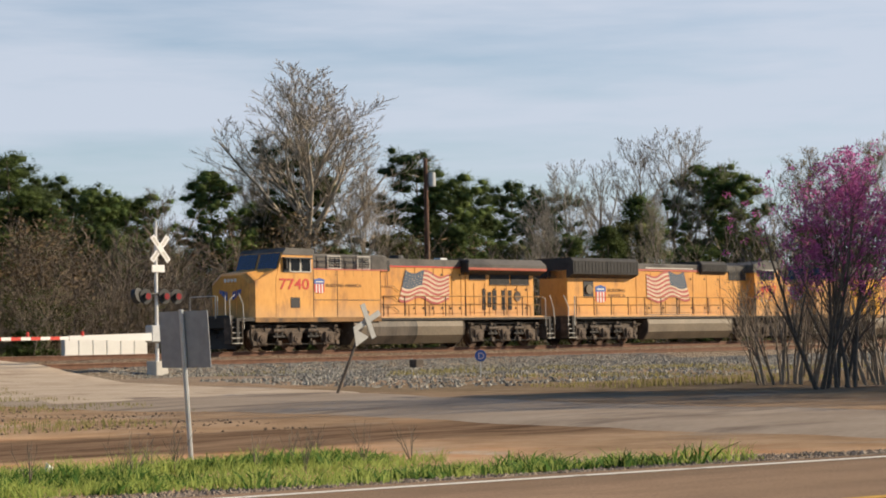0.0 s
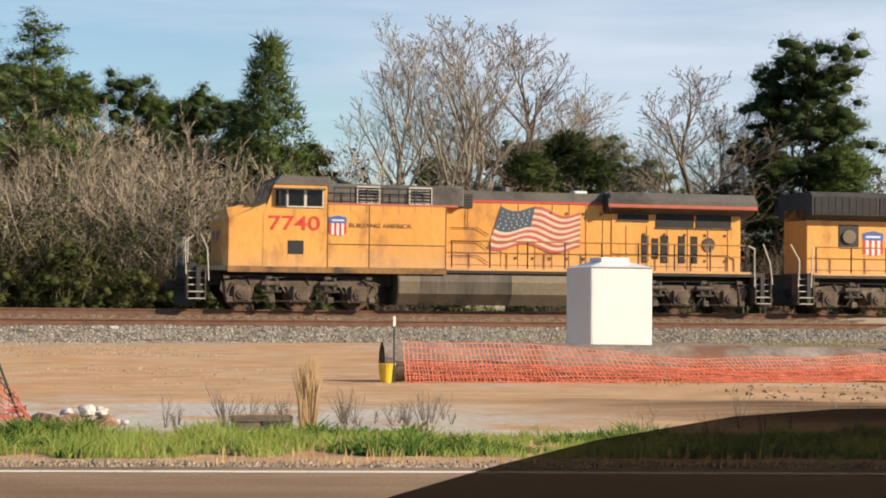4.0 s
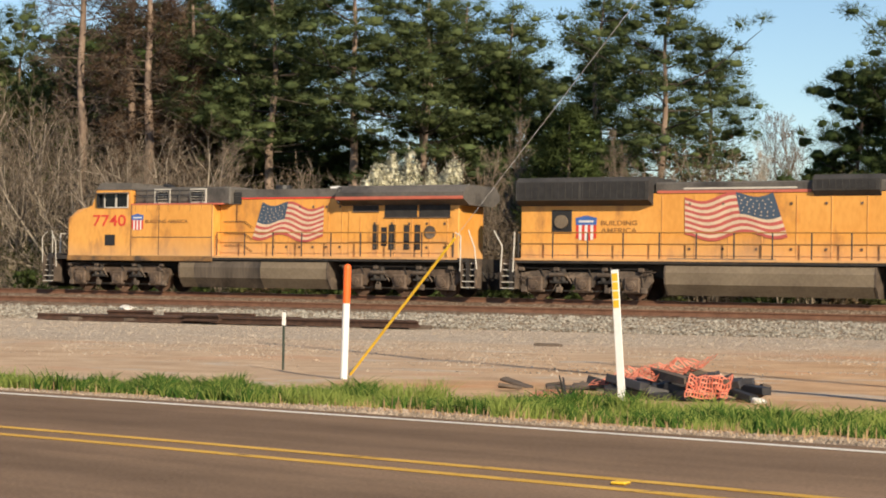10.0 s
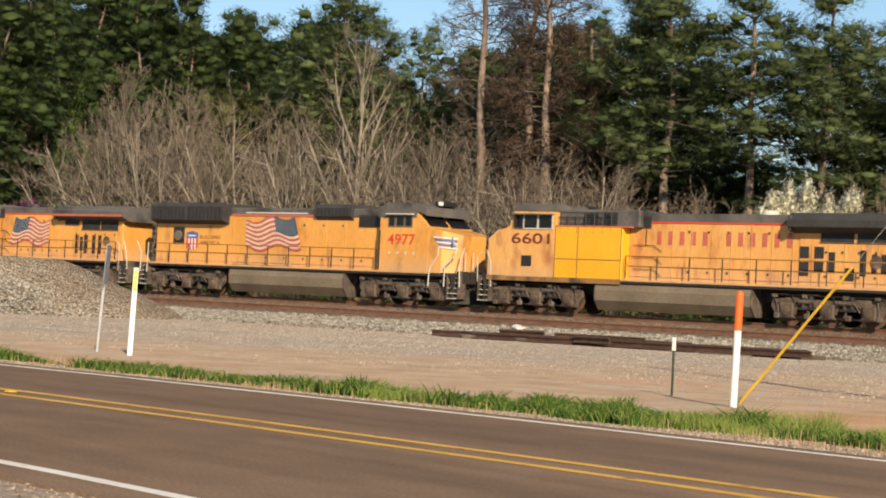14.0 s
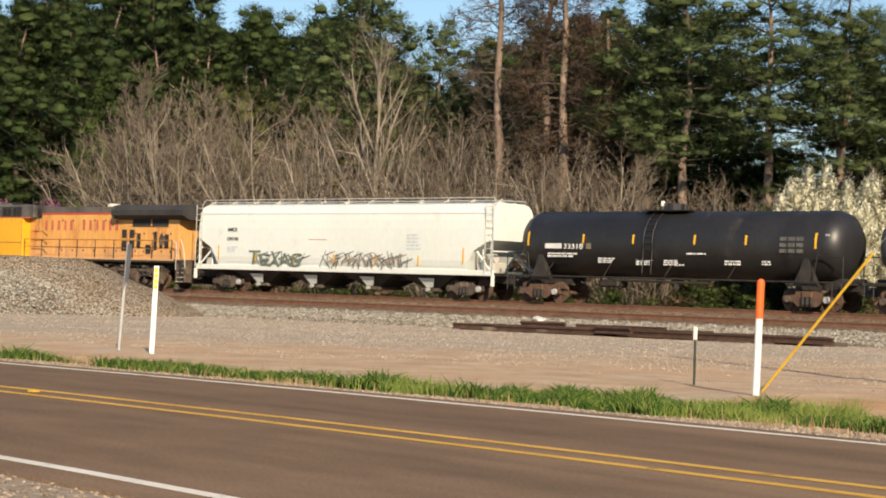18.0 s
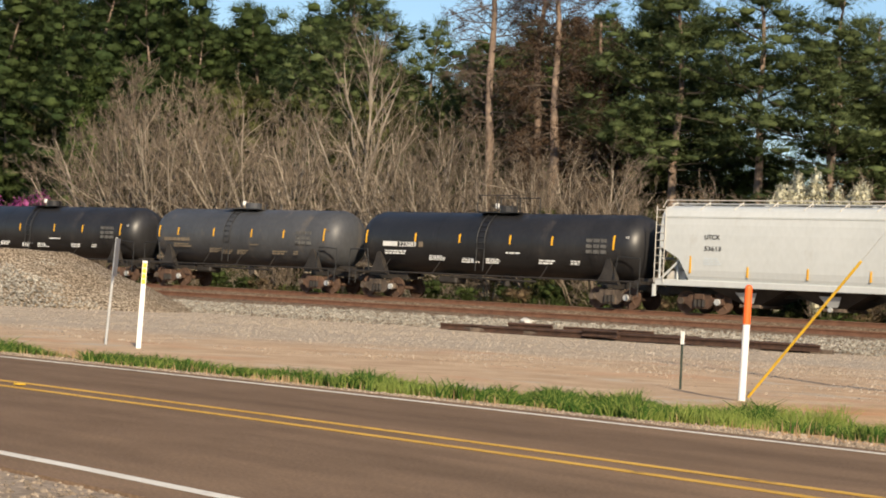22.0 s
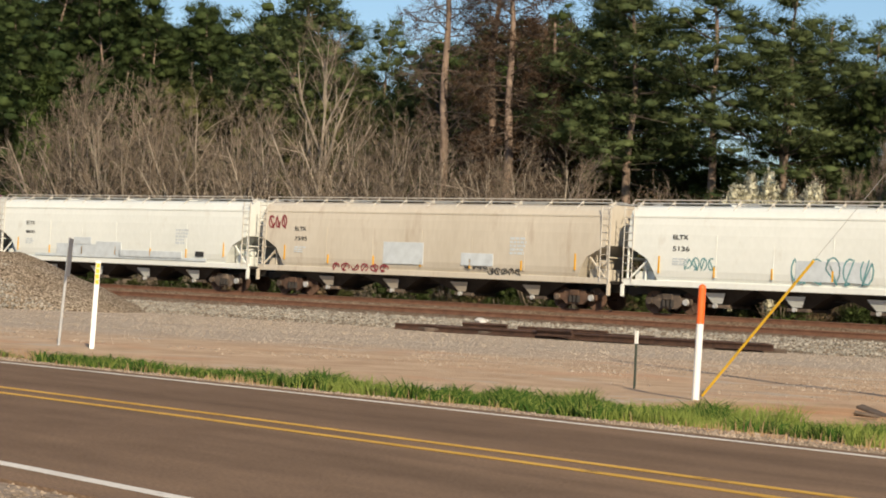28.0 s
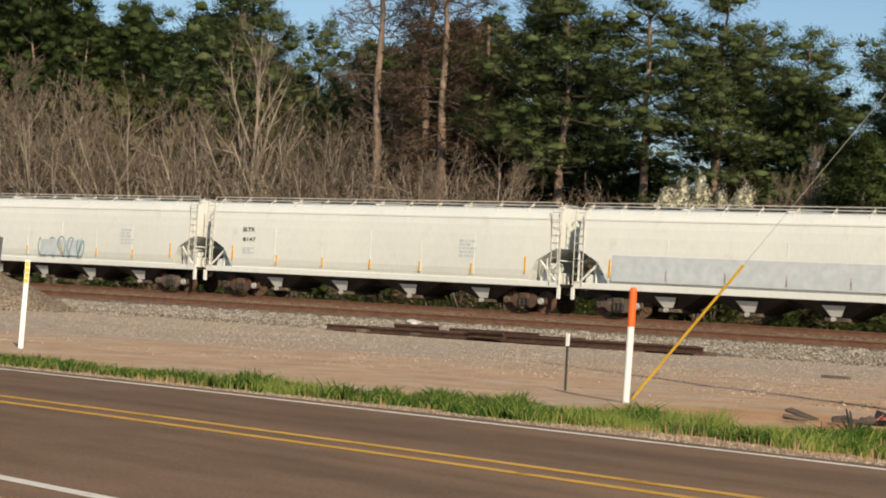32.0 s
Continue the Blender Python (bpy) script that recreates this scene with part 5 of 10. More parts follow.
spec1 = dict(nose=1.90, cab0=3.15, cab1=5.40, flush=9.75, hood1=21.3, wing0=15.85, wing1=21.75, stack=12.3, tank=(8.0, 15.5), soot=(8.8, 12.2),
             grilles=(6.55, 8.45), screens=((17.9, 19.4, 3.16, 3.66), (19.5, 20.9, 3.16, 3.66), (16.4, 17.6, 3.40, 3.62)),
             slots=((17.35, 17.6, 1.85, 2.85), (17.75, 18.0, 2.0, 2.75), (18.1, 18.4, 1.85, 2.85), (18.8, 19.05, 1.85, 2.85), (19.3, 19.55, 1.85, 2.85)),
             axles=((2.45, 4.53, 6.6), (16.75, 18.78, 20.75)), num_x=(3.35, 5.15), num_z=2.80, num_h=0.50)
loco = gevo_loco("lead_locomotive", "yellow and grey freight locomotive, faded flag, sooty roof, leading", 22.9, "7740", RED, YELLOW, YELLOW, True, spec1)
flag(loco, 11.8, 15.1, 2.1, 3.7, -1.012)
shield(loco, 5.47, 2.62, 0.62, 0.70, -1.53)
lettering("slogan", "BUILDING AMERICA", 6.2, -1.525, 2.92, 0.15, plain("brown_slogan_paint", (0.27, 0.135, 0.045), 0.6), loco, 2.25)
CARS.append((loco, -3.35))

spec3 = dict(nose=1.0, cab0=2.1, cab1=4.75, flush=8.3, hood1=21.2, wing0=16.2, wing1=22.0, stack=14.5, tank=(6.97, 14.7), cabinet_paint=YELLOW_BRIGHT,
             grilles=(6.1, 7.1), screens=((17.45, 18.90, 3.30, 3.72), (19.05, 20.35, 3.30, 3.72)),
             slots=((16.55, 16.95, 2.65, 3.1), (16.55, 16.95, 1.95, 2.5), (17.20, 17.60, 2.65, 3.1), (17.20, 17.60, 2.1, 2.55), (17.80, 18.10, 2.1, 2.9), (18.55, 18.95, 1.8, 2.3), (19.20, 19.45, 2.0, 3.0), (19.70, 19.90, 2.1, 2.85), (20.10, 20.40, 2.1, 2.85)),
             axles=((1.85, 3.65, 5.4), (16.2, 18.0, 19.8)), num_x=(2.38, 4.48), num_z=2.95, num_h=0.46)
loco3 = gevo_loco("third_locomotive", "faded yellow freight locomotive, one fresh panel, black roof, third", 22.85, "6601", NUMBER_BROWN, YELLOW_FADED, YELLOW_FADED, False, spec3)
for i_ in range(12):
    if i_ == 5:
        continue
    bm = B()
    x_ = 9.69 + 0.565 * i_
    box(bm, x_ + 0.02, -1.0, 3.05, x_ + 0.24, -0.985, 3.6)
    part("name_bar", bm, RED_FADED, loco3, "faded red bars of the painted owner's name")
CARS.append((loco3, 42.6))


def lengthen(e, k):
    """Draws a vehicle out along its track; its wheels stay round and only move apart."""
    wheels = [w[0] for w in WHEELS]
    todo = list(e.children)
    while todo:
        ob = todo.pop()
        if ob in wheels:
            i = wheels.index(ob)
            WHEELS[i] = (ob, WHEELS[i][1] * k, WHEELS[i][2])
            continue
        ob.location.x *= k
        if ob.type == "MESH":
            ob.data.transform(Matrix.Diagonal((k, 1, 1, 1)))
        todo += list(ob.children)
    return e


def sd_loco():
    """Second locomotive, coupled backwards: flared radiators on the left, cab on the right."""
    L = 21.7
    e = tagged(new("second_locomotive"), "yellow freight locomotive with black radiators, running long hood first", "locomotive", "locomotives at the head of the train")
    underframe(e, L, (6.9, 14.4), TANK_CLEAN)
    pilot(e, 0.0, 1, False)
    pilot(e, L, -1)
    bm = box(B(), 6.9, -1.47, 1.34, 10.9, -1.1, 1.58, 0.08)
    part("air_reservoir", bm, TANK_CLEAN, e)
    bm = B()
    box(bm, 1.05, -0.98, 1.52, 16.5, 0.98, 4.0, 0.03)
    hood = part("hood", bm, YELLOW, e)
    bm = box(B(), 6.3, -1.0, 3.98, 16.5, 1.0, 4.42, 0.06)
    roof = part("hood_roof", bm, ROOF_GREY, hood, "grey hood roof with soot")
    bm = box(B(), 6.4, -1.01, 4.0, 12.0, -0.99, 4.1)
    part("red_stripe", bm, RED_FADED, hood)
    bm = box(B(), 7.4, -1.015, 4.14, 11.5, -1.0, 4.20)
    part("pale_roof_edge", bm, HANDRAIL, hood)
    # flared radiator housings
    for x0, x1, zb, name in ((1.05, 6.25, 3.55, "rear_radiator"), (12.1, 14.4, 3.85, "brake_grid_housing")):
        bm = B()
        w = 1.46 if x0 < 2 else 1.2
        loft(bm, [(-0.99, zb), (-w, zb + 0.2), (-w, 4.45), (-w + 0.2, 4.62), (w - 0.2, 4.62), (w, 4.45), (w, zb + 0.2), (0.99, zb)], x0, x1)
        r = part(name, bm, ROOF_DARK, e, "black flared radiator housing")
        k = 2 if x0 < 2 else 1
        for i in range(k):
            a = x0 + 0.12 + (x1 - x0 - 0.1) / k * i
            b = a + (x1 - x0 - 0.1) / k - 0.14
            bm = box(B(), a, -w - 0.02, zb + 0.26, b, -w + 0.01, 4.42)
            s = part("radiator_screen", bm, DARK_MESH, r)
            for q in range(10):
                x = a + (b - a) * q / 9
                bm = box(B(), x - 0.012, -w - 0.035, zb + 0.26, x + 0.012, -w - 0.02, 4.42)
                part("screen_bar", bm, ROOF_DARK, s)
    louvre(hood, 14.75, 16.35, 3.55, 4.12, -1.005, 6, "intake_louvre")
    doors_row(hood, 6.6, 16.4, 1.6, 3.9, -0.985, 8, YELLOW_FADED)
    bm = box(B(), 2.3, -1.0, 2.5, 3.1, -0.97, 3.4, 0.02)
    part("access_recess", bm, BLACK, hood, "black recess with machinery")
    bm = rod(B(), (2.7, -1.08, 2.95), (2.7, -0.98, 2.95), 0.26, seg=12)
    part("fan_motor", bm, TANK_CLEAN, hood)
    shield(hood, 3.27, 2.24, 0.8, 0.95, -0.985)
    lettering("slogan", "BUILDING", 4.25, -0.985, 2.82, 0.18, plain("brown_slogan_paint_small", (0.30, 0.15, 0.045), 0.6), hood, 1.4)
    lettering("slogan", "AMERICA", 4.25, -0.985, 2.54, 0.18, bpy.data.materials["brown_slogan_paint_small"], hood, 1.4)
    flag(hood, 7.3, 10.8, 2.2, 3.9, -1.012, True)
    # cab and nose at the right end
    bm = B()
    prism(bm, [(16.5, 1.5), (16.5, 4.30), (18.6, 4.30), (19.35, 3.55), (19.35, 1.5)], -1.53, 1.53)
    cab = part("cab", bm, YELLOW, e)
    bm = B()
    prism(bm, [(16.4, 4.0), (16.4, 4.46), (17.0, 4.68), (18.6, 4.68), (19.15, 4.52), (19.2, 4.1), (18.7, 4.3), (18.6, 4.0)], -1.55, 1.55)
    part("cab_roof", bm, ROOF_GREY, cab, "grey cab roof")
    for a, b in ((17.05, 17.35), (17.5, 17.9), (18.0, 18.35)):
        window(cab, a, b, 3.62, 4.08, -1.532, ROOF_GREY)
    bm = box(B(), 16.95, -1.75, 4.12, 18.5, -1.5, 4.18, 0.01)
    part("sunshade", bm, HANDRAIL, cab)
    bm = B()
    for y0, y1 in ((-1.4, -0.1), (0.1, 1.4)):
        bm.faces.new([bm.verts.new(p) for p in ((19.30, y0, 3.66), (19.30, y1, 3.66), (18.78, y1, 4.24), (18.78, y0, 4.24))])
    for v in bm.verts:
        v.co.x += 0.03
    part("windscreen", bm, GLASS_DARK, cab)
    bm = box(B(), 18.75, -0.5, 4.6, 19.25, 0.5, 4.82, 0.03)
    part("number_box", bm, BLACK, cab)
    bm = B()
    for y in (-0.62, -0.75):
        rod(bm, (19.24, y, 4.7), (19.3, y, 4.7), 0.09, seg=10)
    part("headlamps", bm, STENCIL_WHITE, cab)
    bm = B()
    vs = []
    for x, w, zt in ((19.3, 1.52, 3.58), (20.1, 1.50, 3.42), (20.75, 0.8, 3.25)):
        vs.append([bm.verts.new(p) for p in ((x, -w, 1.5), (x, -w, zt), (x, w, zt), (x, w, 1.5))])
    for a, b in zip(vs, vs[1:]):
        for i in range(4):
            bm.faces.new((a[i], a[(i + 1) % 4], b[(i + 1) % 4], b[i]))
    bm.faces.new(vs[0])
    bm.faces.new(vs[-1][::-1])
    bmesh.ops.recalc_face_normals(bm, faces=bm.faces[:])
    nose = part("nose", bm, YELLOW, e)
    # wing emblem on the chamfered nose: plain feather bars
    for k in range(5):
        bm = B()
        y0 = -1.50
        z = 3.12 - 0.11 * k
        pts = ((19.6 + 0.1 * k, -1.535, z + 0.04), (20.15, -1.50, z + 0.02), (20.60, -1.02, z - 0.02), (20.60, -1.02, z - 0.07), (20.15, -1.50, z - 0.04), (19.66 + 0.1 * k, -1.535, z - 0.02))
        v = [bm.verts.new((a + 0.02, b - 0.015, c)) for a, b, c in pts]
        bm.faces.new((v[0], v[1], v[4], v[5]))
        bm.faces.new((v[1], v[2], v[3], v[4]))
        part("wing_bar", bm, BLUE if k % 2 else STENCIL_WHITE, nose)
    bm = rod(B(), (20.42, -1.22, 2.92), (20.46, -1.18, 2.92), 0.24, seg=12)
    part("round_emblem", bm, BLUE, nose)
    lettering("road_number", "4977", 17.0, -1.535, 2.76, 0.50, RED, cab, 1.6)
    for k in range(4):
        part("latch", box(B(), 17.05 + 0.48 * k, -1.55, 2.30, 17.15 + 0.48 * k, -1.53, 2.42), HANDRAIL, cab)
    bm = box(B(), 16.48, -1.56, 1.6, 16.54, -1.5, 3.4)
    part("cab_edge_post", bm, BLACK, cab)
    bm = box(B(), 1.0, -1.52, 1.46, 19.4, -0.95, 1.54)
    part("walkway", bm, YELLOW, e)
    walkway_rail(e, 1.2, 16.3, 12)
    step_well(e, 0.5, 0.6)
    step_well(e, L - 1.2, 0.62)
    bent_rail(e, [(0.5, -1.5, 1.0), (0.55, -1.5, 2.0), (0.2, -1.5, 2.6)], 0.028)
    bent_rail(e, [(1.0, -1.5, 1.0), (1.05, -1.5, 2.55)], 0.028)
    bent_rail(e, [(19.45, -1.54, 0.9), (19.5, -1.54, 1.7), (19.95, -1.54, 2.3), (19.95, -1.54, 2.7)], 0.03)
    bent_rail(e, [(20.35, -1.54, 0.9), (20.35, -1.54, 1.8), (20.9, -1.50, 2.4), (20.95, -1.5, 2.75)], 0.03)
    bent_rail(e, [(L - 0.5, -1.5, 0.9), (L - 0.55, -1.5, 1.9), (L - 0.3, -1.5, 2.7)], 0.03)
    loco_truck(e, (1.5 + 0.3, 3.7, 5.6), UNDER)
    loco_truck(e, (15.9, 17.8, 19.7), UNDER)
    return e


CARS.append((lengthen(sd_loco(), 1.062), 19.55))


def car_truck(parent, c, material, wheel_r=0.46):
    """Two-axle freight truck: cast side frame with a sprung middle, bearing ends."""
    bm = B()
    h = 0.88
    for y0, y1 in ((-1.12, -0.98),):
        prism(bm, [(c - h - 0.22, 0.40), (c - h + 0.2, 0.38), (c - 0.42, 0.20), (c + 0.42, 0.20), (c + h - 0.2, 0.38), (c + h + 0.22, 0.40), (c + h + 0.2, 0.62), (c + h - 0.3, 0.66), (c + 0.5, 0.82), (c - 0.5, 0.82), (c - h + 0.3, 0.66), (c - h - 0.2, 0.62)], y0, y1)
    fr = part("truck_frame", bm, material, parent, "rust-brown cast truck frame")
    bm = B()
    box(bm, c - 0.24, -1.2, 0.55, c + 0.24, 1.2, 0.80, 0.03)
    part("bolster", bm, material, fr)
    bm = B()
    for k in (-0.2, 0, 0.2):
        rod(bm, (c + k, -1.14, 0.28), (c + k, -1.14, 0.56), 0.085, seg=8)
    part("spring_nest", bm, UNDER_DARK, fr)
    for s in (-1, 1):
        bm = B()
        rod(bm, (c + s * h, -1.22, 0.48), (c + s * h, -1.0, 0.48), 0.13, 0.15, seg=10)
        part("bearing_cap", bm, GALV if s > 0 else UNDER, fr)
        wheelset(fr, c + s * h, wheel_r)
    return fr


def tall_ladder(parent, x, w, z0, z1, n, y, material, name="ladder"):
    bm = B()
    for k in (0, 1):
        rod(bm, (x + k * w, y, z0), (x + k * w, y, z1), 0.022, seg=5)
    ob = part(name, bm, material, parent)
    for k in range(n):
        z = z0 + (z1 - z0) * (k + 0.5) / n
        bm = rod(B(), (x, y, z), (x + w, y, z), 0.016, seg=4)
        part("rung", bm, material, ob)
    return ob


def end_gear(parent, L):
    for x, sgn in ((0.0, 1), (L, -1)):
        bm = B()
        box(bm, min(x, x + sgn * 1.2), -0.15, 0.74, max(x, x + sgn * 1.2), 0.15, 0.96, 0.03)
        box(bm, min(x - sgn * 0.02, x + sgn * 0.26), -0.19, 0.66, max(x - sgn * 0.02, x + sgn * 0.26), 0.19, 1.02, 0.05)
        part("coupler", bm, UNDER_DARK, parent)


def hopper(label, paint, L, rail_style, marks, number, seed, extra=None):
    """Covered grain hopper: curved sides, sloped ends, three pairs of chutes, roof walk, end ladders."""
    e = tagged(new("covered_hopper_car"), label, "railway car", "covered hopper cars")
    b0, b1 = 0.55, L - 0.55
    s0, s1 = 2.0, L - 2.0
    side = [(1.42, 1.30), (1.50, 1.50), (1.545, 1.75), (1.56, 2.2), (1.56, 2.7), (1.545, 3.2), (1.51, 3.6), (1.45, 3.95), (1.34, 4.17), (1.16, 4.31), (0.92, 4.39), (0.6, 4.43)]
    sec = [(-y, z) for y, z in side] + side[::-1]
    bm = B()
    rings = []
    # ends slope inward under the overhanging top
    for x_hi, x_lo in ((b0, s0), (b1, s1)):
        ring = []
        for y, z in sec:
            k = ramp_(z, (1.3, 1.0), (1.75, 0.86), (2.2, 0.66), (2.7, 0.0))
            ring.append(bm.verts.new((x_hi + (x_lo - x_hi) * k, y, z)))
        rings.append(ring)
    a, b = rings
    for i in range(len(sec)):
        j = (i + 1) % len(sec)
        bm.faces.new((a[i], a[j], b[j], b[i]))
    for ring, flip in ((a, False), (b, True)):
        for i in range(len(sec) // 2 - 1):
            q = (ring[i], ring[i + 1], ring[-2 - i], ring[-1 - i])
            cap = bm.faces.new(q if flip else q[::-1])
            if i < 5:
                cap.material_index = 1
    bmesh.ops.recalc_face_normals(bm, faces=bm.faces[:])
    body = part("body", bm, paint, e)
    body.data.materials.append(paint)
    bm = box(B(), 0.35, -1.53, 1.08, L - 0.35, -1.40, 1.34, 0.02)
    sill = part("side_sill", bm, paint, e)
    bm = box(B(), 0.35, 1.40, 1.08, L - 0.35, 1.53, 1.34, 0.02)
    part("far_side_sill", bm, paint, e)
    bm = B()
    box(bm, 0.3, -0.3, 0.78, L - 0.3, 0.3, 1.2)
    for x0, x1 in ((0.3, 2.6), (L - 2.6, L - 0.3)):
        box(bm, x0, -1.45, 1.10, x1, 1.45, 1.22)
    part("centre_sill", bm, UNDER_DARK, e)
    bm = box(B(), b0, -1.485, 3.88, b1, -1.44, 3.97, 0.01)
    part("top_chord", bm, paint, body)
    # chutes: black bodies, outlet plates in the body paint
    n = 4
    for k in range(n):
        c = 4.6 + (L - 9.2) * k / (n - 1)
        bm = B()
        hi, lo = (L - 7.5) / n / 2 + 0.45, 0.42
        top = [(c - hi, 1.2), (c + hi, 1.2), (c + lo, 0.45), (c - lo, 0.45)]
        vs0 = [bm.verts.new((x, -1.35 if z > 1 else -0.75, z)) for x, z in top]
        vs1 = [bm.verts.new((x, 1.35 if z > 1 else 0.75, z)) for x, z in top]
        bm.faces.new(vs0)
        bm.faces.new(vs1[::-1])
        for i in range(4):
            bm.faces.new((vs0[(i + 1) % 4], vs0[i], vs1[i], vs1[(i + 1) % 4]))
        bmesh.ops.recalc_face_normals(bm, faces=bm.faces[:])
        ch = part("discharge_chute", bm, UNDER_DARK, e, "black discharge chute with a body-coloured plate")
        if c:
            bm = B()
            bm.faces.new([bm.verts.new(p) for p in ((c - 0.50, -1.22, 0.92), (c - 0.22, -0.96, 0.50), (c + 0.22, -0.96, 0.50), (c + 0.50, -1.22, 0.92))])
            part("outlet_plate", bm, paint, ch)
        bm = box(B(), c - 0.5, -0.9, 0.32, c + 0.5, 0.9, 0.46, 0.02)
        part("gate_frame", bm, UNDER, ch)
        bm = rod(B(), (c - 0.1, -1.05, 0.40), (c - 0.1, -0.85, 0.40), 0.09, seg=8)
        part("gate_handle", bm, GALV, ch)
    # roof walk
    bm = B()
    yw = -0.62 if not rail_style else -0.8
    box(bm, 0.4, yw, 4.50, L - 0.4, yw + 0.45, 4.54)
    box(bm, 0.4, -yw - 0.45, 4.50, L - 0.4, -yw, 4.54)
    walk_ = part("roof_walk", bm, GALV, e)
    for k in range(13):
        x = 0.7 + (L - 1.4) * k / 12
        bm = B()
        rod(bm, (x, -1.28, 4.24), (x, yw, 4.56), 0.03, seg=4)
        rod(bm, (x, yw, 4.40), (x, yw, 4.62), 0.02, seg=4)
        part("walk_bracket", bm, HANDRAIL, walk_)
    for k in range(4):
        c = 3.0 + (L - 6) * k / 3
        bm = box(B(), c - 1.6, -0.4, 4.42, c + 1.6, 0.4, 4.52, 0.03)
        part("roof_hatch", bm, paint, walk_)
    bent_rail(walk_, [(0.45, -1.30, 4.3), (0.6, -1.25, 4.62), (L - 0.6, -1.25, 4.62), (L - 0.45, -1.30, 4.3)], 0.02, HANDRAIL, "roof_rail")
    # end frames: corner posts, ladders, slope braces, brake wheel
    for x, sgn in ((0.35, 1), (L - 0.35, -1)):
        bm = B()
        for y in (-1.45, 1.45):
            rod(bm, (x + sgn * 0.18, y, 1.2), (x + sgn * 0.18, y, 3.4), 0.05, seg=6)
            rod(bm, (x + sgn * 0.2, y, 1.3), (x + sgn * 1.5, y * 0.9, 2.55), 0.05, seg=6)
        rod(bm, (x + sgn * 0.2, -1.4, 2.2), (x + sgn * 0.2, 1.4, 2.2), 0.04, seg=6)
        rod(bm, (x + sgn * 0.9, -1.2, 1.25), (x + sgn * 0.9, -1.2, 2.3), 0.05, seg=6)
        fr = part("end_frame", bm, paint, e)
        tall_ladder(fr, x + (0.0 if sgn > 0 else -0.45), 0.45, 1.2, 4.35, 10, -1.58, HANDRAIL)
        bm = B()
        rod(bm, (x + sgn * 0.5, -0.7, 1.9), (x + sgn * 1.1, -0.7, 1.9), 0.2, seg=10)
        box(bm, min(x + sgn * 0.3, x + sgn * 1.3), -1.1, 1.22, max(x + sgn * 0.3, x + sgn * 1.3), -0.3, 1.7, 0.03)
        part("brake_reservoir", bm, paint if rail_style else HANDRAIL, fr)
        bm = box(B(), x - 0.05, -1.6, 0.62, x + 0.05, -1.45, 1.12)
        part("sill_step", bm, paint, fr)
    for c in (2.35, L - 2.35):
        car_truck(e, c, UNDER if seed % 2 else RUST)
    end_gear(e, L)
    n_bar = 7
    for k in range(n_bar):
        x = 2.1 + (L - 4.2) * k / (n_bar - 1)
        z = 1.52 if 0 < k < n_bar - 1 else 1.62
        bm = box(B(), x - 0.04, -1.572, z, x + 0.04, -1.552, z + (0.42 if 0 < k < n_bar - 1 else 0.7))
        part("reflective_strip", bm, REFLECT, body)
    if marks:
        lettering("reporting_mark", marks, 2.75, -1.568, 3.02, 0.19, STENCIL_BLACK, body, 0.72)
        if number:
            lettering("car_number", number, 2.75, -1.568, 2.55, 0.19, STENCIL_BLACK, body, 0.80)
        else:
            bars("worn_number", 2.75, 3.5, -1.566, 2.55, 2.75, 1, STENCIL_BLACK, body, 2)
        bars("small_stencils", 2.75, 3.6, -1.566, 1.98, 2.30, 3, PATCH_GREY, body, seed)
    bars("side_stencils", L - 5.6, L - 4.6, -1.566, 2.2, 3.0, 5, PATCH_GREY, body, seed + 5)
    if extra:
        extra(body, L)
    if rail_style:
        for k in range(5):
            x = 4.8 + (L - 9.6) * k / 4
            bm = box(B(), x - 0.02, -1.568, 1.5, x + 0.02, -1.55, 3.2 - 0.35 * (k % 2))
            part("weld_seam", bm, paint, body)
    return e


def tags1(body, L):
    for k, c in enumerate("TEXAS"):
        lettering("graffiti_letter", c, 4.35 + 0.74 * k, -1.562 - 0.002 * k, (1.42, 1.34, 1.30, 1.36, 1.32)[k], (0.68, 0.60, 0.78, 0.62, 0.66)[k], SPRAY_GREEN, body, 0.86, (0.10, -0.12, 0.16, -0.05, 0.12)[k], "bold grey-green sprayed letter")
    spiky("graffiti_drips", 4.4, 8.2, -1.556, 1.28, 2.05, 5, 0.07, SPRAY_GREY, body, 11)
    spiky("grey_graffiti_tag", 9.3, 15.0, -1.56, 1.25, 2.15, 9, 0.065, SPRAY_GREY, body, 8)
    spiky("tan_graffiti_fill", 9.8, 14.6, -1.554, 1.4, 2.0, 7, 0.10, SPRAY_TAN, body, 9)
    bars("faint_red_stencil", 8.6, 10.4, -1.558, 2.62, 2.68, 1, RED_FADED, body, 3)


def tags3(body, L):
    for a, b, z0, z1 in ((5.4, 8.6, 1.5, 2.05), (8.6, 10.6, 1.5, 2.2), (6.8, 8.2, 2.0, 2.4), (10.4, 15.2, 1.42, 1.8), (3.6, 17.0, 1.36, 1.5)):
        bm = box(B(), a, -1.572, z0, b, -1.54, z1, 0.004)
        part("overpaint_patch", bm, PATCH_GREY, body, "blue-grey patch painted over graffiti")
    bm = box(B(), 16.2, -1.575, 1.6, 16.8, -1.55, 1.85)
    part("black_label", bm, STENCIL_BLACK, body)


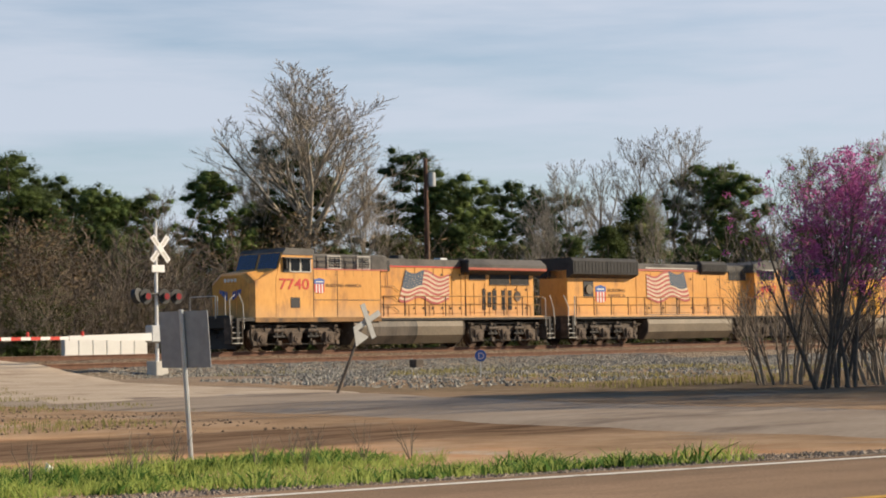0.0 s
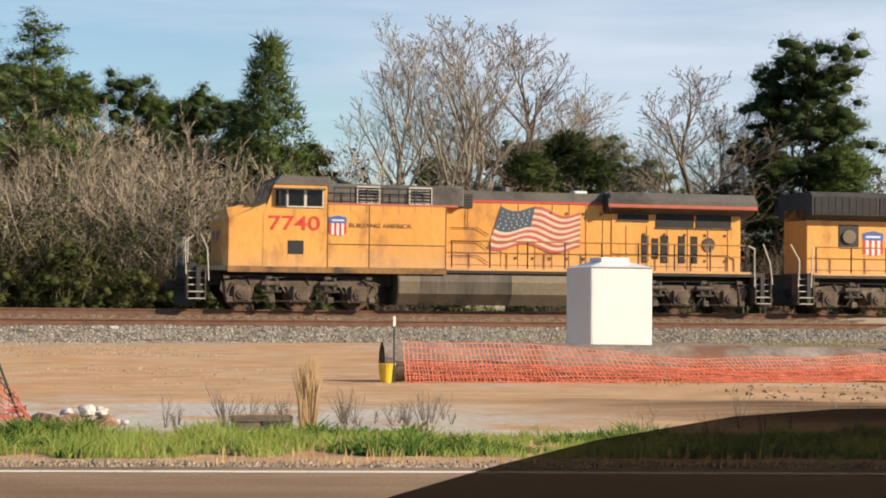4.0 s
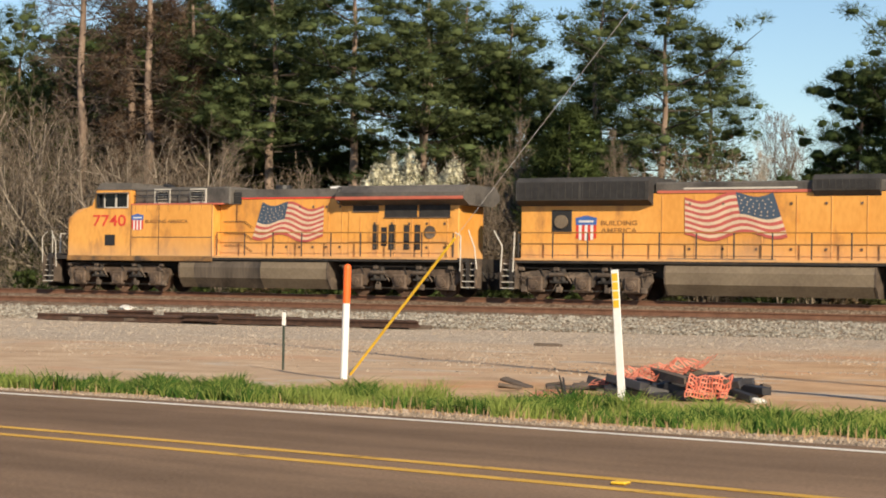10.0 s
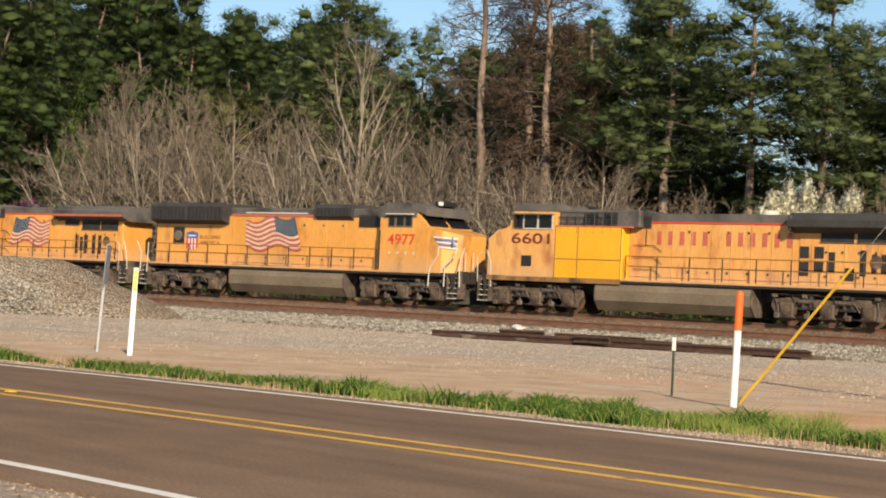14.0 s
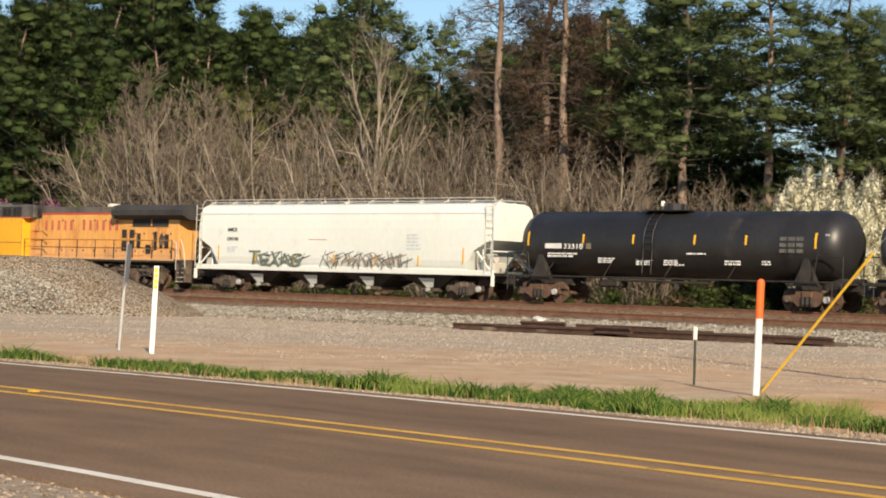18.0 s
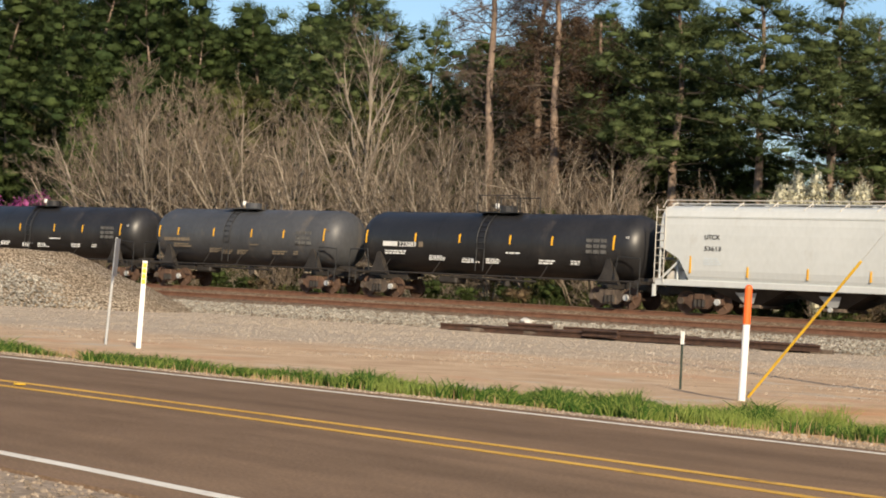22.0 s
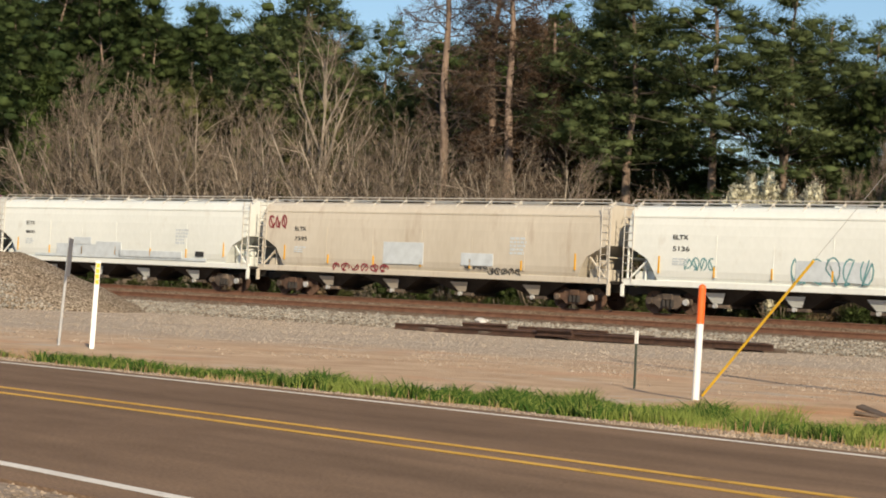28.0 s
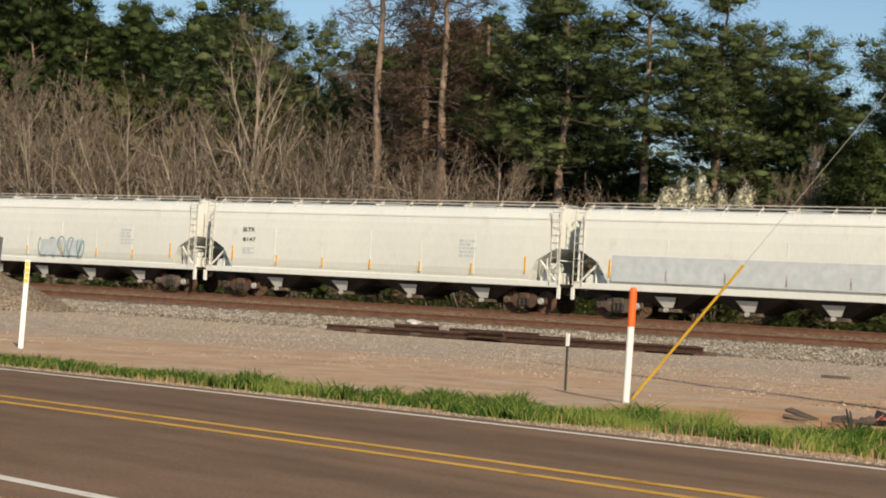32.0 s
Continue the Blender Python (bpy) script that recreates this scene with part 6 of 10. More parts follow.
def tags4(body, L):
    scrawl("red_graffiti_tag", 0.95, 2.2, -1.56, 3.1, 3.75, 3, 0.07, SPRAY_MAROON, body, 14)
    scrawl("red_graffiti_tag", 5.2, 8.8, -1.55, 1.22, 1.56, 6, 0.06, SPRAY_MAROON, body, 15)
    scrawl("dark_graffiti_tag", 13.2, 14.6, -1.56, 1.5, 1.8, 4, 0.05, STENCIL_BLACK, body, 16)
    scrawl("dark_graffiti_tag", 14.5, 16.4, -1.55, 1.3, 1.6, 5, 0.045, STENCIL_BLACK, body, 17)
    for a, b, z0, z1 in ((8.4, 10.8, 1.6, 2.6), (13.0, 14.8, 1.65, 2.2)):
        bm = box(B(), a, -1.572, z0, b, -1.54, z1, 0.004)
        part("overpaint_patch", bm, PATCH_GREY, body, "pale blue-grey overpaint patch")


def tags5(body, L):
    scrawl("teal_graffiti_tag", 3.3, 4.8, -1.56, 1.8, 2.3, 4, 0.05, SPRAY_TEAL, body, 24)
    scrawl("grey_graffiti_outline", 8.2, 11.8, -1.56, 1.4, 2.5, 5, 0.06, SPRAY_TEAL, body, 25)
    bm = box(B(), 8.4, -1.57, 1.5, 11.6, -1.545, 2.3, 0.004)
    part("overpaint_patch", bm, PATCH_GREY, body, "pale overpaint patch")


def tags7(body, L):
    bm = box(B(), 2.2, -1.572, 1.45, 16.0, -1.54, 2.5, 0.004)
    part("overpaint_patch", bm, PATCH_GREY, body, "long blue-grey band painted over graffiti")


CARS += [
    (hopper("cream-white covered hopper car with green and grey graffiti", HOPPER_CREAM, 20.65, False, "AMCX", "104740", 1, tags1), 65.45),
    (hopper("clean pale-grey covered hopper car with yellow reflectors", HOPPER_GREY, 20.65, False, "UTCX", "53613", 2), 136.45),
    (hopper("cream covered hopper car with blue-grey overpaint patches", HOPPER_CREAM, 20.3, True, "ELTX", "", 3, tags3), 157.1),
    (hopper("tan covered hopper car with red graffiti tags", HOPPER_TAN, 21.3, True, "ELTX", "7595", 4, tags4), 177.4),
    (hopper("cream covered hopper car with teal graffiti", HOPPER_CREAM, 20.0, True, "ELTX", "5136", 5, tags5), 198.7),
    (hopper("off-white covered hopper car with orange gate fittings", HOPPER_CREAM, 21.15, True, "ELTX", "8147", 6), 218.7),
    (hopper("cream covered hopper car with long overpainted band", HOPPER_CREAM, 20.2, True, "", "", 7, tags7), 239.85),
]


DATA_GREY = surface("weathered_grey_data_panel", (0.075, 0.072, 0.068), (0.15, 0.145, 0.135), 0.7, scale=3, fine=22, bump=0.05, stain=(0.03, 0.028, 0.027), amount=0.35, stain_scale=5.0)


def tank_car(label, paint, L, number, seed, bars_x):
    """Black tank car: domed cylinder, saddle bands, top platform, side ladder, safety rails, trucks."""
    e = tagged(new("tank_car"), label, "railway car", "tank cars")
    r, zc = 1.42, 2.62
    bm = B()
    prof = [(0.10, 0.0), (0.14, 0.5), (0.28, 0.95), (0.55, 1.28), (0.95, r)]
    ring_x = [(0.55 + p[0], p[1]) for p in prof]
    ring_x += [(L - x, q) for x, q in reversed(ring_x)]
    seg = 40
    rings = []
    for x, q in ring_x:
        if q == 0.0:
            rings.append([bm.verts.new((x, 0, zc))])
        else:
            rings.append([bm.verts.new((x, q * math.sin(2 * math.pi * k / seg), zc + q * math.cos(2 * math.pi * k / seg))) for k in range(seg)])
    for a, b in zip(rings, rings[1:]):
        for k in range(seg):
            j = (k + 1) % seg
            if len(a) == 1:
                bm.faces.new((a[0], b[k], b[j]))
            elif len(b) == 1:
                bm.faces.new((a[k], b[0], a[j]))
            else:
                bm.faces.new((a[k], b[k], b[j], a[j]))
    bmesh.ops.recalc_face_normals(bm, faces=bm.faces[:])
    tank = part("tank", bm, paint, e, smooth=True)
    rng = random.Random(seed)
    for x in (L * 0.33, L * 0.64, L * 0.82):
        bm = B()
        bmesh.ops.create_cone(bm, cap_ends=False, segments=40, radius1=r + 0.006, radius2=r + 0.006, depth=0.06, matrix=Matrix.Translation((x, 0, zc)) @ Matrix.Rotation(radians(90), 4, "Y"))
        part("weld_band", bm, paint, tank, smooth=True)
    # top platform and valve dome
    c = L * 0.47 + (0.5 if seed == 3 else 0)
    bm = B()
    rod(bm, (c, 0, zc + r - 0.1), (c, 0, zc + r + 0.32), 0.42, seg=16)
    dome = part("valve_dome", bm, paint, e)
    bm = box(B(), c - 1.2, -0.85, zc + r - 0.02, c + 1.2, 0.85, zc + r + 0.02)
    plat = part("platform", bm, paint, dome)
    bm = B()
    for x in (c - 1.15, c, c + 1.15):
        for y in (-0.82, 0.82):
            rod(bm, (x, y, zc + r), (x, y, zc + r + 0.75 if seed == 3 else zc + r + 0.3), 0.022, seg=5)
    if seed == 3:
        for y in (-0.82, 0.82):
            rod(bm, (c - 1.15, y, zc + r + 0.75), (c + 1.15, y, zc + r + 0.75), 0.022, seg=5)
    part("platform_rail", bm, paint, plat)
    bm = rod(B(), (c - 0.5, -0.2, zc + r + 0.2), (c - 0.5, -0.2, zc + r + 0.42), 0.09, seg=8)
    part("relief_valve", bm, STENCIL_WHITE, dome)
    # curved side ladder
    bm = B()
    for x in (c - 0.55, c - 0.1):
        pts = [(x, -(r + 0.06) * math.sin(a), zc + (r + 0.06) * math.cos(a)) for a in np.linspace(0.45, 1.75, 9)] + [(x, -1.5, 1.35)]
        for a, b in zip(pts, pts[1:]):
            rod(bm, a, b, 0.022, seg=5)
    lad = part("side_ladder", bm, BLACK, e)
    for a in np.linspace(0.5, 1.75, 8):
        bm = rod(B(), (c - 0.55, -(r + 0.06) * math.sin(a), zc + (r + 0.06) * math.cos(a)), (c - 0.1, -(r + 0.06) * math.sin(a), zc + (r + 0.06) * math.cos(a)), 0.018, seg=4)
        part("rung", bm, BLACK, lad)
    # stub sills, saddles, running boards
    for x, sgn in ((0.0, 1), (L, -1)):
        bm = B()
        lo, hi = min(x + sgn * 0.4, x + sgn * 3.2), max(x + sgn * 0.4, x + sgn * 3.2)
        box(bm, lo, -0.35, 0.85, hi, 0.35, 1.35)
        box(bm, min(x + sgn * 0.4, x + sgn * 0.9), -1.5, 1.08, max(x + sgn * 0.4, x + sgn * 0.9), 1.5, 1.20)
        st = part("stub_sill", bm, UNDER_DARK, e)
        bm = B()
        cx = x + sgn * 2.2
        prism(bm, [(cx - 0.55, 1.0), (cx + 0.55, 1.0), (cx + 0.22, 1.7), (cx + 0.1, 2.1), (cx - 0.1, 2.1), (cx - 0.22, 1.7)], -1.36, -1.1)
        prism(bm, [(cx - 0.55, 1.0), (cx + 0.55, 1.0), (cx + 0.22, 1.7), (cx + 0.1, 2.1), (cx - 0.1, 2.1), (cx - 0.22, 1.7)], 1.1, 1.36)
        part("saddle", bm, UNDER_DARK, st, "black saddle bracket")
        bent_rail(st, [(x + sgn * 0.45, -1.48, 1.15), (x + sgn * 0.45, -1.48, 2.15), (x + sgn * 1.6, -1.5, 2.2), (x + sgn * 1.75, -1.5, 1.2)], 0.025, BLACK, "corner_rail")
        tall_ladder(st, min(x + sgn * 0.5, x + sgn * 0.9), 0.4, 0.55, 1.15, 2, -1.5, BLACK, "end_step")
    bm = B()
    rod(bm, (0.6, -1.48, 1.16), (L - 0.6, -1.48, 1.16), 0.035, seg=6)
    rod(bm, (c - 2.4, -1.05, 1.06), (c + 2.6, -1.05, 1.0), 0.05, seg=6)
    rod(bm, (c + 0.3, -0.2, 1.3), (c + 0.3, -0.2, 0.75), 0.13, seg=8)
    box(bm, c - 3.6, -0.5, 0.75, c - 2.5, 0.3, 1.1, 0.08)
    for k in range(5):
        x = 2.6 + (L - 5.2) * k / 4
        rod(bm, (x, -1.48, 1.16), (x + 0.25, -1.25, 1.75), 0.02, seg=4)
    part("side_safety_rail", bm, UNDER_DARK, e)
    for cx in (2.0, L - 2.2):
        car_truck(e, cx, RUST if seed != 3 else UNDER)
    end_gear(e, L)
    for k, x in enumerate(bars_x):
        tall = 0.62 if k in (0, len(bars_x) - 1) else 0.40
        bm = B()
        vs = []
        for i in range(5):
            a = math.pi / 2 - (i / 4 - 0.5) * tall / r - 0.12
            vs.append([bm.verts.new((x + d, -(r + 0.01) * math.sin(a), zc + (r + 0.01) * math.cos(a))) for d in (-0.05, 0.05)])
        for a, b in zip(vs, vs[1:]):
            bm.faces.new((a[0], a[1], b[1], b[0]))
        part("reflective_strip", bm, REFLECT, tank)
    ink = STENCIL_WHITE if seed != 2 else TANK_CLEAN
    if seed != 2:
        bm = box(B(), 2.50, -r - 0.012, 2.36, 3.40, -r + 0.02, 2.58, 0.004)
        part("owner_mark_bar", bm, ink, tank)
        lettering("car_number", number, 3.52, -r - 0.004, 2.36, 0.22, ink, tank, 1.05)
        bm = box(B(), 4.74, -r - 0.01, 2.36, 4.98, -r + 0.02, 2.60, 0.004)
        part("symbol_panel", bm, TANK_CLEAN, tank)
    else:
        bars("worn_marks", 1.9, 4.2, -r - 0.003, 2.30, 2.56, 1, ink, tank, 5)
    for a, b, z0, z1, n in ((2.6, 4.3, 2.0, 2.22, 2), (5.3, 6.3, 1.78, 2.10, 4), (L * 0.41, L * 0.47, 1.72, 2.0, 3), (L * 0.49, L * 0.55, 1.72, 2.05, 4), (L * 0.56, L * 0.62, 2.18, 2.28, 1), (L * 0.66, L * 0.73, 1.78, 2.0, 2), (L * 0.76, L * 0.79, 1.8, 2.0, 2)):
        y = -math.sqrt(max(0.1, r * r - (zc - (z0 + z1) / 2) ** 2)) - 0.03
        bars("small_stencils", a, b, y, z0, z1, n, ink, tank, seed * 7 + int(a * 10))
    for i in range(3):
        for k in range(3):
            x = L - 3.35 + i * 0.38
            bm = box(B(), x, -r - 0.012, 2.30 + k * 0.24, x + 0.30, -r + 0.06, 2.45 + k * 0.24)
            part("data_panel", bm, DATA_GREY, tank)
    bars("end_stencils", L - 1.5, L - 1.15, -1.30, 2.85, 3.1, 2, ink, tank, 31)
    return e


CARS += [
    (tank_car("semi-gloss black tank car with yellow reflectors", CAR_BLACK, 17.7, "33318", 1, (1.55, 4.58, 7.21, 10.3, 12.77, 15.97)), 86.1),
    (tank_car("weathered charcoal-grey tank car with dust streaks", CAR_GREY, 14.95, "", 2, (1.48, 2.96, 5.67, 8.46, 10.75, 13.53)), 103.8),
    (tank_car("black tank car with railed top platform", CAR_BLACK, 17.7, "222083", 3, (1.42, 4.52, 7.2, 10.14, 12.49, 15.79)), 118.75),
]


# ---- lanes by the crossing ----
def lane(name, left, right, z, material, label):
    """A worn strip of ground between two edges, laid just proud of the earth."""
    k = 24

    def along(pts, s):
        s *= len(pts) - 1
        i = min(int(s), len(pts) - 2)
        f = s - i
        return [pts[i][q] * (1 - f) + pts[i + 1][q] * f for q in (0, 1)]

    verts, faces = [], []
    for i in range(k + 1):
        a, b = along(left, i / k), along(right, i / k)
        for j in range(9):
            x, y = a[0] + (b[0] - a[0]) * j / 8, a[1] + (b[1] - a[1]) * j / 8
            if j in (0, 8):
                x += 0.4 * noise.noise((i * 0.9, j, 2))
                y += 0.4 * noise.noise((i * 0.9, j, 9))
            edge = -0.02 if j in (0, 8) or i in (0, k) else 0.03
            floor_z = max(ground(x, y), bank_top(x, y) if y > 56.7 else -1)
            verts.append((x, y, (floor_z if z is None or j in (0, 8) else z(x, y)) + edge))
    for i in range(k):
        for j in range(8):
            q = i * 9 + j
            faces.append((q, q + 1, q + 10, q + 9))
    ob = mesh(name, verts, faces, material, smooth=True)
    return tagged(ob, label, "lane", kind="structure")


def approach(x, y):
    return max(ground(x, y), ramp_(y, (38, -0.13), (50, -0.06), (57, 0.25), (61.8, 0.555), (65.0, 0.56), (66.3, 0.745), (70.0, 0.745), (76, 0.1), (90, -0.1)))


lane("crossing_road", [(23.5, 34), (31.5, 50), (34.8, 64), (35.5, 75), (36.5, 95)], [(34.5, 33), (39.5, 50), (45.4, 64), (46.0, 75), (47, 95)], approach, CROSSING_TAN, "pale tan gravel road over the level crossing")
lane("side_lane", [(24.0, 40), (23.0, 24), (21.3, 18), (20.0, 12), (19.0, 7.7)], [(40.0, 47), (32.5, 31), (29.2, 23), (28.0, 16), (29.5, 3.8)], None, LANE_GREY, "dusty grey paved lane joining the highway")

# ---- fixed things along the track ----
def thing(name, label, category, x, y, z=None, group="", rz=0.0):
    e = tagged(new(name), label, category, group)
    e.location = (x, y, ground(x, y) if z is None else z)
    e.rotation_euler = (0, 0, radians(rz))
    return e


def crossing_signal():
    e = thing("crossing_signal", "white crossbuck mast with flashing lights and lowered gate", "crossing signal", 46.55, 58.5, 0.17)
    bm = box(B(), -0.3, -0.3, -0.3, 0.3, 0.3, 0.38, 0.03)
    part("base", bm, HANDRAIL, e)
    bm = rod(B(), (0, 0, 0.3), (0, 0, 5.55), 0.075, 0.06, 10)
    part("mast", bm, WHITE, e)
    bm = rod(B(), (0, 0, 5.5), (0, 0, 5.75), 0.10, 0.04, 8)
    part("finial", bm, GALV, e)
    for s in (-1, 1):
        bm = box(B(), -0.62, -0.05, -0.115, 0.62, -0.02, 0.115, 0.004)
        b = part("crossbuck_board", bm, WHITE, e, "white crossbuck board")
        b.matrix_basis = Matrix.Translation((0.1, -0.09 - 0.035 * (s > 0), 4.68)) @ Matrix.Rotation(radians(50 * s), 4, "Y")
        for k in (-1, 1):
            part("word_bar", box(B(), k * 0.36 - 0.2, -0.055, -0.04, k * 0.36 + 0.2, -0.052, 0.04), HANDRAIL, b)
    bm = box(B(), -0.28, -0.12, 3.78, 0.34, -0.08, 4.06, 0.01)
    part("track_count_plate", bm, WHITE, e)
    bm = rod(B(), (-0.75, -0.1, 2.95), (0.95, -0.1, 2.95), 0.04, seg=8)
    arm = part("light_crossarm", bm, BLACK, e)
    for x in (-0.62, 0.28, 0.86):
        bm = B()
        rod(bm, (x, -0.16, 2.85), (x, -0.12, 2.85), 0.29, seg=20)
        t = part("light_backing", bm, BLACK, arm)
        bm = rod(B(), (x, -0.30, 2.85), (x, -0.16, 2.85), 0.155, 0.13, 14)
        part("lamp_hood", bm, BLACK, t)
        bm = rod(B(), (x, -0.31, 2.85), (x, -0.295, 2.85), 0.125, seg=14)
        part("red_lens", bm, plain("dark_red_lens", (0.25, 0.02, 0.02), 0.25), t)
    bm = rod(B(), (-0.95, 0.1, 2.85), (-0.88, -0.1, 2.9), 0.29, seg=18)
    part("side_light", bm, BLACK, arm)
    bm = box(B(), -0.42, -0.22, 1.1, 0.12, 0.2, 1.75, 0.04)
    mech = part("gate_mechanism", bm, GALV, e)
    bm = B()
    prism(bm, [(0.15, 1.0), (0.55, 0.95), (0.72, 1.7), (0.5, 1.9), (0.3, 1.45)], -0.24, -0.14)
    part("counterweight", bm, WHITE, mech, "white gate counterweight")
    bm = B()
    prism(bm, [(-0.3, 1.16), (-4.2, 1.24), (-4.2, 1.40), (-0.3, 1.46)], -0.20, -0.12)
    ga = part("gate_arm", bm, WHITE, e, "white gate arm, red-striped tip")
    for k in range(10):
        x = -4.2 - 0.42 * k
        bm = box(B(), x - 0.42, -0.19, 1.26, x, -0.13, 1.38)
        part("arm_stripe", bm, RED if k % 2 else WHITE, ga)
    for x in (-3.6, -6.0, -8.3):
        bm = rod(B(), (x, -0.16, 1.38), (x, -0.16, 1.56), 0.07, 0.05, 8)
        part("gate_lamp", bm, RED, ga)


crossing_signal()


def road_sign(x, y, lean, height, label, rz, panel_w, panel_h):
    e = thing("road_sign", label, "road sign", x, y, rz=rz)
    e.rotation_euler = (0, radians(lean), radians(rz))
    bm = rod(B(), (0, 0, -0.2), (0, 0, height), 0.027, 0.027, 8)
    part("post", bm, GALV, e)
    bm = box(B(), -0.012, -panel_w / 2, height - panel_h - 0.02, -0.006 + 0.004, panel_w / 2, height - 0.02)
    p = part("panel", bm, SIGN_BACK, e, "bare aluminium back of the sign")
    p.location = (0.036, 0, 0)
    return e


road_sign(13.62, 16.55, -4.5, 1.66, "grey metal back of a road sign on a leaning post", 8, 0.72, 0.62)
road_sign(-29.85, 25.1, 3.0, 2.14, "galvanised road sign seen edge-on by the highway", 42, 0.62, 0.75)


def leaning_crossbuck():
    e = thing("knocked_crossbuck_sign", "weathered white crossbuck sign leaning on a bent post", "road sign", 32.75, 34.2)
    e.rotation_euler = (0, radians(26), radians(-8))
    bm = rod(B(), (0, 0, -0.2), (0, 0, 2.25), 0.035, seg=6)
    part("post", bm, UNDER, e)
    for s in (-1, 1):
        bm = box(B(), -0.45, -0.02, -0.07, 0.45, 0.0, 0.07)
        b = part("crossbuck_board", bm, surface("chalky_faded_white_paint", (0.36, 0.36, 0.34), (0.52, 0.52, 0.50), 0.7, scale=2, fine=14), e)
        b.matrix_basis = Matrix.Translation((0.05, -0.05 - 0.025 * s, 2.0)) @ Matrix.Rotation(radians(48 * s - 6), 4, "Y")
    bm = prism(B(), [(-0.26, 1.66), (0.26, 1.66), (0, 1.28)], -0.06, -0.04)
    part("yield_plate", bm, bpy.data.materials["chalky_faded_white_paint"], e)


leaning_crossbuck()


def marker_disc():
    e = thing("derail_marker_sign", "round blue marker sign with letter D on a stake", "marker sign", 47.4, 42.65, -0.13)
    bm = rod(B(), (0, 0, -0.1), (0, 0, 0.62), 0.02, seg=6)
    part("stake", bm, GALV, e)
    bm = rod(B(), (0, -0.03, 0.72), (0, -0.015, 0.72), 0.19, seg=24)
    d = part("disc", bm, BLUE, e)
    d2 = lettering("letter", "D", -0.075, -0.026, 0.61, 0.22, plain("pink_white_letter", (0.75, 0.62, 0.62), 0.5), d)
    e.rotation_euler = (0, 0, radians(-40))
    e2 = thing("track_switch_box", "small dark switch box on a white plate", "switch box", 59.3, 57.0, -0.12)
    bm = box(B(), -0.34, -0.25, -0.02, 0.34, 0.25, 0.06, 0.01)
    part("base_plate", bm, HANDRAIL, e2)
    bm = box(B(), -0.26, -0.2, 0.06, 0.22, 0.2, 0.44, 0.03)
    part("housing", bm, UNDER, e2)


marker_disc()


def relay_cabinet():
    e = thing("relay_cabinet", "silver-white steel relay cabinet with a ridged roof", "cabinet", 15.35, 40.0, -0.12)
    bm = box(B(), 0, 0, 0.02, 1.47, 1.55, 2.10, 0.02)
    part("body", bm, CABINET, e)
    bm = B()
    v = [bm.verts.new(p) for p in ((-0.035, -0.035, 2.10), (1.505, -0.035, 2.10), (1.505, 1.585, 2.10), (-0.035, 1.585, 2.10), (0.42, 0.42, 2.24), (1.05, 0.42, 2.24), (1.05, 1.12, 2.24), (0.42, 1.12, 2.24))]
    for a, b, c, d in ((0, 1, 5, 4), (1, 2, 6, 5), (2, 3, 7, 6), (3, 0, 4, 7), (4, 5, 6, 7), (3, 2, 1, 0)):
        bm.faces.new((v[a], v[b], v[c], v[d]))
    part("roof", bm, CABINET, e)
    bm = box(B(), 0.39, 0.39, 2.23, 1.08, 1.12, 2.33, 0.02)
    part("roof_vent", bm, WHITE, e)
    bm = box(B(), 0.05, -0.006, 0.08, 1.42, 0.0, 2.04, 0.003)
    part("door", bm, CABINET, e)
    bm = box(B(), -0.08, -0.08, -0.3, 1.55, 1.63, 0.02)
    part("concrete_pad", bm, HANDRAIL, e)


relay_cabinet()


def net_sheet(name, corner, u, v, nu, nv, label, sag=0.08, seed=0, parent=None, width=0.02):
    """Orange plastic mesh fence: crossing flat strands that sag and ripple, one mesh."""
    rng = random.Random(seed)
    c, u, v = Vector(corner), Vector(u), Vector(v)
    nrm = u.cross(v).normalized()

    def P(a, b):
        w = noise.noise((a * 5 + seed, b * 3, seed)) * sag + noise.noise((a * 17, b * 9, seed + 4)) * sag * 0.5
        return c + u * a + v * b + nrm * w + Vector((0, 0, -sag * 0.6 * math.sin(math.pi * a * 3) ** 2 * b))

    verts, faces = [], []

    def strand(points, side):
        for p, q in zip(points, points[1:]):
            i = len(verts)
            verts.extend((p - side, p + side, q + side, q - side))
            faces.append((i, i + 1, i + 2, i + 3))

    un, vn = u.normalized() * width * 0.5, v.normalized() * width * 0.5
    for i in range(nu + 1):
        strand([P(i / nu, j / 6) for j in range(7)], un)
    for j in range(nv + 1):
        strand([P(i / (nu // 2), j / nv) for i in range(nu // 2 + 1)], vn)
    ob = mesh(name, verts, faces, ORANGE_NET, parent)
    if parent is None:
        tagged(ob, label, "safety fence")
    return ob


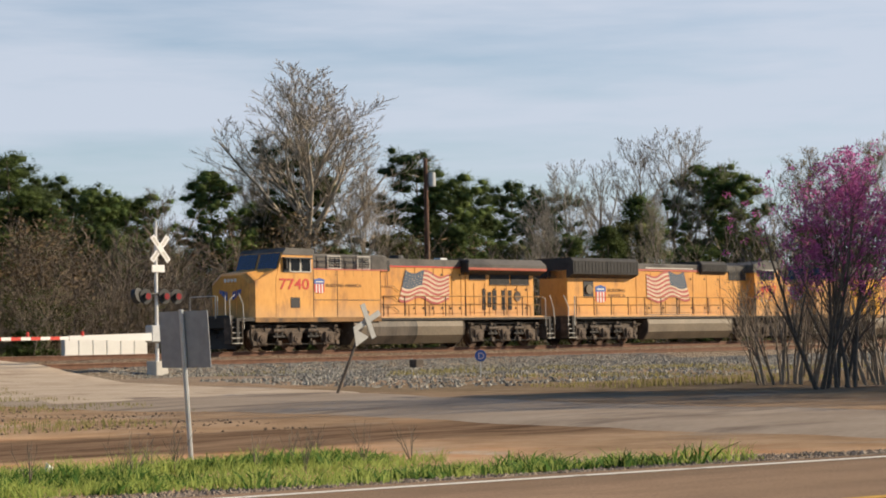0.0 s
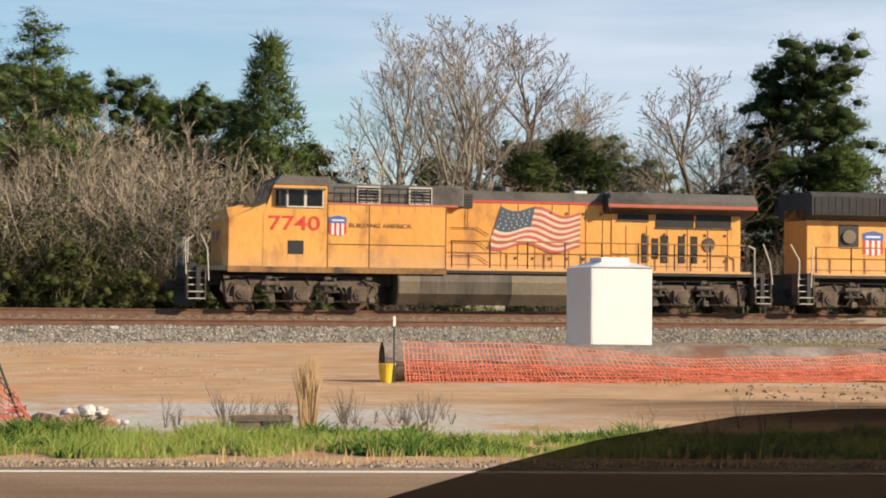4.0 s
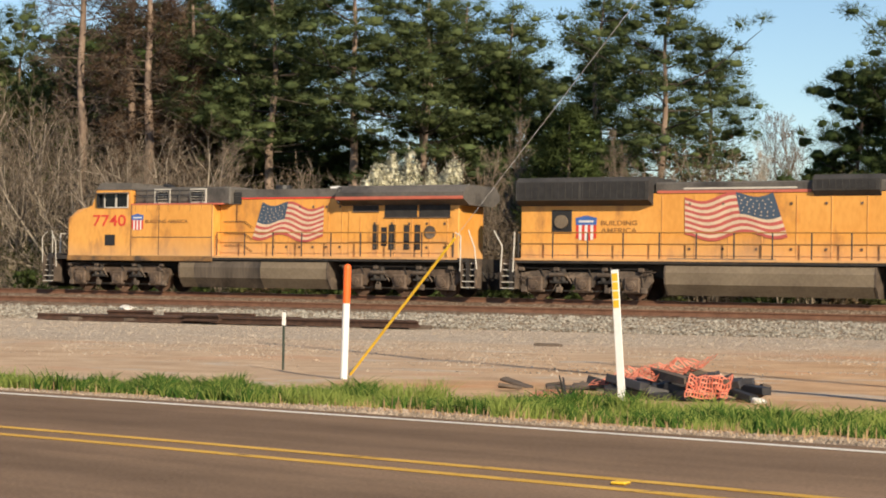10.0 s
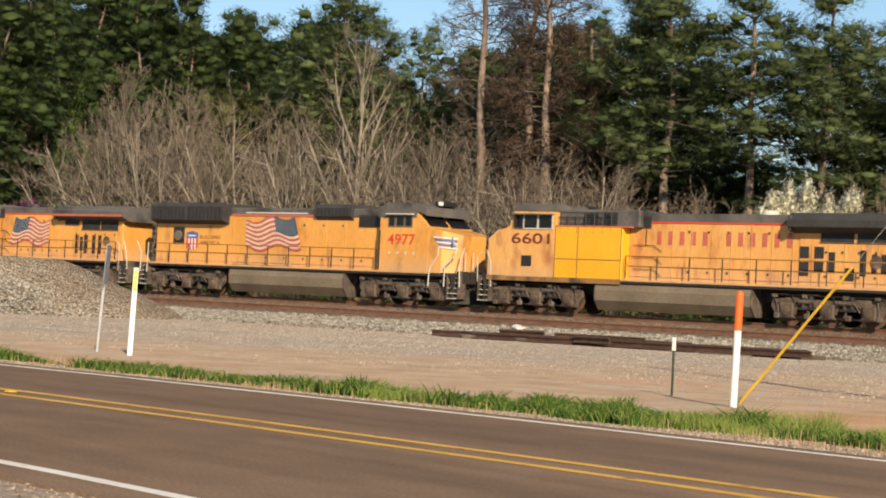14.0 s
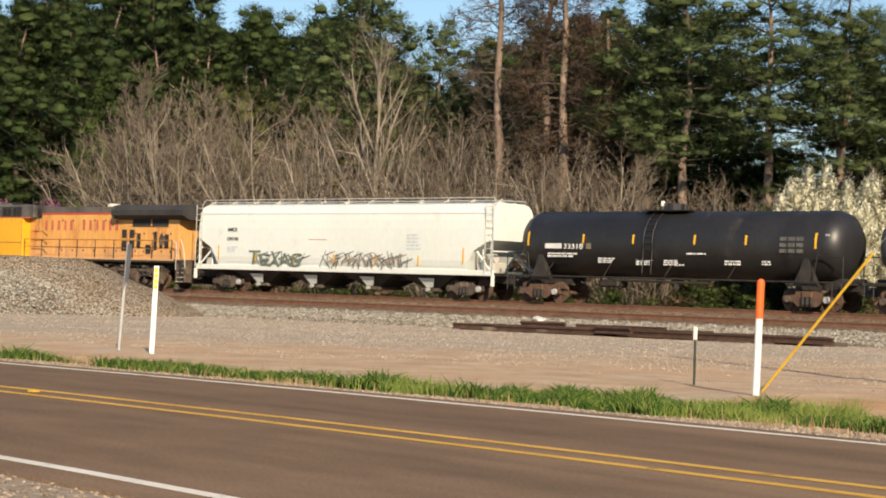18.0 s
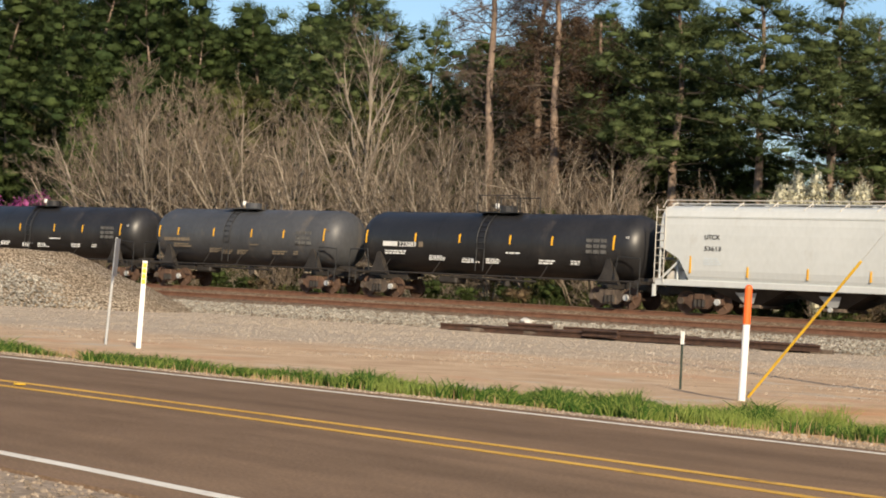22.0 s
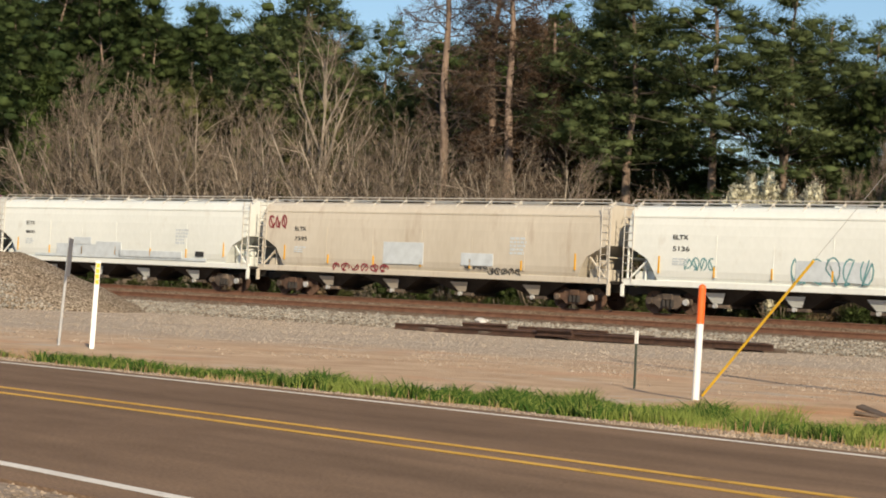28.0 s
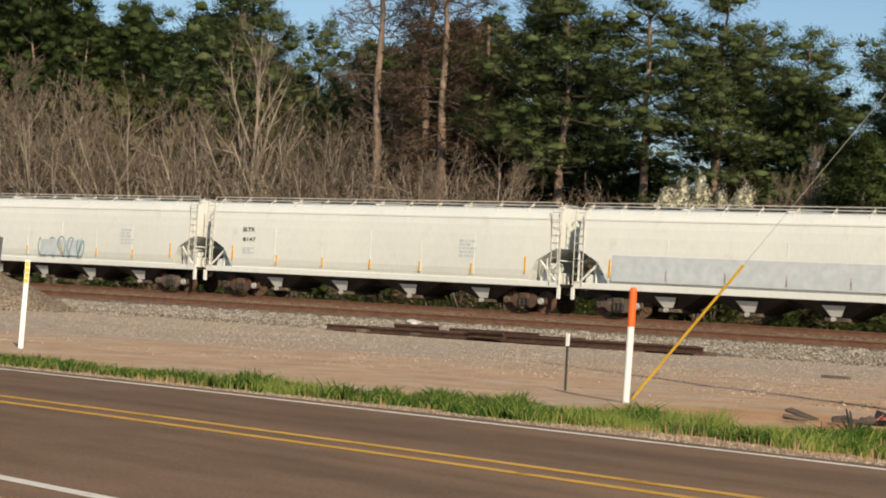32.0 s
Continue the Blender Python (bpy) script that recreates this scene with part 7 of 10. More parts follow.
def net_between(low, high, nu, nv, label, sag, seed, wu=0.012, wv=0.018):
    """Orange plastic mesh fence stretched between two edges, its strands rippling."""
    def edge(pts, s):
        s *= len(pts) - 1
        i = min(int(s), len(pts) - 2)
        return Vector(pts[i]).lerp(Vector(pts[i + 1]), s - i)

    def P(a, b):
        w = noise.noise((a * 9 + seed, b * 3, seed)) * sag + noise.noise((a * 31, b * 9, seed + 4)) * sag * 0.6
        return edge(low, a).lerp(edge(high, a), b) + Vector((0.3 * w, -abs(w), 0.4 * w))

    verts, faces = [], []

    def strand(points, width):
        for p, q in zip(points, points[1:]):
            d = (q - p).normalized()
            side = d.cross(Vector((0, -1, 0))).normalized() * width * 0.5
            i = len(verts)
            verts.extend((p - side, p + side, q + side, q - side))
            faces.append((i, i + 1, i + 2, i + 3))

    for i in range(nu + 1):
        strand([P(i / nu, j / 6) for j in range(7)], wu)
    for j in range(nv + 1):
        strand([P(i / nu, j / nv) for i in range(nu + 1)], wv)
    return tagged(mesh("orange_safety_fence", verts, faces, ORANGE_NET), label, "safety fence")


def culvert_pipe():
    e = tagged(new("steel_culvert_pipe"), "long rusty steel pipe lying on bare earth", "pipe")
    a, b = Vector((8.1, 30.6, 0.20)), Vector((17.4, 29.7, 0.12))
    d = b - a
    bm = B()
    m = Matrix.Translation((a + b) / 2) @ d.to_track_quat("Z", "Y").to_matrix().to_4x4()
    bmesh.ops.create_cone(bm, cap_ends=False, segments=28, radius1=0.32, radius2=0.32, depth=d.length, matrix=m)
    bmesh.ops.create_cone(bm, cap_ends=False, segments=28, radius1=0.285, radius2=0.285, depth=d.length, matrix=m)
    part("pipe_wall", bm, surface("grey_brown_scaled_steel", (0.13, 0.10, 0.085), (0.30, 0.25, 0.21), 0.8, scale=1.5, fine=12, bump=0.2, stain=(0.16, 0.075, 0.04), amount=0.45, stain_scale=1.0), e, smooth=True)
    net_between([(8.3, 29.85, -0.10), (10.6, 29.6, -0.10), (13.4, 29.3, -0.11), (15.5, 29.1, -0.09), (17.2, 29.0, -0.06), (17.8, 29.1, -0.02)],
                [(8.3, 30.0, 0.53), (10.4, 29.75, 0.50), (13.0, 29.42, 0.27), (15.2, 29.2, 0.30), (17.0, 29.05, 0.36), (17.8, 29.15, 0.46)], 150, 7, "orange plastic safety fence draped along a pipe", 0.06, 3, 0.016, 0.016)
    net_between([(8.3, 29.80, -0.11), (10.6, 29.52, -0.11), (13.4, 29.22, -0.11), (15.5, 29.02, -0.10), (17.2, 28.92, -0.08)],
                [(8.3, 29.88, 0.22), (10.4, 29.62, 0.16), (13.0, 29.32, 0.12), (15.2, 29.1, 0.13), (17.0, 28.98, 0.16)], 170, 5, "slack lower fold of orange safety fence along a pipe", 0.07, 17, 0.014, 0.016)
    for x, y, h, w in ((8.13, 29.95, 1.06, 1), (17.2, 29.25, 0.9, 1), (17.75, 29.3, 1.18, 0)):
        st = thing("fence_stake", "thin dark steel fence stake" + (" with a white top" if w else ""), "fence stake", x, y, group="fence stakes")
        bm = box(B(), -0.014, -0.012, -0.2, 0.014, 0.012, h, 0.004)
        part("stake", bm, STAKE_GREEN, st)
        if w:
            bm = box(B(), -0.018, -0.016, h - 0.16, 0.018, 0.016, h + 0.004)
            part("white_tip", bm, WHITE, st)
    bk = thing("yellow_bucket", "yellow plastic bucket at the pipe's end", "bucket", 8.04, 30.05)
    bm = rod(B(), (0, 0, 0), (0, 0, 0.28), 0.10, 0.13, 16)
    part("body", bm, MARKER_YELLOW, bk)
    bm = rod(B(), (0, 0, 0.28), (0, 0, 0.30), 0.14, 0.14, 16)
    part("rim", bm, MARKER_YELLOW, bk)


culvert_pipe()


def track_target():
    """Low switch target: yellow base with a green plate on top."""
    e = thing("switch_target", "low track target with yellow base and green plate", "track target", 13.6, 72.2, bank_top(13.6, 72.2) - 0.02)
    bm = prism(B(), [(-0.34, 0.0), (0.34, 0.0), (0.05, 0.72), (-0.05, 0.72)], -0.12, 0.12)
    part("base", bm, MARKER_YELLOW, e)
    bm = rod(B(), (0, 0, 0.7), (0, 0, 0.86), 0.02, seg=6)
    part("stem", bm, BLACK, e)
    bm = box(B(), -0.25, -0.012, 0.80, 0.25, 0.012, 1.02, 0.004)
    part("plate", bm, surface("green_target_paint", (0.05, 0.24, 0.14), (0.08, 0.32, 0.20), 0.5, scale=2, fine=14, bump=0.05), e)


track_target()


def wood_pole(name, label, x, y, h, r, material, lean=(0, 0)):
    e = thing(name, label, "utility pole", x, y)
    n, seg = 16, 14
    verts, faces = [], []
    for i in range(n + 1):
        z = -0.3 + (h + 0.3) * i / n
        rr = r * (1.08 - 0.38 * i / n * h / 12)
        for k in range(seg):
            a = 2 * math.pi * k / seg
            q = rr * (1 + 0.05 * noise.noise((x + math.cos(a) * 2, math.sin(a) * 2, z * 0.4)))
            verts.append((q * math.cos(a) + lean[0] * z, q * math.sin(a) + lean[1] * z, z))
    for i in range(n):
        for k in range(seg):
            faces.append((i * seg + k, i * seg + (k + 1) % seg, (i + 1) * seg + (k + 1) % seg, (i + 1) * seg + k))
    faces.append(tuple(n * seg + k for k in range(seg)))
    mesh("pole_timber", verts, faces, material, e, smooth=True)
    return e


pole = wood_pole("utility_pole", "tall reddish-brown creosoted timber utility pole", -4.82, 22.74, 14.0, 0.145, POLE_RED)
bm = box(B(), -0.06, -0.165, 2.15, 0.05, -0.14, 2.27, 0.004)
part("white_tag", bm, WHITE, pole)
bm = B()
for z_ in (1.95, 1.72, 1.55):
    box(bm, -0.04, -0.165, z_, 0.02, -0.145, z_ + 0.06)
part("small_tag", bm, GALV, pole)
pole2 = wood_pole("utility_pole", "sun-bleached grey timber pole with meter boxes", -0.38, 22.7, 9.5, 0.115, POLE_GREY, (-0.012, 0))
bm = box(B(), 0.05, -0.2, 0.98, 0.21, -0.06, 1.22, 0.02)
part("meter_box", bm, WHITE, pole2, "white plastic meter box")
bm = box(B(), 0.18, -0.19, 1.06, 0.27, -0.08, 1.16, 0.02)
part("meter_dial", bm, WHITE, pole2)
bm = box(B(), 0.04, -0.2, 0.42, 0.16, -0.06, 0.86, 0.015)
part("fuse_box", bm, plain("tan_enclosure_paint", (0.27, 0.19, 0.10), 0.6), pole2, "tan metal fuse box")
bm = B()
rod(bm, (0.13, -0.12, -0.1), (0.13, -0.12, 0.42), 0.022, seg=6)
rod(bm, (0.13, -0.1, 1.2), (0.03, -0.12, 9.0), 0.018, seg=5)
part("conduit", bm, GALV, pole2)
bm = B()
for k_ in range(14):
    a_ = k_ * 0.9
    rod(bm, (0.14 * math.cos(a_), 0.14 * math.sin(a_), 0.1 + 0.1 * k_), (0.15 * math.cos(a_ + 0.9), 0.15 * math.sin(a_ + 0.9), 0.2 + 0.1 * k_), 0.008, seg=4)
part("dry_vine", bm, BARK_BROWN, pole2)
bm = B()
for k_ in (-1, 1):
    for q_ in range(8):
        a_ = math.pi * q_ / 7
        b_ = math.pi * (q_ + 1) / 7
        rod(bm, (k_ * 0.12 - 0.03, -0.12 - 0.12 * math.sin(a_), 4.7 + 0.24 * math.cos(a_)), (k_ * 0.12 - 0.03, -0.12 - 0.12 * math.sin(b_), 4.7 + 0.24 * math.cos(b_)), 0.008, seg=4)
part("wire_loops", bm, BLACK, pole2)
stub = wood_pole("cut_off_pole", "short weathered grey timber pole stub", -2.84, 23.08, 2.62, 0.11, POLE_GREY, (0.014, 0))
far_pole = wood_pole("utility_pole", "dark timber utility pole with a transformer", 89.6, 85.0, 13.0, 0.2, POLE_RED)
bm = rod(B(), (0.35, -0.2, 11.2), (0.35, -0.2, 12.1), 0.25, seg=12)
part("transformer", bm, GALV, far_pole)


def guy_wire(name, label, foot, top, guard_len, r=0.032):
    e = tagged(new(name), label, "guy wire")
    a, b = Vector(foot), Vector(top)
    d = (b - a).normalized()
    bm = rod(B(), a - d * 0.3, b, 0.004, seg=5)
    part("steel_wire", bm, GALV, e)
    bm = rod(B(), a + d * 0.02, a + d * guard_len, r, r, 8)
    part("guard_sleeve", bm, MARKER_YELLOW, e, "yellow plastic guard sleeve")


guy_wire("guy_wire", "pole guy wire with an upright yellow guard", (-3.26, 22.62, -0.13), (-4.8, 22.75, 10.8), 1.80, 0.026)
guy_wire("guy_wire", "long slanting guy wire with a yellow guard", (-15.3, 25.42, -0.13), (-4.85, 22.75, 10.4), 3.0, 0.021)

# overhead service wires
bm = B()
for z_, y_ in ((13.4, 22.74), (13.0, 22.74)):
    pts = [Vector((-4.82 + 4.44 * s, y_, z_ + (9.2 - z_) * s - 0.6 * math.sin(math.pi * s))) for s in np.linspace(0, 1, 9)]
    for a_, b_ in zip(pts, pts[1:]):
        rod(bm, a_, b_, 0.008, seg=4)
tagged(part("service_wire", bm, BLACK), "thin black service wire between two poles", "cable")


def tie_stack():
    rng = random.Random(4)
    tie_mesh = None
    for i in range(3):
        for j in range(4):
            for half in (0, 1):
                w = 1.86 if half == 0 else 0.62
                t = tagged(new("railway_tie"), "black creosoted timber tie in a stack", "timber", "stacked black ties")
                bm = box(B(), 0, 0, 0, w - rng.uniform(0.02, 0.05), 0.225, 0.222, 0.012)
                me_ob = part("timber", bm, TIE_BLACK, t)
                x = -3.62 + (0 if half == 0 else 1.90) + rng.uniform(-0.02, 0.02)
                t.location = (x, 23.05 + 0.24 * j + (0 if half == 0 else -0.16 + 0.03 * i) + rng.uniform(-0.01, 0.01), -0.13 + 0.226 * i)
    net_between([(-3.98, 22.82, -0.12), (-3.6, 22.78, -0.12), (-2.65, 22.86, 0.06), (-1.9, 22.97, 0.46)],
                [(-4.1, 22.92, -0.09), (-3.4, 22.93, 0.22), (-2.95, 22.96, 0.54), (-1.9, 22.99, 0.555)], 34, 7, "orange plastic safety fence thrown over a tie stack", 0.05, 8, 0.015, 0.022)
    net_sheet("orange_safety_fence", (-2.7, 23.95, 0.50), (1.5, 0.1, 0.0), (0.0, 0.06, 0.13), 26, 4, "orange plastic safety fence behind a tie stack", 0.05, 9)
    net_sheet("orange_safety_fence", (-1.2, 23.3, 0.28), (1.1, -0.6, -0.42), (0.1, 0.05, 0.26), 26, 5, "orange plastic safety fence sagging from a tie stack", 0.06, 10)
    net_sheet("orange_safety_fence", (-0.3, 22.3, -0.10), (1.9, -1.5, 0.0), (0.05, 0.1, 0.14), 34, 4, "crumpled orange plastic safety fence on the grass", 0.08, 11)
    net_between([(0.70, 20.75, -0.12), (1.0, 20.6, -0.13), (1.35, 20.45, -0.13), (1.68, 20.34, -0.13)],
                [(0.72, 20.8, 0.0), (1.06, 20.62, 0.20), (1.36, 20.45, 0.37), (1.62, 20.36, -0.02)], 20, 8, "orange plastic safety fence hung on a leaning stake", 0.07, 12, 0.010, 0.014)
    st = thing("fence_stake", "thin dark steel fence stake with a white top, leaning", "fence stake", 1.56, 20.42, group="fence stakes")
    st.rotation_euler = (0, radians(-21), 0)
    bm = box(B(), -0.013, -0.012, -0.2, 0.013, 0.012, 0.95, 0.004)
    part("stake", bm, STAKE_GREEN, st)
    bm = box(B(), -0.017, -0.016, 0.80, 0.017, 0.016, 0.955)
    part("white_tip", bm, WHITE, st)


tie_stack()


def boulder(name, label, category, x, y, r, material, seed, flat=0.7, group="", z=None, sub=2):
    bm = B()
    bmesh.ops.create_icosphere(bm, subdivisions=sub, radius=r)
    for v in bm.verts:
        k = 1 + 0.45 * noise.noise(v.co * (1.4 / r) + Vector((seed, 0, 0))) + 0.12 * noise.noise(v.co * (5 / r))
        v.co = Vector((v.co.x * k, v.co.y * k, v.co.z * k * flat))
    ob = part(name, bm, material)
    ob.location = (x, y, (ground(x, y) if z is None else z) + r * flat * 0.45)
    ob.rotation_euler = (0, 0, seed * 1.7)
    return tagged(ob, label, category, group)


ROCK_PALE = surface("pale_limestone", (0.40, 0.38, 0.35), (0.62, 0.60, 0.56), 0.9, scale=4, fine=25, bump=0.5, per_piece=0.2)
ROCK_RED = surface("rust_brown_rubble", (0.16, 0.085, 0.055), (0.30, 0.175, 0.12), 0.9, scale=4, fine=25, bump=0.5, per_piece=0.3)
rng = random.Random(11)
for i_ in range(24):
    x_ = rng.uniform(1.72, 2.36)
    boulder("rubble_stone", "rust-brown broken stone in a heap", "stone", x_, 19.75 - 0.2 * (x_ - 2.0) + rng.uniform(-0.2, 0.2), rng.uniform(0.06, 0.13), ROCK_RED, i_, 0.75, "rubble stones")
for i_, (x_, r_) in enumerate(((1.98, 0.07), (2.17, 0.105), (2.32, 0.07), (2.07, 0.06), (2.48, 0.045), (2.56, 0.04))):
    boulder("pale_rock", "pale grey limestone rock on the heap", "stone", x_, 19.95, r_, ROCK_PALE, 40 + i_, 0.75, "pale rocks", z=0.0 if x_ < 2.4 else -0.10)
boulder("brown_rock", "small brown rock on pale gravel", "stone", 0.55, 21.6, 0.11, ROCK_RED, 55, 0.9)
boulder("brown_rock", "small dark rock beside the grass", "stone", -4.15, 22.6, 0.07, ROCK_RED, 56, 0.9)
boulder("white_marker_stub", "chipped white stub of a plastic marker in grass", "marker", 11.53, 16.25, 0.042, MARKER_WHITE, 60, 2.0)
cv = thing("timber_headwall", "dark timber culvert headwall half hidden in weeds", "headwall", 3.50, 19.0)
for k_ in range(2):
    bm = box(B(), 0, 0.02 * k_, 0.0 + 0.075 * k_, 0.62, 0.1 + 0.02 * k_, 0.07 + 0.075 * k_, 0.01)
    part("plank", bm, TIE, cv)
# solid black box painted in for the shade inside the opening
bm = box(B(), 0.3, -0.02, -0.02, 0.6, 0.05, 0.09)
part("opening", bm, BLACK, cv)


def rubble_heap():
    rng = random.Random(21)
    # from 24 on: thin planks added to imitate the shadow streak beside the heap
    for i in range(34):
        e = tagged(new("broken_timber"), "broken black tie piece in a junk heap and its shadow streak", "timber", "broken timbers")
        w = rng.uniform(0.35, 1.0) * (1.0 if i < 24 else 0.55)
        bm = box(B(), -w / 2, -0.07, -0.05 if i < 24 else -0.02, w / 2, 0.07, 0.05 if i < 24 else 0.02, 0.008)
        for v in bm.verts:
            v.co += Vector((noise.noise(v.co * 4 + Vector((i, 0, 0))), 0, noise.noise(v.co * 5 + Vector((0, i, 0))))) * 0.03
        part("timber", bm, TIE_BLACK if i % 4 and i < 24 else TIE, e)
        x, y = (rng.uniform(-9.75, -7.95), rng.uniform(22.3, 23.2)) if i < 24 else (rng.uniform(-12.0, -9.3), rng.uniform(23.0, 24.6))
        e.location = (x, y, -0.1 + rng.uniform(0.04, 0.28) * max(0.2, 1 - abs(x + 8.8) * 0.5))
        e.rotation_euler = (rng.uniform(-0.3, 0.3), rng.uniform(-0.35, 0.25), rng.uniform(-0.7, 0.7))
    net_sheet("orange_safety_fence", (-10.0, 22.5, 0.02), (1.15, 0.1, 0.20), (0.40, 0.35, 0.22), 30, 9, "crumpled orange safety fence on a junk heap", 0.12, 31)
    net_sheet("orange_safety_fence", (-8.55, 22.1, -0.06), (0.5, 0.1, 0.0), (0.02, 0.15, 0.28), 14, 6, "torn orange safety fence on a junk heap", 0.10, 32)
    net_sheet("orange_safety_fence", (-10.6, 21.9, -0.11), (0.9, -0.1, 0.0), (0.1, 0.35, 0.05), 20, 5, "flattened orange safety fence on red earth", 0.04, 33)
    boulder("cement_bag", "torn pale cement bag on a junk heap", "bag", -7.75, 22.5, 0.10, ROCK_PALE, 70, 0.5)
    br = thing("dead_shrub_stump", "charred black stump with twigs", "stump", -9.95, 21.7)
    bm = B()
    for k in range(9):
        rod(bm, (0, 0, -0.05), (rng.uniform(-0.3, 0.3), rng.uniform(-0.2, 0.2), rng.uniform(0.08, 0.32)), 0.03, 0.008, 5)
    part("stump_wood", bm, BLACK, br)


rubble_heap()


def plank_marker(x, y, h, lean, label, rz=0):
    e = thing("cable_marker_post", label, "marker post", x, y, group="cable marker posts")
    e.rotation_euler = (0, radians(lean), radians(rz))
    bm = box(B(), -0.047, -0.008, -0.3, 0.047, 0.008, h, 0.004)
    part("board", bm, MARKER_WHITE, e)
    for k in range(4):
        z = h - 0.03 - 0.105 * (k + 1)
        bm = box(B(), -0.036, -0.0125, z, 0.036, -0.0085, z + 0.09)
        part("yellow_patch", bm, MARKER_YELLOW, e)


plank_marker(-8.92, 21.04, 1.60, -4.3, "white flat cable marker with yellow patches, leaning")
plank_marker(-28.6, 24.87, 1.70, 1.4, "white flat cable marker with yellow patches, upright", 44)
om = thing("pipeline_marker_post", "white round pipeline marker with an orange cap", "marker post", -14.62, 24.13)
om.rotation_euler = (0, radians(1.2), 0)
bm = rod(B(), (0, 0, -0.3), (0, 0, 1.1), 0.052, 0.052, 16)
part("tube", bm, MARKER_WHITE, om)
bm = rod(B(), (0, 0, 1.1), (0, 0, 1.62), 0.056, 0.056, 16)
bmesh.ops.create_uvsphere(bm, u_segments=16, v_segments=8, radius=0.056, matrix=Matrix.Translation((0, 0, 1.62)))
part("orange_cap", bm, ORANGE_CAP, om)
tp = thing("fence_stake", "thin green steel stake with a white tip", "fence stake", -17.0, 26.17, group="fence stakes")
bm = box(B(), -0.018, -0.014, -0.2, 0.018, 0.014, 0.92, 0.004)
part("stake", bm, STAKE_GREEN, tp)
bm = box(B(), -0.024, -0.02, 0.72, 0.024, 0.02, 0.93)
part("white_tip", bm, WHITE, tp)

# discarded rails and timbers beside the track
RAIL_DARK = surface("dark_rusted_scrap_steel", (0.035, 0.018, 0.012), (0.095, 0.048, 0.03), 0.9, scale=3, fine=18, bump=0.3, per_piece=0.2)
rng = random.Random(5)
for i_, (a_, b_, y_, z_) in enumerate(((-47.3, -31.0, 55.2, 0.06), (-46.5, -36.5, 55.5, 0.07), (-45.0, -30.7, 54.8, 0.05), (-41.5, -37.5, 55.1, 0.2), (-43.8, -41.9, 54.9, 0.24), (-40.2, -38.4, 54.6, 0.16), (-39.0, -35.6, 54.7, 0.13))):
    e_ = tagged(new("discarded_rail"), "long rusty discarded rail lying on gravel", "rail", "discarded rails")
    bm = loft(B(), [(y * 1.6, z * 1.25) for y, z in rail_profile], 0, b_ - a_)
    part("rail_steel", bm, RAIL_DARK, e_)
    e_.location, e_.rotation_euler = (a_, y_ + 0.9, z_ - 0.08), (rng.uniform(-0.4, 0.4), -0.004, rng.uniform(-0.05, 0.0) - 0.02 + (0.14 * (-1) ** i_ if i_ > 3 else 0))
for i_ in range(8):
    e_ = tagged(new("discarded_tie"), "weathered brown timber tie lying by rails", "timber", "discarded timbers")
    bm = box(B(), -1.2, -0.11, 0, 1.2, 0.11, 0.17, 0.02)
    part("timber", bm, TIE, e_)
    x_ = -46 + 2.0 * i_ + rng.uniform(-0.5, 0.5)
    e_.location, e_.rotation_euler = (x_, 56.0 + rng.uniform(-0.3, 0.4), ground(x_, 56.0) - 0.02), (0, 0, rng.uniform(-0.25, 0.25))
for x_, y_, w_, label_ in ((-20.5, 43.6, 0.7, "dark plank half buried in gravel"), (33.0, 62.3, 1.5, "broken dark tie at the ballast's foot"), (48.5, 60.5, 1.8, "broken dark tie at the ballast's foot"), (-2.5, 46.0, 0.7, "dark plank half buried in gravel")):
    e_ = tagged(new("loose_plank"), label_, "timber", "loose planks")
    bm = box(B(), -w_ / 2, -0.10, -0.05, w_ / 2, 0.10, 0.08 if y_ < 50 else 0.13, 0.02)
    part("timber", bm, TIE, e_)
    e_.location, e_.rotation_euler = (x_, y_, max(ground(x_, y_), bank_top(x_, y_) if y_ > 56.7 else -9)), (0, 0, rng.uniform(-0.3, 0.3))
for x_, r_ in ((-46.8, 0.3), (7.4, 0.2), (-8.4, 0.22)):
    boulder("white_block", "pale concrete block lying by the rail", "block", x_, 60.8, r_, ROCK_PALE, int(x_ * 3) + 200, 0.4, z=bank_top(x_, 60.8))

# gravel stockpile
def stockpile():
    cx, cy, R, H = -74.5, 54.5, 13.0, 2.55
    verts, faces = [], []
    nr, na = 30, 80
    for i in range(nr + 1):
        q = i / nr
        for k in range(na):
            a = 2 * math.pi * k / na
            rr = R * q * (1 + 0.10 * noise.noise((math.cos(a) * 1.5, math.sin(a) * 1.5, 5)))
            x, y = cx + rr * math.cos(a), cy + rr * math.sin(a) * 0.62
            z = -0.2 + H * min(1.0, (1 - q) * 1.75) ** 0.9 + 0.10 * noise.noise((x * 0.6, y * 0.6, 1)) + 0.05 * noise.noise((x * 3, y * 3, 2))
            verts.append((x, y, z if q < 0.98 else -0.35))
    for i in range(nr):
        for k in range(na):
            faces.append((i * na + k, i * na + (k + 1) % na, (i + 1) * na + (k + 1) % na, (i + 1) * na + k))
    ob = mesh("gravel_pile", verts, faces, HEAP_STONE, smooth=True)
    tagged(ob, "broad heap of grey crushed stone by the track", "gravel pile")


stockpile()

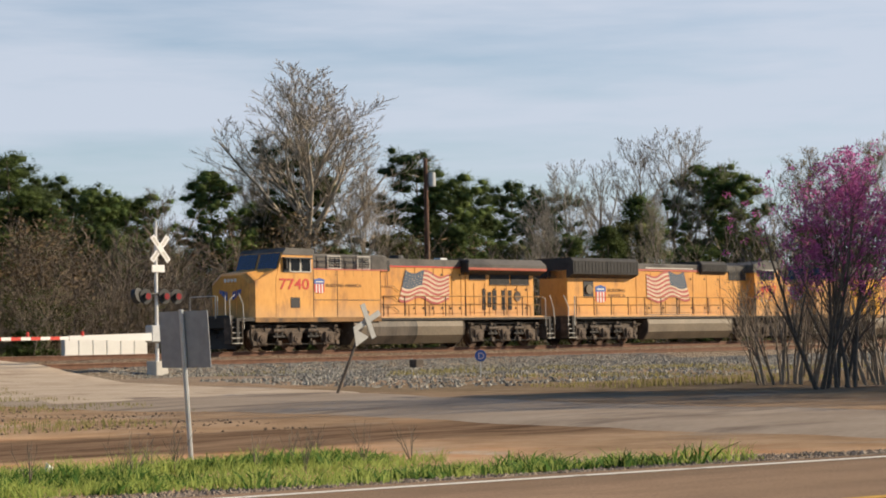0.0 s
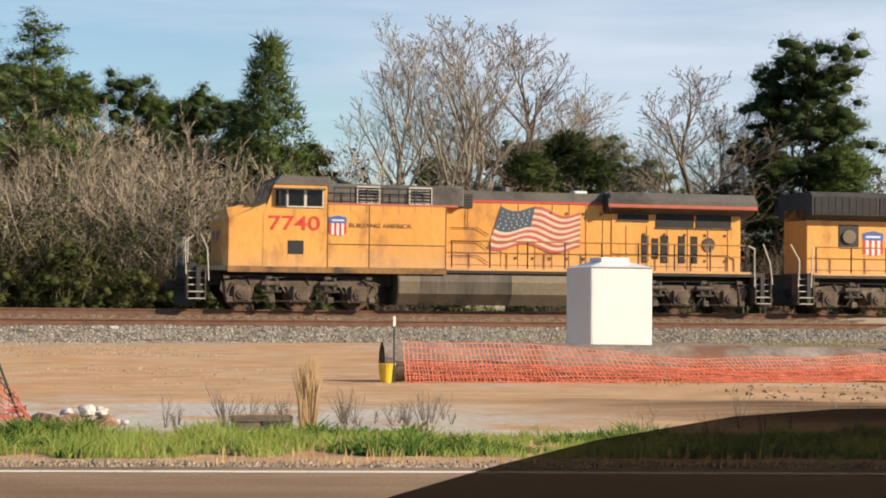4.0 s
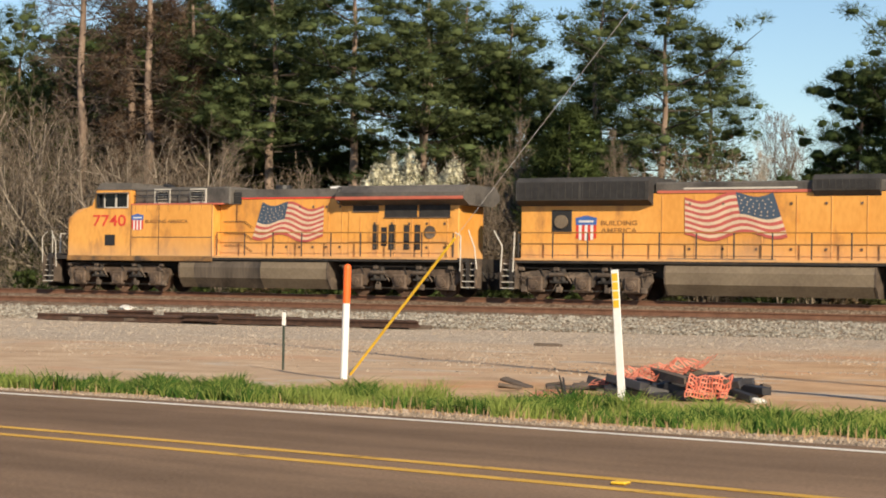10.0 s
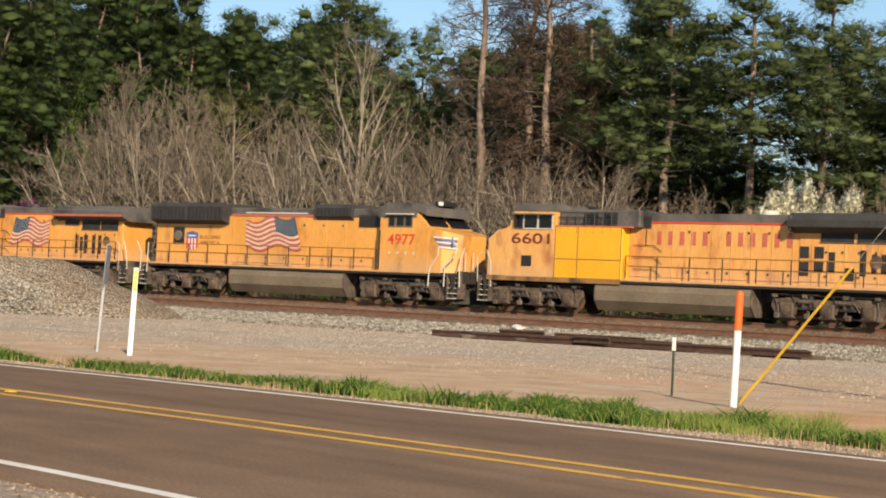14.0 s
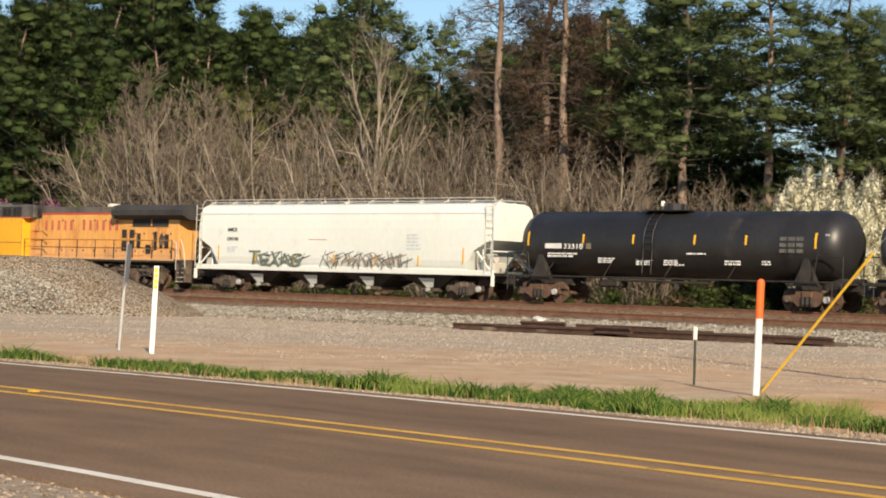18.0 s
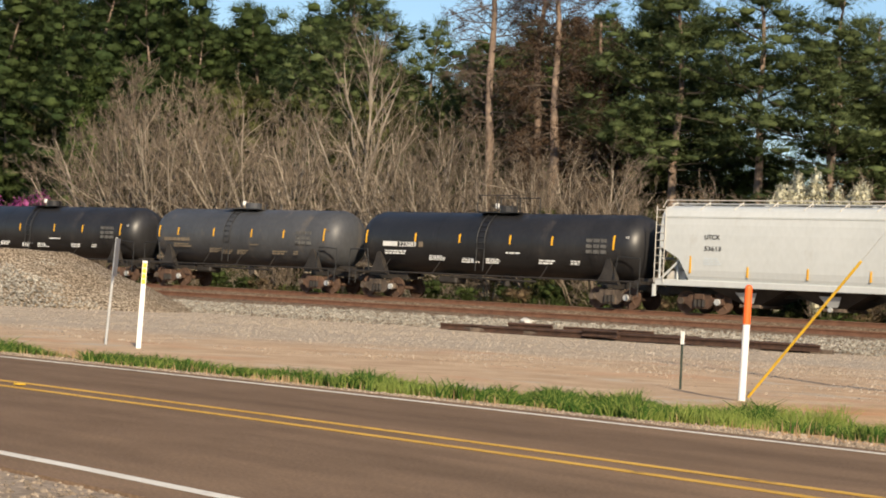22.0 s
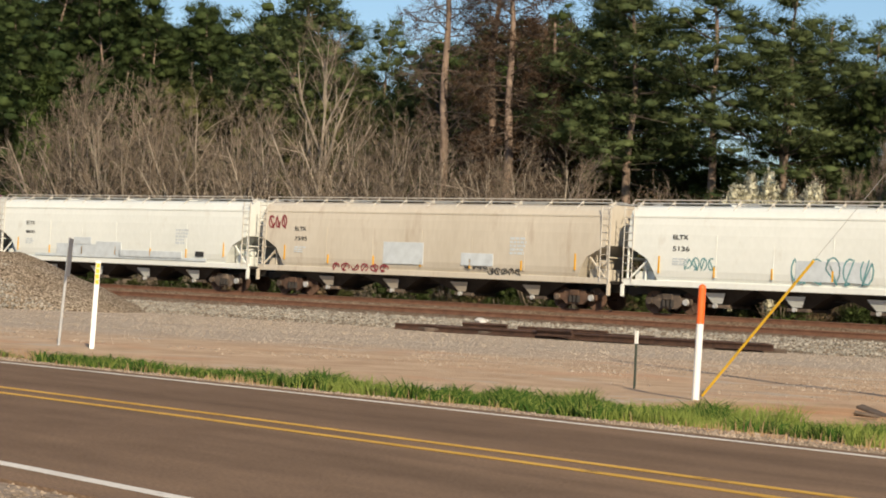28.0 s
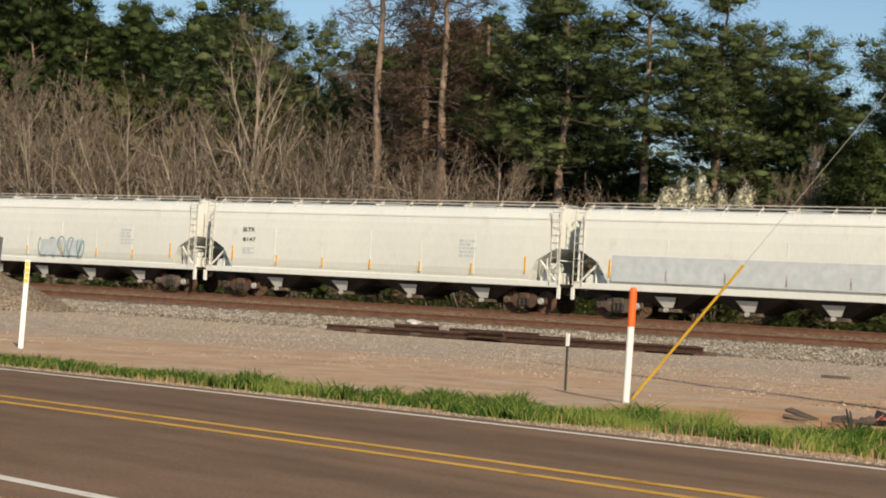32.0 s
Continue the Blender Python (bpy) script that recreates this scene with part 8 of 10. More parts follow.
# beyond the track
wl_ = thing("concrete_wall", "long low whitewashed concrete block wall", "wall", 54.2, 75.0, 0.0)
for k_ in range(6):
    bm = box(B(), 0.82 * k_, 0, 0, 0.82 * k_ + 0.79, 0.3, 1.58, 0.02)
    part("block", bm, WHITE, wl_)
SHED_CREAM = surface("cream_metal_siding", (0.60, 0.53, 0.40), (0.74, 0.67, 0.53), 0.6, scale=0.8, fine=9, bump=0.05, stain=(0.42, 0.35, 0.25), amount=0.25, stain_scale=1.2)
hut = thing("cream_shed", "small cream metal shed half hidden by trees", "shed", 24.7, 80.0, -0.3)
bm = box(B(), 0, 0, 0, 2.0, 3, 2.2, 0.02)
part("wall", bm, SHED_CREAM, hut)
bm = prism(B(), [(-0.2, 2.2), (2.2, 2.2), (1.0, 2.9)], -0.2, 3.2)
part("roof", bm, ROOF_GREY, hut)


# ---- woods behind the track ----
def tube_path(verts, faces, pts, radii, seg):
    """A tapering tube through points."""
    prev = None
    for i, (p, r) in enumerate(zip(pts, radii)):
        d = (pts[min(i + 1, len(pts) - 1)] - pts[max(i - 1, 0)])
        d = d.normalized() if d.length > 1e-6 else Vector((0, 0, 1))
        a = d.orthogonal().normalized()
        b = d.cross(a)
        ring = []
        for k in range(seg):
            t = 2 * math.pi * k / seg
            ring.append(len(verts))
            verts.append(tuple(p + (a * math.cos(t) + b * math.sin(t)) * r))
        if prev:
            for k in range(seg):
                faces.append((prev[k], prev[(k + 1) % seg], ring[(k + 1) % seg], ring[k]))
        prev = ring


PHI = (1 + 5 ** 0.5) / 2
ICO = [Vector(p).normalized() for p in ((-1, PHI, 0), (1, PHI, 0), (-1, -PHI, 0), (1, -PHI, 0), (0, -1, PHI), (0, 1, PHI), (0, -1, -PHI), (0, 1, -PHI), (PHI, 0, -1), (PHI, 0, 1), (-PHI, 0, -1), (-PHI, 0, 1))]
ICO_FACES = ((0, 11, 5), (0, 5, 1), (0, 1, 7), (0, 7, 10), (0, 10, 11), (1, 5, 9), (5, 11, 4), (11, 10, 2), (10, 7, 6), (7, 1, 8), (3, 9, 4), (3, 4, 2), (3, 2, 6), (3, 6, 8), (3, 8, 9), (4, 9, 5), (2, 4, 11), (6, 2, 10), (8, 6, 7), (9, 8, 1))


def finer_ball():
    """The same ball with every face cut in four."""
    verts, faces, mid = list(ICO), [], {}

    def half(a, b):
        key = (min(a, b), max(a, b))
        if key not in mid:
            mid[key] = len(verts)
            verts.append((verts[a] + verts[b]).normalized())
        return mid[key]

    for a, b, c in ICO_FACES:
        p, q, r = half(a, b), half(b, c), half(c, a)
        faces += [(a, p, r), (p, b, q), (r, q, c), (p, q, r)]
    return verts, faces


BALL, BALL_FACES = finer_ball()


def tuft(leaf, c, r, n, length, width, rng, flat=0.6, heart=None, core=0.0):
    """A clump of needles or leaves round a ragged inner mass, shaded as one soft puff."""
    verts, faces, norms = leaf
    out = Vector((0, 0, 0.3)) if heart is None else (c - heart).normalized() * 0.45 + Vector((0, 0, 0.25))
    if core:
        i = len(verts)
        ball, tris = (BALL, BALL_FACES) if core * r > 0.3 else (ICO, ICO_FACES)
        for u in ball:
            k = r * core * rng.uniform(0.55, 1.25)
            verts.append(tuple(c + Vector((u.x, u.y, u.z * flat)) * k))
            norms.append((u * 0.9 + out * 0.6).normalized())
        faces.extend([(i + p, i + q, i + w) for p, q, w in tris])
    for _ in range(n):
        u = Vector((rng.gauss(0, 1), rng.gauss(0, 1), rng.gauss(0, 1)))
        u.normalize()
        p = c + Vector((u.x, u.y, u.z * flat)) * r * rng.uniform(max(0.2, core * 0.8), 0.9)
        d = (u + Vector((rng.uniform(-1, 1), rng.uniform(-1, 1), rng.uniform(-0.4, 1.0))) * 0.7).normalized()
        s = d.cross(Vector((rng.uniform(-1, 1), rng.uniform(-1, 1), rng.uniform(-1, 1)))).normalized() * width * rng.uniform(0.6, 1.2)
        nn = (u * 0.9 + out * 0.7 + Vector((rng.uniform(-1, 1), rng.uniform(-1, 1), rng.uniform(-1, 1))) * 0.2).normalized()
        if d.cross(s).dot(nn) > 0:
            s = -s
        i = len(verts)
        verts.extend((tuple(p - s), tuple(p + s), tuple(p + d * length * rng.uniform(0.6, 1.3))))
        norms.extend((nn, nn, nn))
        faces.append((i, i + 1, i + 2))


def leaf_stock():
    return [], [], []


def limb(wood, tips, p, d, length, r, level, rng, up=0.10, wander=0.14, kids=(8, 7, 6), angle=0.75, thin=0.011, fine=None):
    """A limb that bends and tapers, with side limbs all along it and finer ones on those."""
    v, f = fine if fine is not None and level < 2 else wood
    n = 5 if level > 1 else 2
    pts, rad = [p], [r]
    q, dd = p.copy(), d.copy()
    for i in range(n):
        dd = (dd + Vector((rng.uniform(-1, 1), rng.uniform(-1, 1), rng.uniform(-1, 1))) * wander + Vector((0, 0, up))).normalized()
        q = q + dd * length / n
        pts.append(q)
        rad.append(max(r * (1 - 0.75 * (i + 1) / n), thin * 0.6))
    if level == 0:
        e = Vector((rng.uniform(-1, 1), rng.uniform(-1, 1), rng.uniform(-1, 1))).cross(q - p).normalized() * thin * 1.15
        i = len(v)
        v.extend((tuple(p - e), tuple(p + e), tuple(q)))
        f.append((i, i + 1, i + 2))
        tips.append(q)
        return
    tube_path(v, f, pts, rad, 6 if r > 0.07 else 4 if r > 0.03 else 3)
    count = kids[max(0, 3 - level)]
    turn = rng.uniform(0, 6.28)
    for k in range(count):
        s = 0.16 + 0.84 * (k + rng.uniform(0.1, 0.9)) / count
        i = min(int(s * n), n - 1)
        g = s * n - i
        base = pts[i].lerp(pts[i + 1], g)
        turn += 2.4 + rng.uniform(-0.5, 0.5)
        ax = (pts[i + 1] - pts[i]).normalized()
        side = ax.orthogonal().normalized()
        side.rotate(Matrix.Rotation(turn, 3, ax))
        nd = (ax + side * angle * rng.uniform(0.6, 1.25)).normalized()
        limb(wood, tips, base, nd, length * (0.62 - 0.34 * s) * rng.uniform(0.8, 1.2), max((rad[i] * (1 - g) + rad[i + 1] * g) * 0.62, thin), level - 1, rng, up, wander, kids, angle, thin, fine)


def finish_tree(name, label, category, group, pieces):
    e = tagged(new(name), label, category, group)
    for pname, stock, m in pieces:
        ob = mesh(pname, stock[0], stock[1], m, e, smooth=True)
        if len(stock) > 2:
            ob.data.normals_split_custom_set_from_vertices(stock[2])
    return e


def stem(wood, h, r, seed, bend=0.25, top=0.12):
    pts = [Vector((bend * noise.noise((seed, z * 0.2, 0)) * z * 0.25, bend * noise.noise((seed + 9, z * 0.2, 0)) * z * 0.25, z - 0.3)) for z in np.linspace(0, h, 14)]
    tube_path(wood[0], wood[1], pts, [r * (1 - (1 - top) * i / 13) for i in range(14)], 8)
    return pts


def on_stem(pts, s):
    i = min(int(s * 13), 12)
    return pts[i].lerp(pts[i + 1], s * 13 - i)


def pine_tree(seed, h=18.0, crown=0.45, width=3.4, needles=None, limbs=44, full=False, label="tall loblolly pine with a dark open crown", puff=1.0, blades_=125, core=0.34):
    """Crooked rising limbs; each carries a few rounded masses of needles, with air between them."""
    rng = random.Random(seed)
    wood, bough, leaf = ([], []), ([], []), leaf_stock()
    pts = stem(wood, h, 0.24, seed, 0.16)
    for k in range(limbs):
        q = (k + rng.uniform(-1.2, 2.2)) / limbs
        q = max(0.0, min(1.0, q))
        s = crown + (0.97 - crown) * q
        if full:
            prof = math.sin(math.pi * (0.14 + 0.78 * q)) ** 0.75
        else:
            prof = (0.55 + 0.45 * math.sin(math.pi * min(1, q + 0.25))) * (1 - q ** 2.5 * 0.70)
        a = k * 2.4 + rng.uniform(-0.5, 0.5)
        lobe = 1.0 + 0.65 * noise.noise((math.cos(a) * 0.9 + seed * 3.1, math.sin(a) * 0.9, q * 3.0))
        reach = max(0.5, width * prof * lobe * rng.uniform(0.72, 1.05))
        base = on_stem(pts, min(s, 0.99))
        rise = rng.uniform(-0.15, 0.45) + 0.55 * q
        d = Vector((math.cos(a), math.sin(a), rise))
        tip = base + d * reach
        mid = base + d * reach * 0.5 + Vector((rng.uniform(-0.15, 0.15), rng.uniform(-0.15, 0.15), -0.09 * reach))
        tube_path(bough[0], bough[1], [base, mid, tip], [0.050, 0.032, 0.012], 4)
        side = Vector((-math.sin(a), math.cos(a), 0))
        count = 2 if reach < 1.2 else 4 if reach < 2.4 else 5
        for p in range(count):
            g = 1.0 - 0.70 * p / count
            sway = 0.0 if p == 0 else (-1) ** p * rng.uniform(0.25, 0.62) * (0.5 + 0.22 * reach)
            c = base.lerp(tip, g) + side * sway + Vector((0, 0, rng.uniform(-0.25, 0.55)))
            r = rng.uniform(0.60, 1.05) * puff * (0.8 if p == 0 else 1.0)
            heart = base - Vector((0, 0, 0.6))
            tuft(leaf, c, r, blades_, 0.25, 0.021, rng, 0.62, heart, core)
    tuft(leaf, pts[-1], 0.55, 60, 0.26, 0.018, rng, 1.0, None, 0.3)
    tuft(leaf, pts[-1] - Vector((0.2, 0.1, 0.7)), 0.7, 60, 0.26, 0.018, rng, 0.8, None, 0.3)
    return finish_tree("pine_tree", label, "tree", "pines", [("trunk", wood, BARK_PINE), ("bough_wood", bough, BARK_DARK), ("crown", leaf, needles or NEEDLES)])


def dying_pine(seed, h=18.0, crown=0.3):
    rng = random.Random(seed)
    wood, twig, leaf, tips = ([], []), ([], []), leaf_stock(), []
    pts = stem(wood, h, 0.30, seed, 0.13, 0.25)
    for k in range(64):
        s = crown + (1 - crown) * (k + rng.random()) / 64
        a = k * 2.4 + rng.uniform(-0.5, 0.5)
        d = Vector((math.cos(a), math.sin(a), rng.uniform(-0.15, 0.35))).normalized()
        limb(twig, tips, on_stem(pts, min(s, 0.99)), d, rng.uniform(1.5, 3.3) * (1.1 - 0.5 * s), 0.045, 2, rng, 0.02, 0.16, (6, 8, 8), 0.8)
    for t in tips:
        if rng.random() < (0.30 if h < 18.5 and crown < 0.35 else 0.07):
            tuft(leaf, t, 0.30, 14, 0.24, 0.018, rng, 0.8)
    return finish_tree("dead_pine_tree", "dying pine with rust-brown needles and bare limbs", "tree", "dead pines", [("trunk", wood, BARK_PINE), ("bare_crown", twig, BARK_RUST), ("crown", leaf, DEAD_NEEDLES)])


def cedar_tree(seed, h=8.0, width=2.2, needles=None):
    rng = random.Random(seed)
    wood, leaf = ([], []), leaf_stock()
    tube_path(wood[0], wood[1], [Vector((0, 0, -0.2)), Vector((0, 0, h * 0.95))], [0.14, 0.02], 6)
    for k in range(280):
        q = (k + rng.random()) / 280
        z = h * (0.03 + 0.95 * q)
        a = rng.uniform(0, 2 * math.pi)
        reach = width * (1 - q) ** 0.7 * rng.uniform(0.5, 1.0) * (1 + 0.5 * noise.noise((math.cos(a) + seed, math.sin(a), q * 4))) + 0.1
        tuft(leaf, Vector((math.cos(a) * reach, math.sin(a) * reach, z + 0.2 * reach)), rng.uniform(0.22, 0.5), 44, 0.27, 0.021, rng, 0.6, Vector((0, 0, z - 0.5)), 0.4 if k % 3 == 0 else 0.0)
    return finish_tree("cedar_tree", "dense conical red cedar with dark green foliage", "tree", "cedars", [("trunk", wood, BARK), ("crown", leaf, needles or CEDAR)])


def bare_tree(seed, h=14.0, spread=1.0, bark=None, buds=0, label="tall leafless hardwood with pale fine twigs", stems=1, name="bare_tree", low=0.30, count=13, kids=(6, 7, 8), r=0.105, twig_bark=None):
    """A leafless hardwood: leaders that rise and fork, limbs all the way up, fine twigs at the ends."""
    rng = random.Random(seed)
    wood, twig, leaf, tips = ([], []), ([], []), leaf_stock(), []
    bark = bark or BARK_PALE
    if stems == 1:
        pts = stem(wood, h * 0.93, 0.20, seed, 0.30, 0.10)
        for k in range(count):
            q = (k + rng.random()) / count
            s = low + (0.97 - low) * q
            a = k * 2.4 + rng.uniform(-0.4, 0.4)
            tilt = (0.95 - 0.55 * q) * spread
            d = Vector((math.cos(a) * tilt, math.sin(a) * tilt, 1)).normalized()
            limb(wood, tips, on_stem(pts, s), d, h * (0.44 - 0.27 * q) * rng.uniform(0.8, 1.15), r * (1 - 0.72 * q), 3, rng, 0.10, 0.13, kids, fine=twig)
    else:
        for k in range(stems):
            a = k * 2.4 + rng.uniform(-0.5, 0.5)
            lean = spread * math.sqrt((k + 0.5) / stems)
            d = Vector((math.cos(a) * lean, math.sin(a) * lean, 1)).normalized()
            tube_path(wood[0], wood[1], [Vector((math.cos(a) * 0.15, math.sin(a) * 0.15, -0.3)), d * h * 0.14], [0.10, 0.075], 6)
            limb(wood, tips, d * h * 0.13, d, h * rng.uniform(0.66, 0.84) * (1 - 0.12 * lean), 0.075, 3, rng, 0.03, 0.15, (7, 6, 6), 0.75, fine=twig)
    if buds:
        for t in tips:
            if rng.random() < 0.25:
                tuft(leaf, t, 0.26, buds, 0.09, 0.035, rng, 0.9)
    pieces = [("trunk", wood, bark), ("bare_crown", twig, twig_bark or bark)]
    if buds:
        pieces.append(("crown", leaf, BUD_HAZE))
    return finish_tree(name, label, "tree", "bare hardwoods", pieces)


def thicket(seed, h=5.0, w=2.4, bark=None, leaves=None, n_leaf=0, label="leafless brown thicket of slender stems", thin=0.010, stems=14, twigs=None):
    rng = random.Random(seed)
    wood, twig, leaf, tips = ([], []), ([], []), leaf_stock(), []
    for s in range(stems):
        a, q = rng.uniform(0, 2 * math.pi), rng.uniform(0, 1) ** 0.6
        base = Vector((math.cos(a) * q * w * 0.6, math.sin(a) * q * w * 0.6, -0.2))
        d = Vector((math.cos(a) * q * 0.40 + rng.uniform(-0.15, 0.15), math.sin(a) * q * 0.40 + rng.uniform(-0.15, 0.15), 1)).normalized()
        tube_path(wood[0], wood[1], [base - Vector((0, 0, 0.1)), base + d * 0.5], [0.045, 0.036], 5)
        limb(wood, tips, base + d * 0.4, d, h * rng.uniform(0.65, 1.0), 0.034, 2, rng, 0.06, 0.10, (6, 8, 8), 0.6, thin, twig)
    for t in tips:
        if n_leaf and rng.random() < 0.5:
            tuft(leaf, t, 0.3, n_leaf, 0.11, 0.045, rng, 0.8)
    pieces = [("stem", wood, bark or BARK_BROWN), ("bare_crown", twig, twigs or BARK_TWIG)]
    if n_leaf:
        pieces.append(("crown", leaf, leaves or BRUSH))
    return finish_tree("thicket", label, "shrub", "thickets", pieces)


def shrub(seed, h=3.0, w=2.2, leaves=None, label="dense olive-green undergrowth shrub"):
    rng = random.Random(seed)
    wood, leaf = ([], []), leaf_stock()
    for s in range(7):
        a = rng.uniform(0, 2 * math.pi)
        tube_path(wood[0], wood[1], [Vector((0.1 * s - 0.3, 0, -0.2)), Vector((math.cos(a) * w * 0.4, math.sin(a) * w * 0.4, h * 0.7))], [0.04, 0.015], 4)
    for k in range(130 if h < 5 else 260):
        a, q = rng.uniform(0, 2 * math.pi), rng.random() ** 0.5
        z = h * rng.uniform(0.08, 1.0)
        lim = w * math.sqrt(max(0.05, 1 - (z / h - 0.35) ** 2 * 1.6)) * (0.8 + 0.7 * noise.noise((math.cos(a) * 2 + seed, math.sin(a) * 2, z)))
        big = 1.0 if h < 5 else 1.55
        tuft(leaf, Vector((math.cos(a) * lim * q, math.sin(a) * lim * q, z)), rng.uniform(0.22, 0.48) * big, 34 if h < 5 else 52, 0.24 * big ** 0.5, 0.020, rng, 0.7, Vector((0, 0, h * 0.3)), 0.55 if q < 0.75 else 0.0)
    return finish_tree("undergrowth_shrub", label, "shrub", "undergrowth shrubs", [("stem", wood, BARK_BROWN), ("crown", leaf, leaves or BRUSH)])


def blossom_tree(seed, h=6.0, w=2.6, blossom=None, name="pear_tree", label="white-blossoming wild pear tree at the wood's edge", amount=1.0):
    rng = random.Random(seed)
    wood, leaf, tips = ([], []), leaf_stock(), []
    for s in range(11):
        a = s * 2.4
        d = Vector((math.cos(a) * 0.45, math.sin(a) * 0.45, 1)).normalized()
        limb(wood, tips, Vector((0, 0, -0.2)), d, h * rng.uniform(0.75, 1.0), 0.06, 2, rng, 0.06, 0.12, (7, 10, 5), 0.6)
    for t in tips:
        if t.z > h * 0.25 and rng.random() < amount:
            tuft(leaf, t, 0.48, 190, 0.10, 0.048, rng, 1.0, Vector((0, 0, h * 0.4)), 0.28)
    return finish_tree(name, label, "tree", "", [("trunk", wood, BARK), ("crown", leaf, blossom or BLOSSOM_WHITE)])


def redbud_tree():
    rng = random.Random(77)
    wood, leaf, tips = ([], []), leaf_stock(), []
    for s in range(8):
        base = Vector((-0.9 + 0.25 * s + rng.uniform(-0.1, 0.1), rng.uniform(-0.4, 0.4), -0.2))
        d = Vector((-0.30 + 0.1 * s + rng.uniform(-0.1, 0.1), rng.uniform(-0.3, 0.3), 1)).normalized()
        limb(wood, tips, base, d, rng.uniform(4.0, 4.9), 0.06, 3, rng, 0.05, 0.12, (7, 6, 5), 0.6, 0.004)
    for t in tips:
        if t.z > 2.0 + 1.0 * noise.noise((t.x, t.y, 3)) and rng.random() < (0.75 if t.x > -0.6 else 0.2):
            tuft(leaf, t, 0.11, 16, 0.055, 0.026, rng, 1.0)
    return finish_tree("redbud_tree", "multi-stemmed redbud in magenta blossom by the lane", "tree", "", [("trunk", wood, BARK_DARK), ("crown", leaf, BLOSSOM_PINK)])


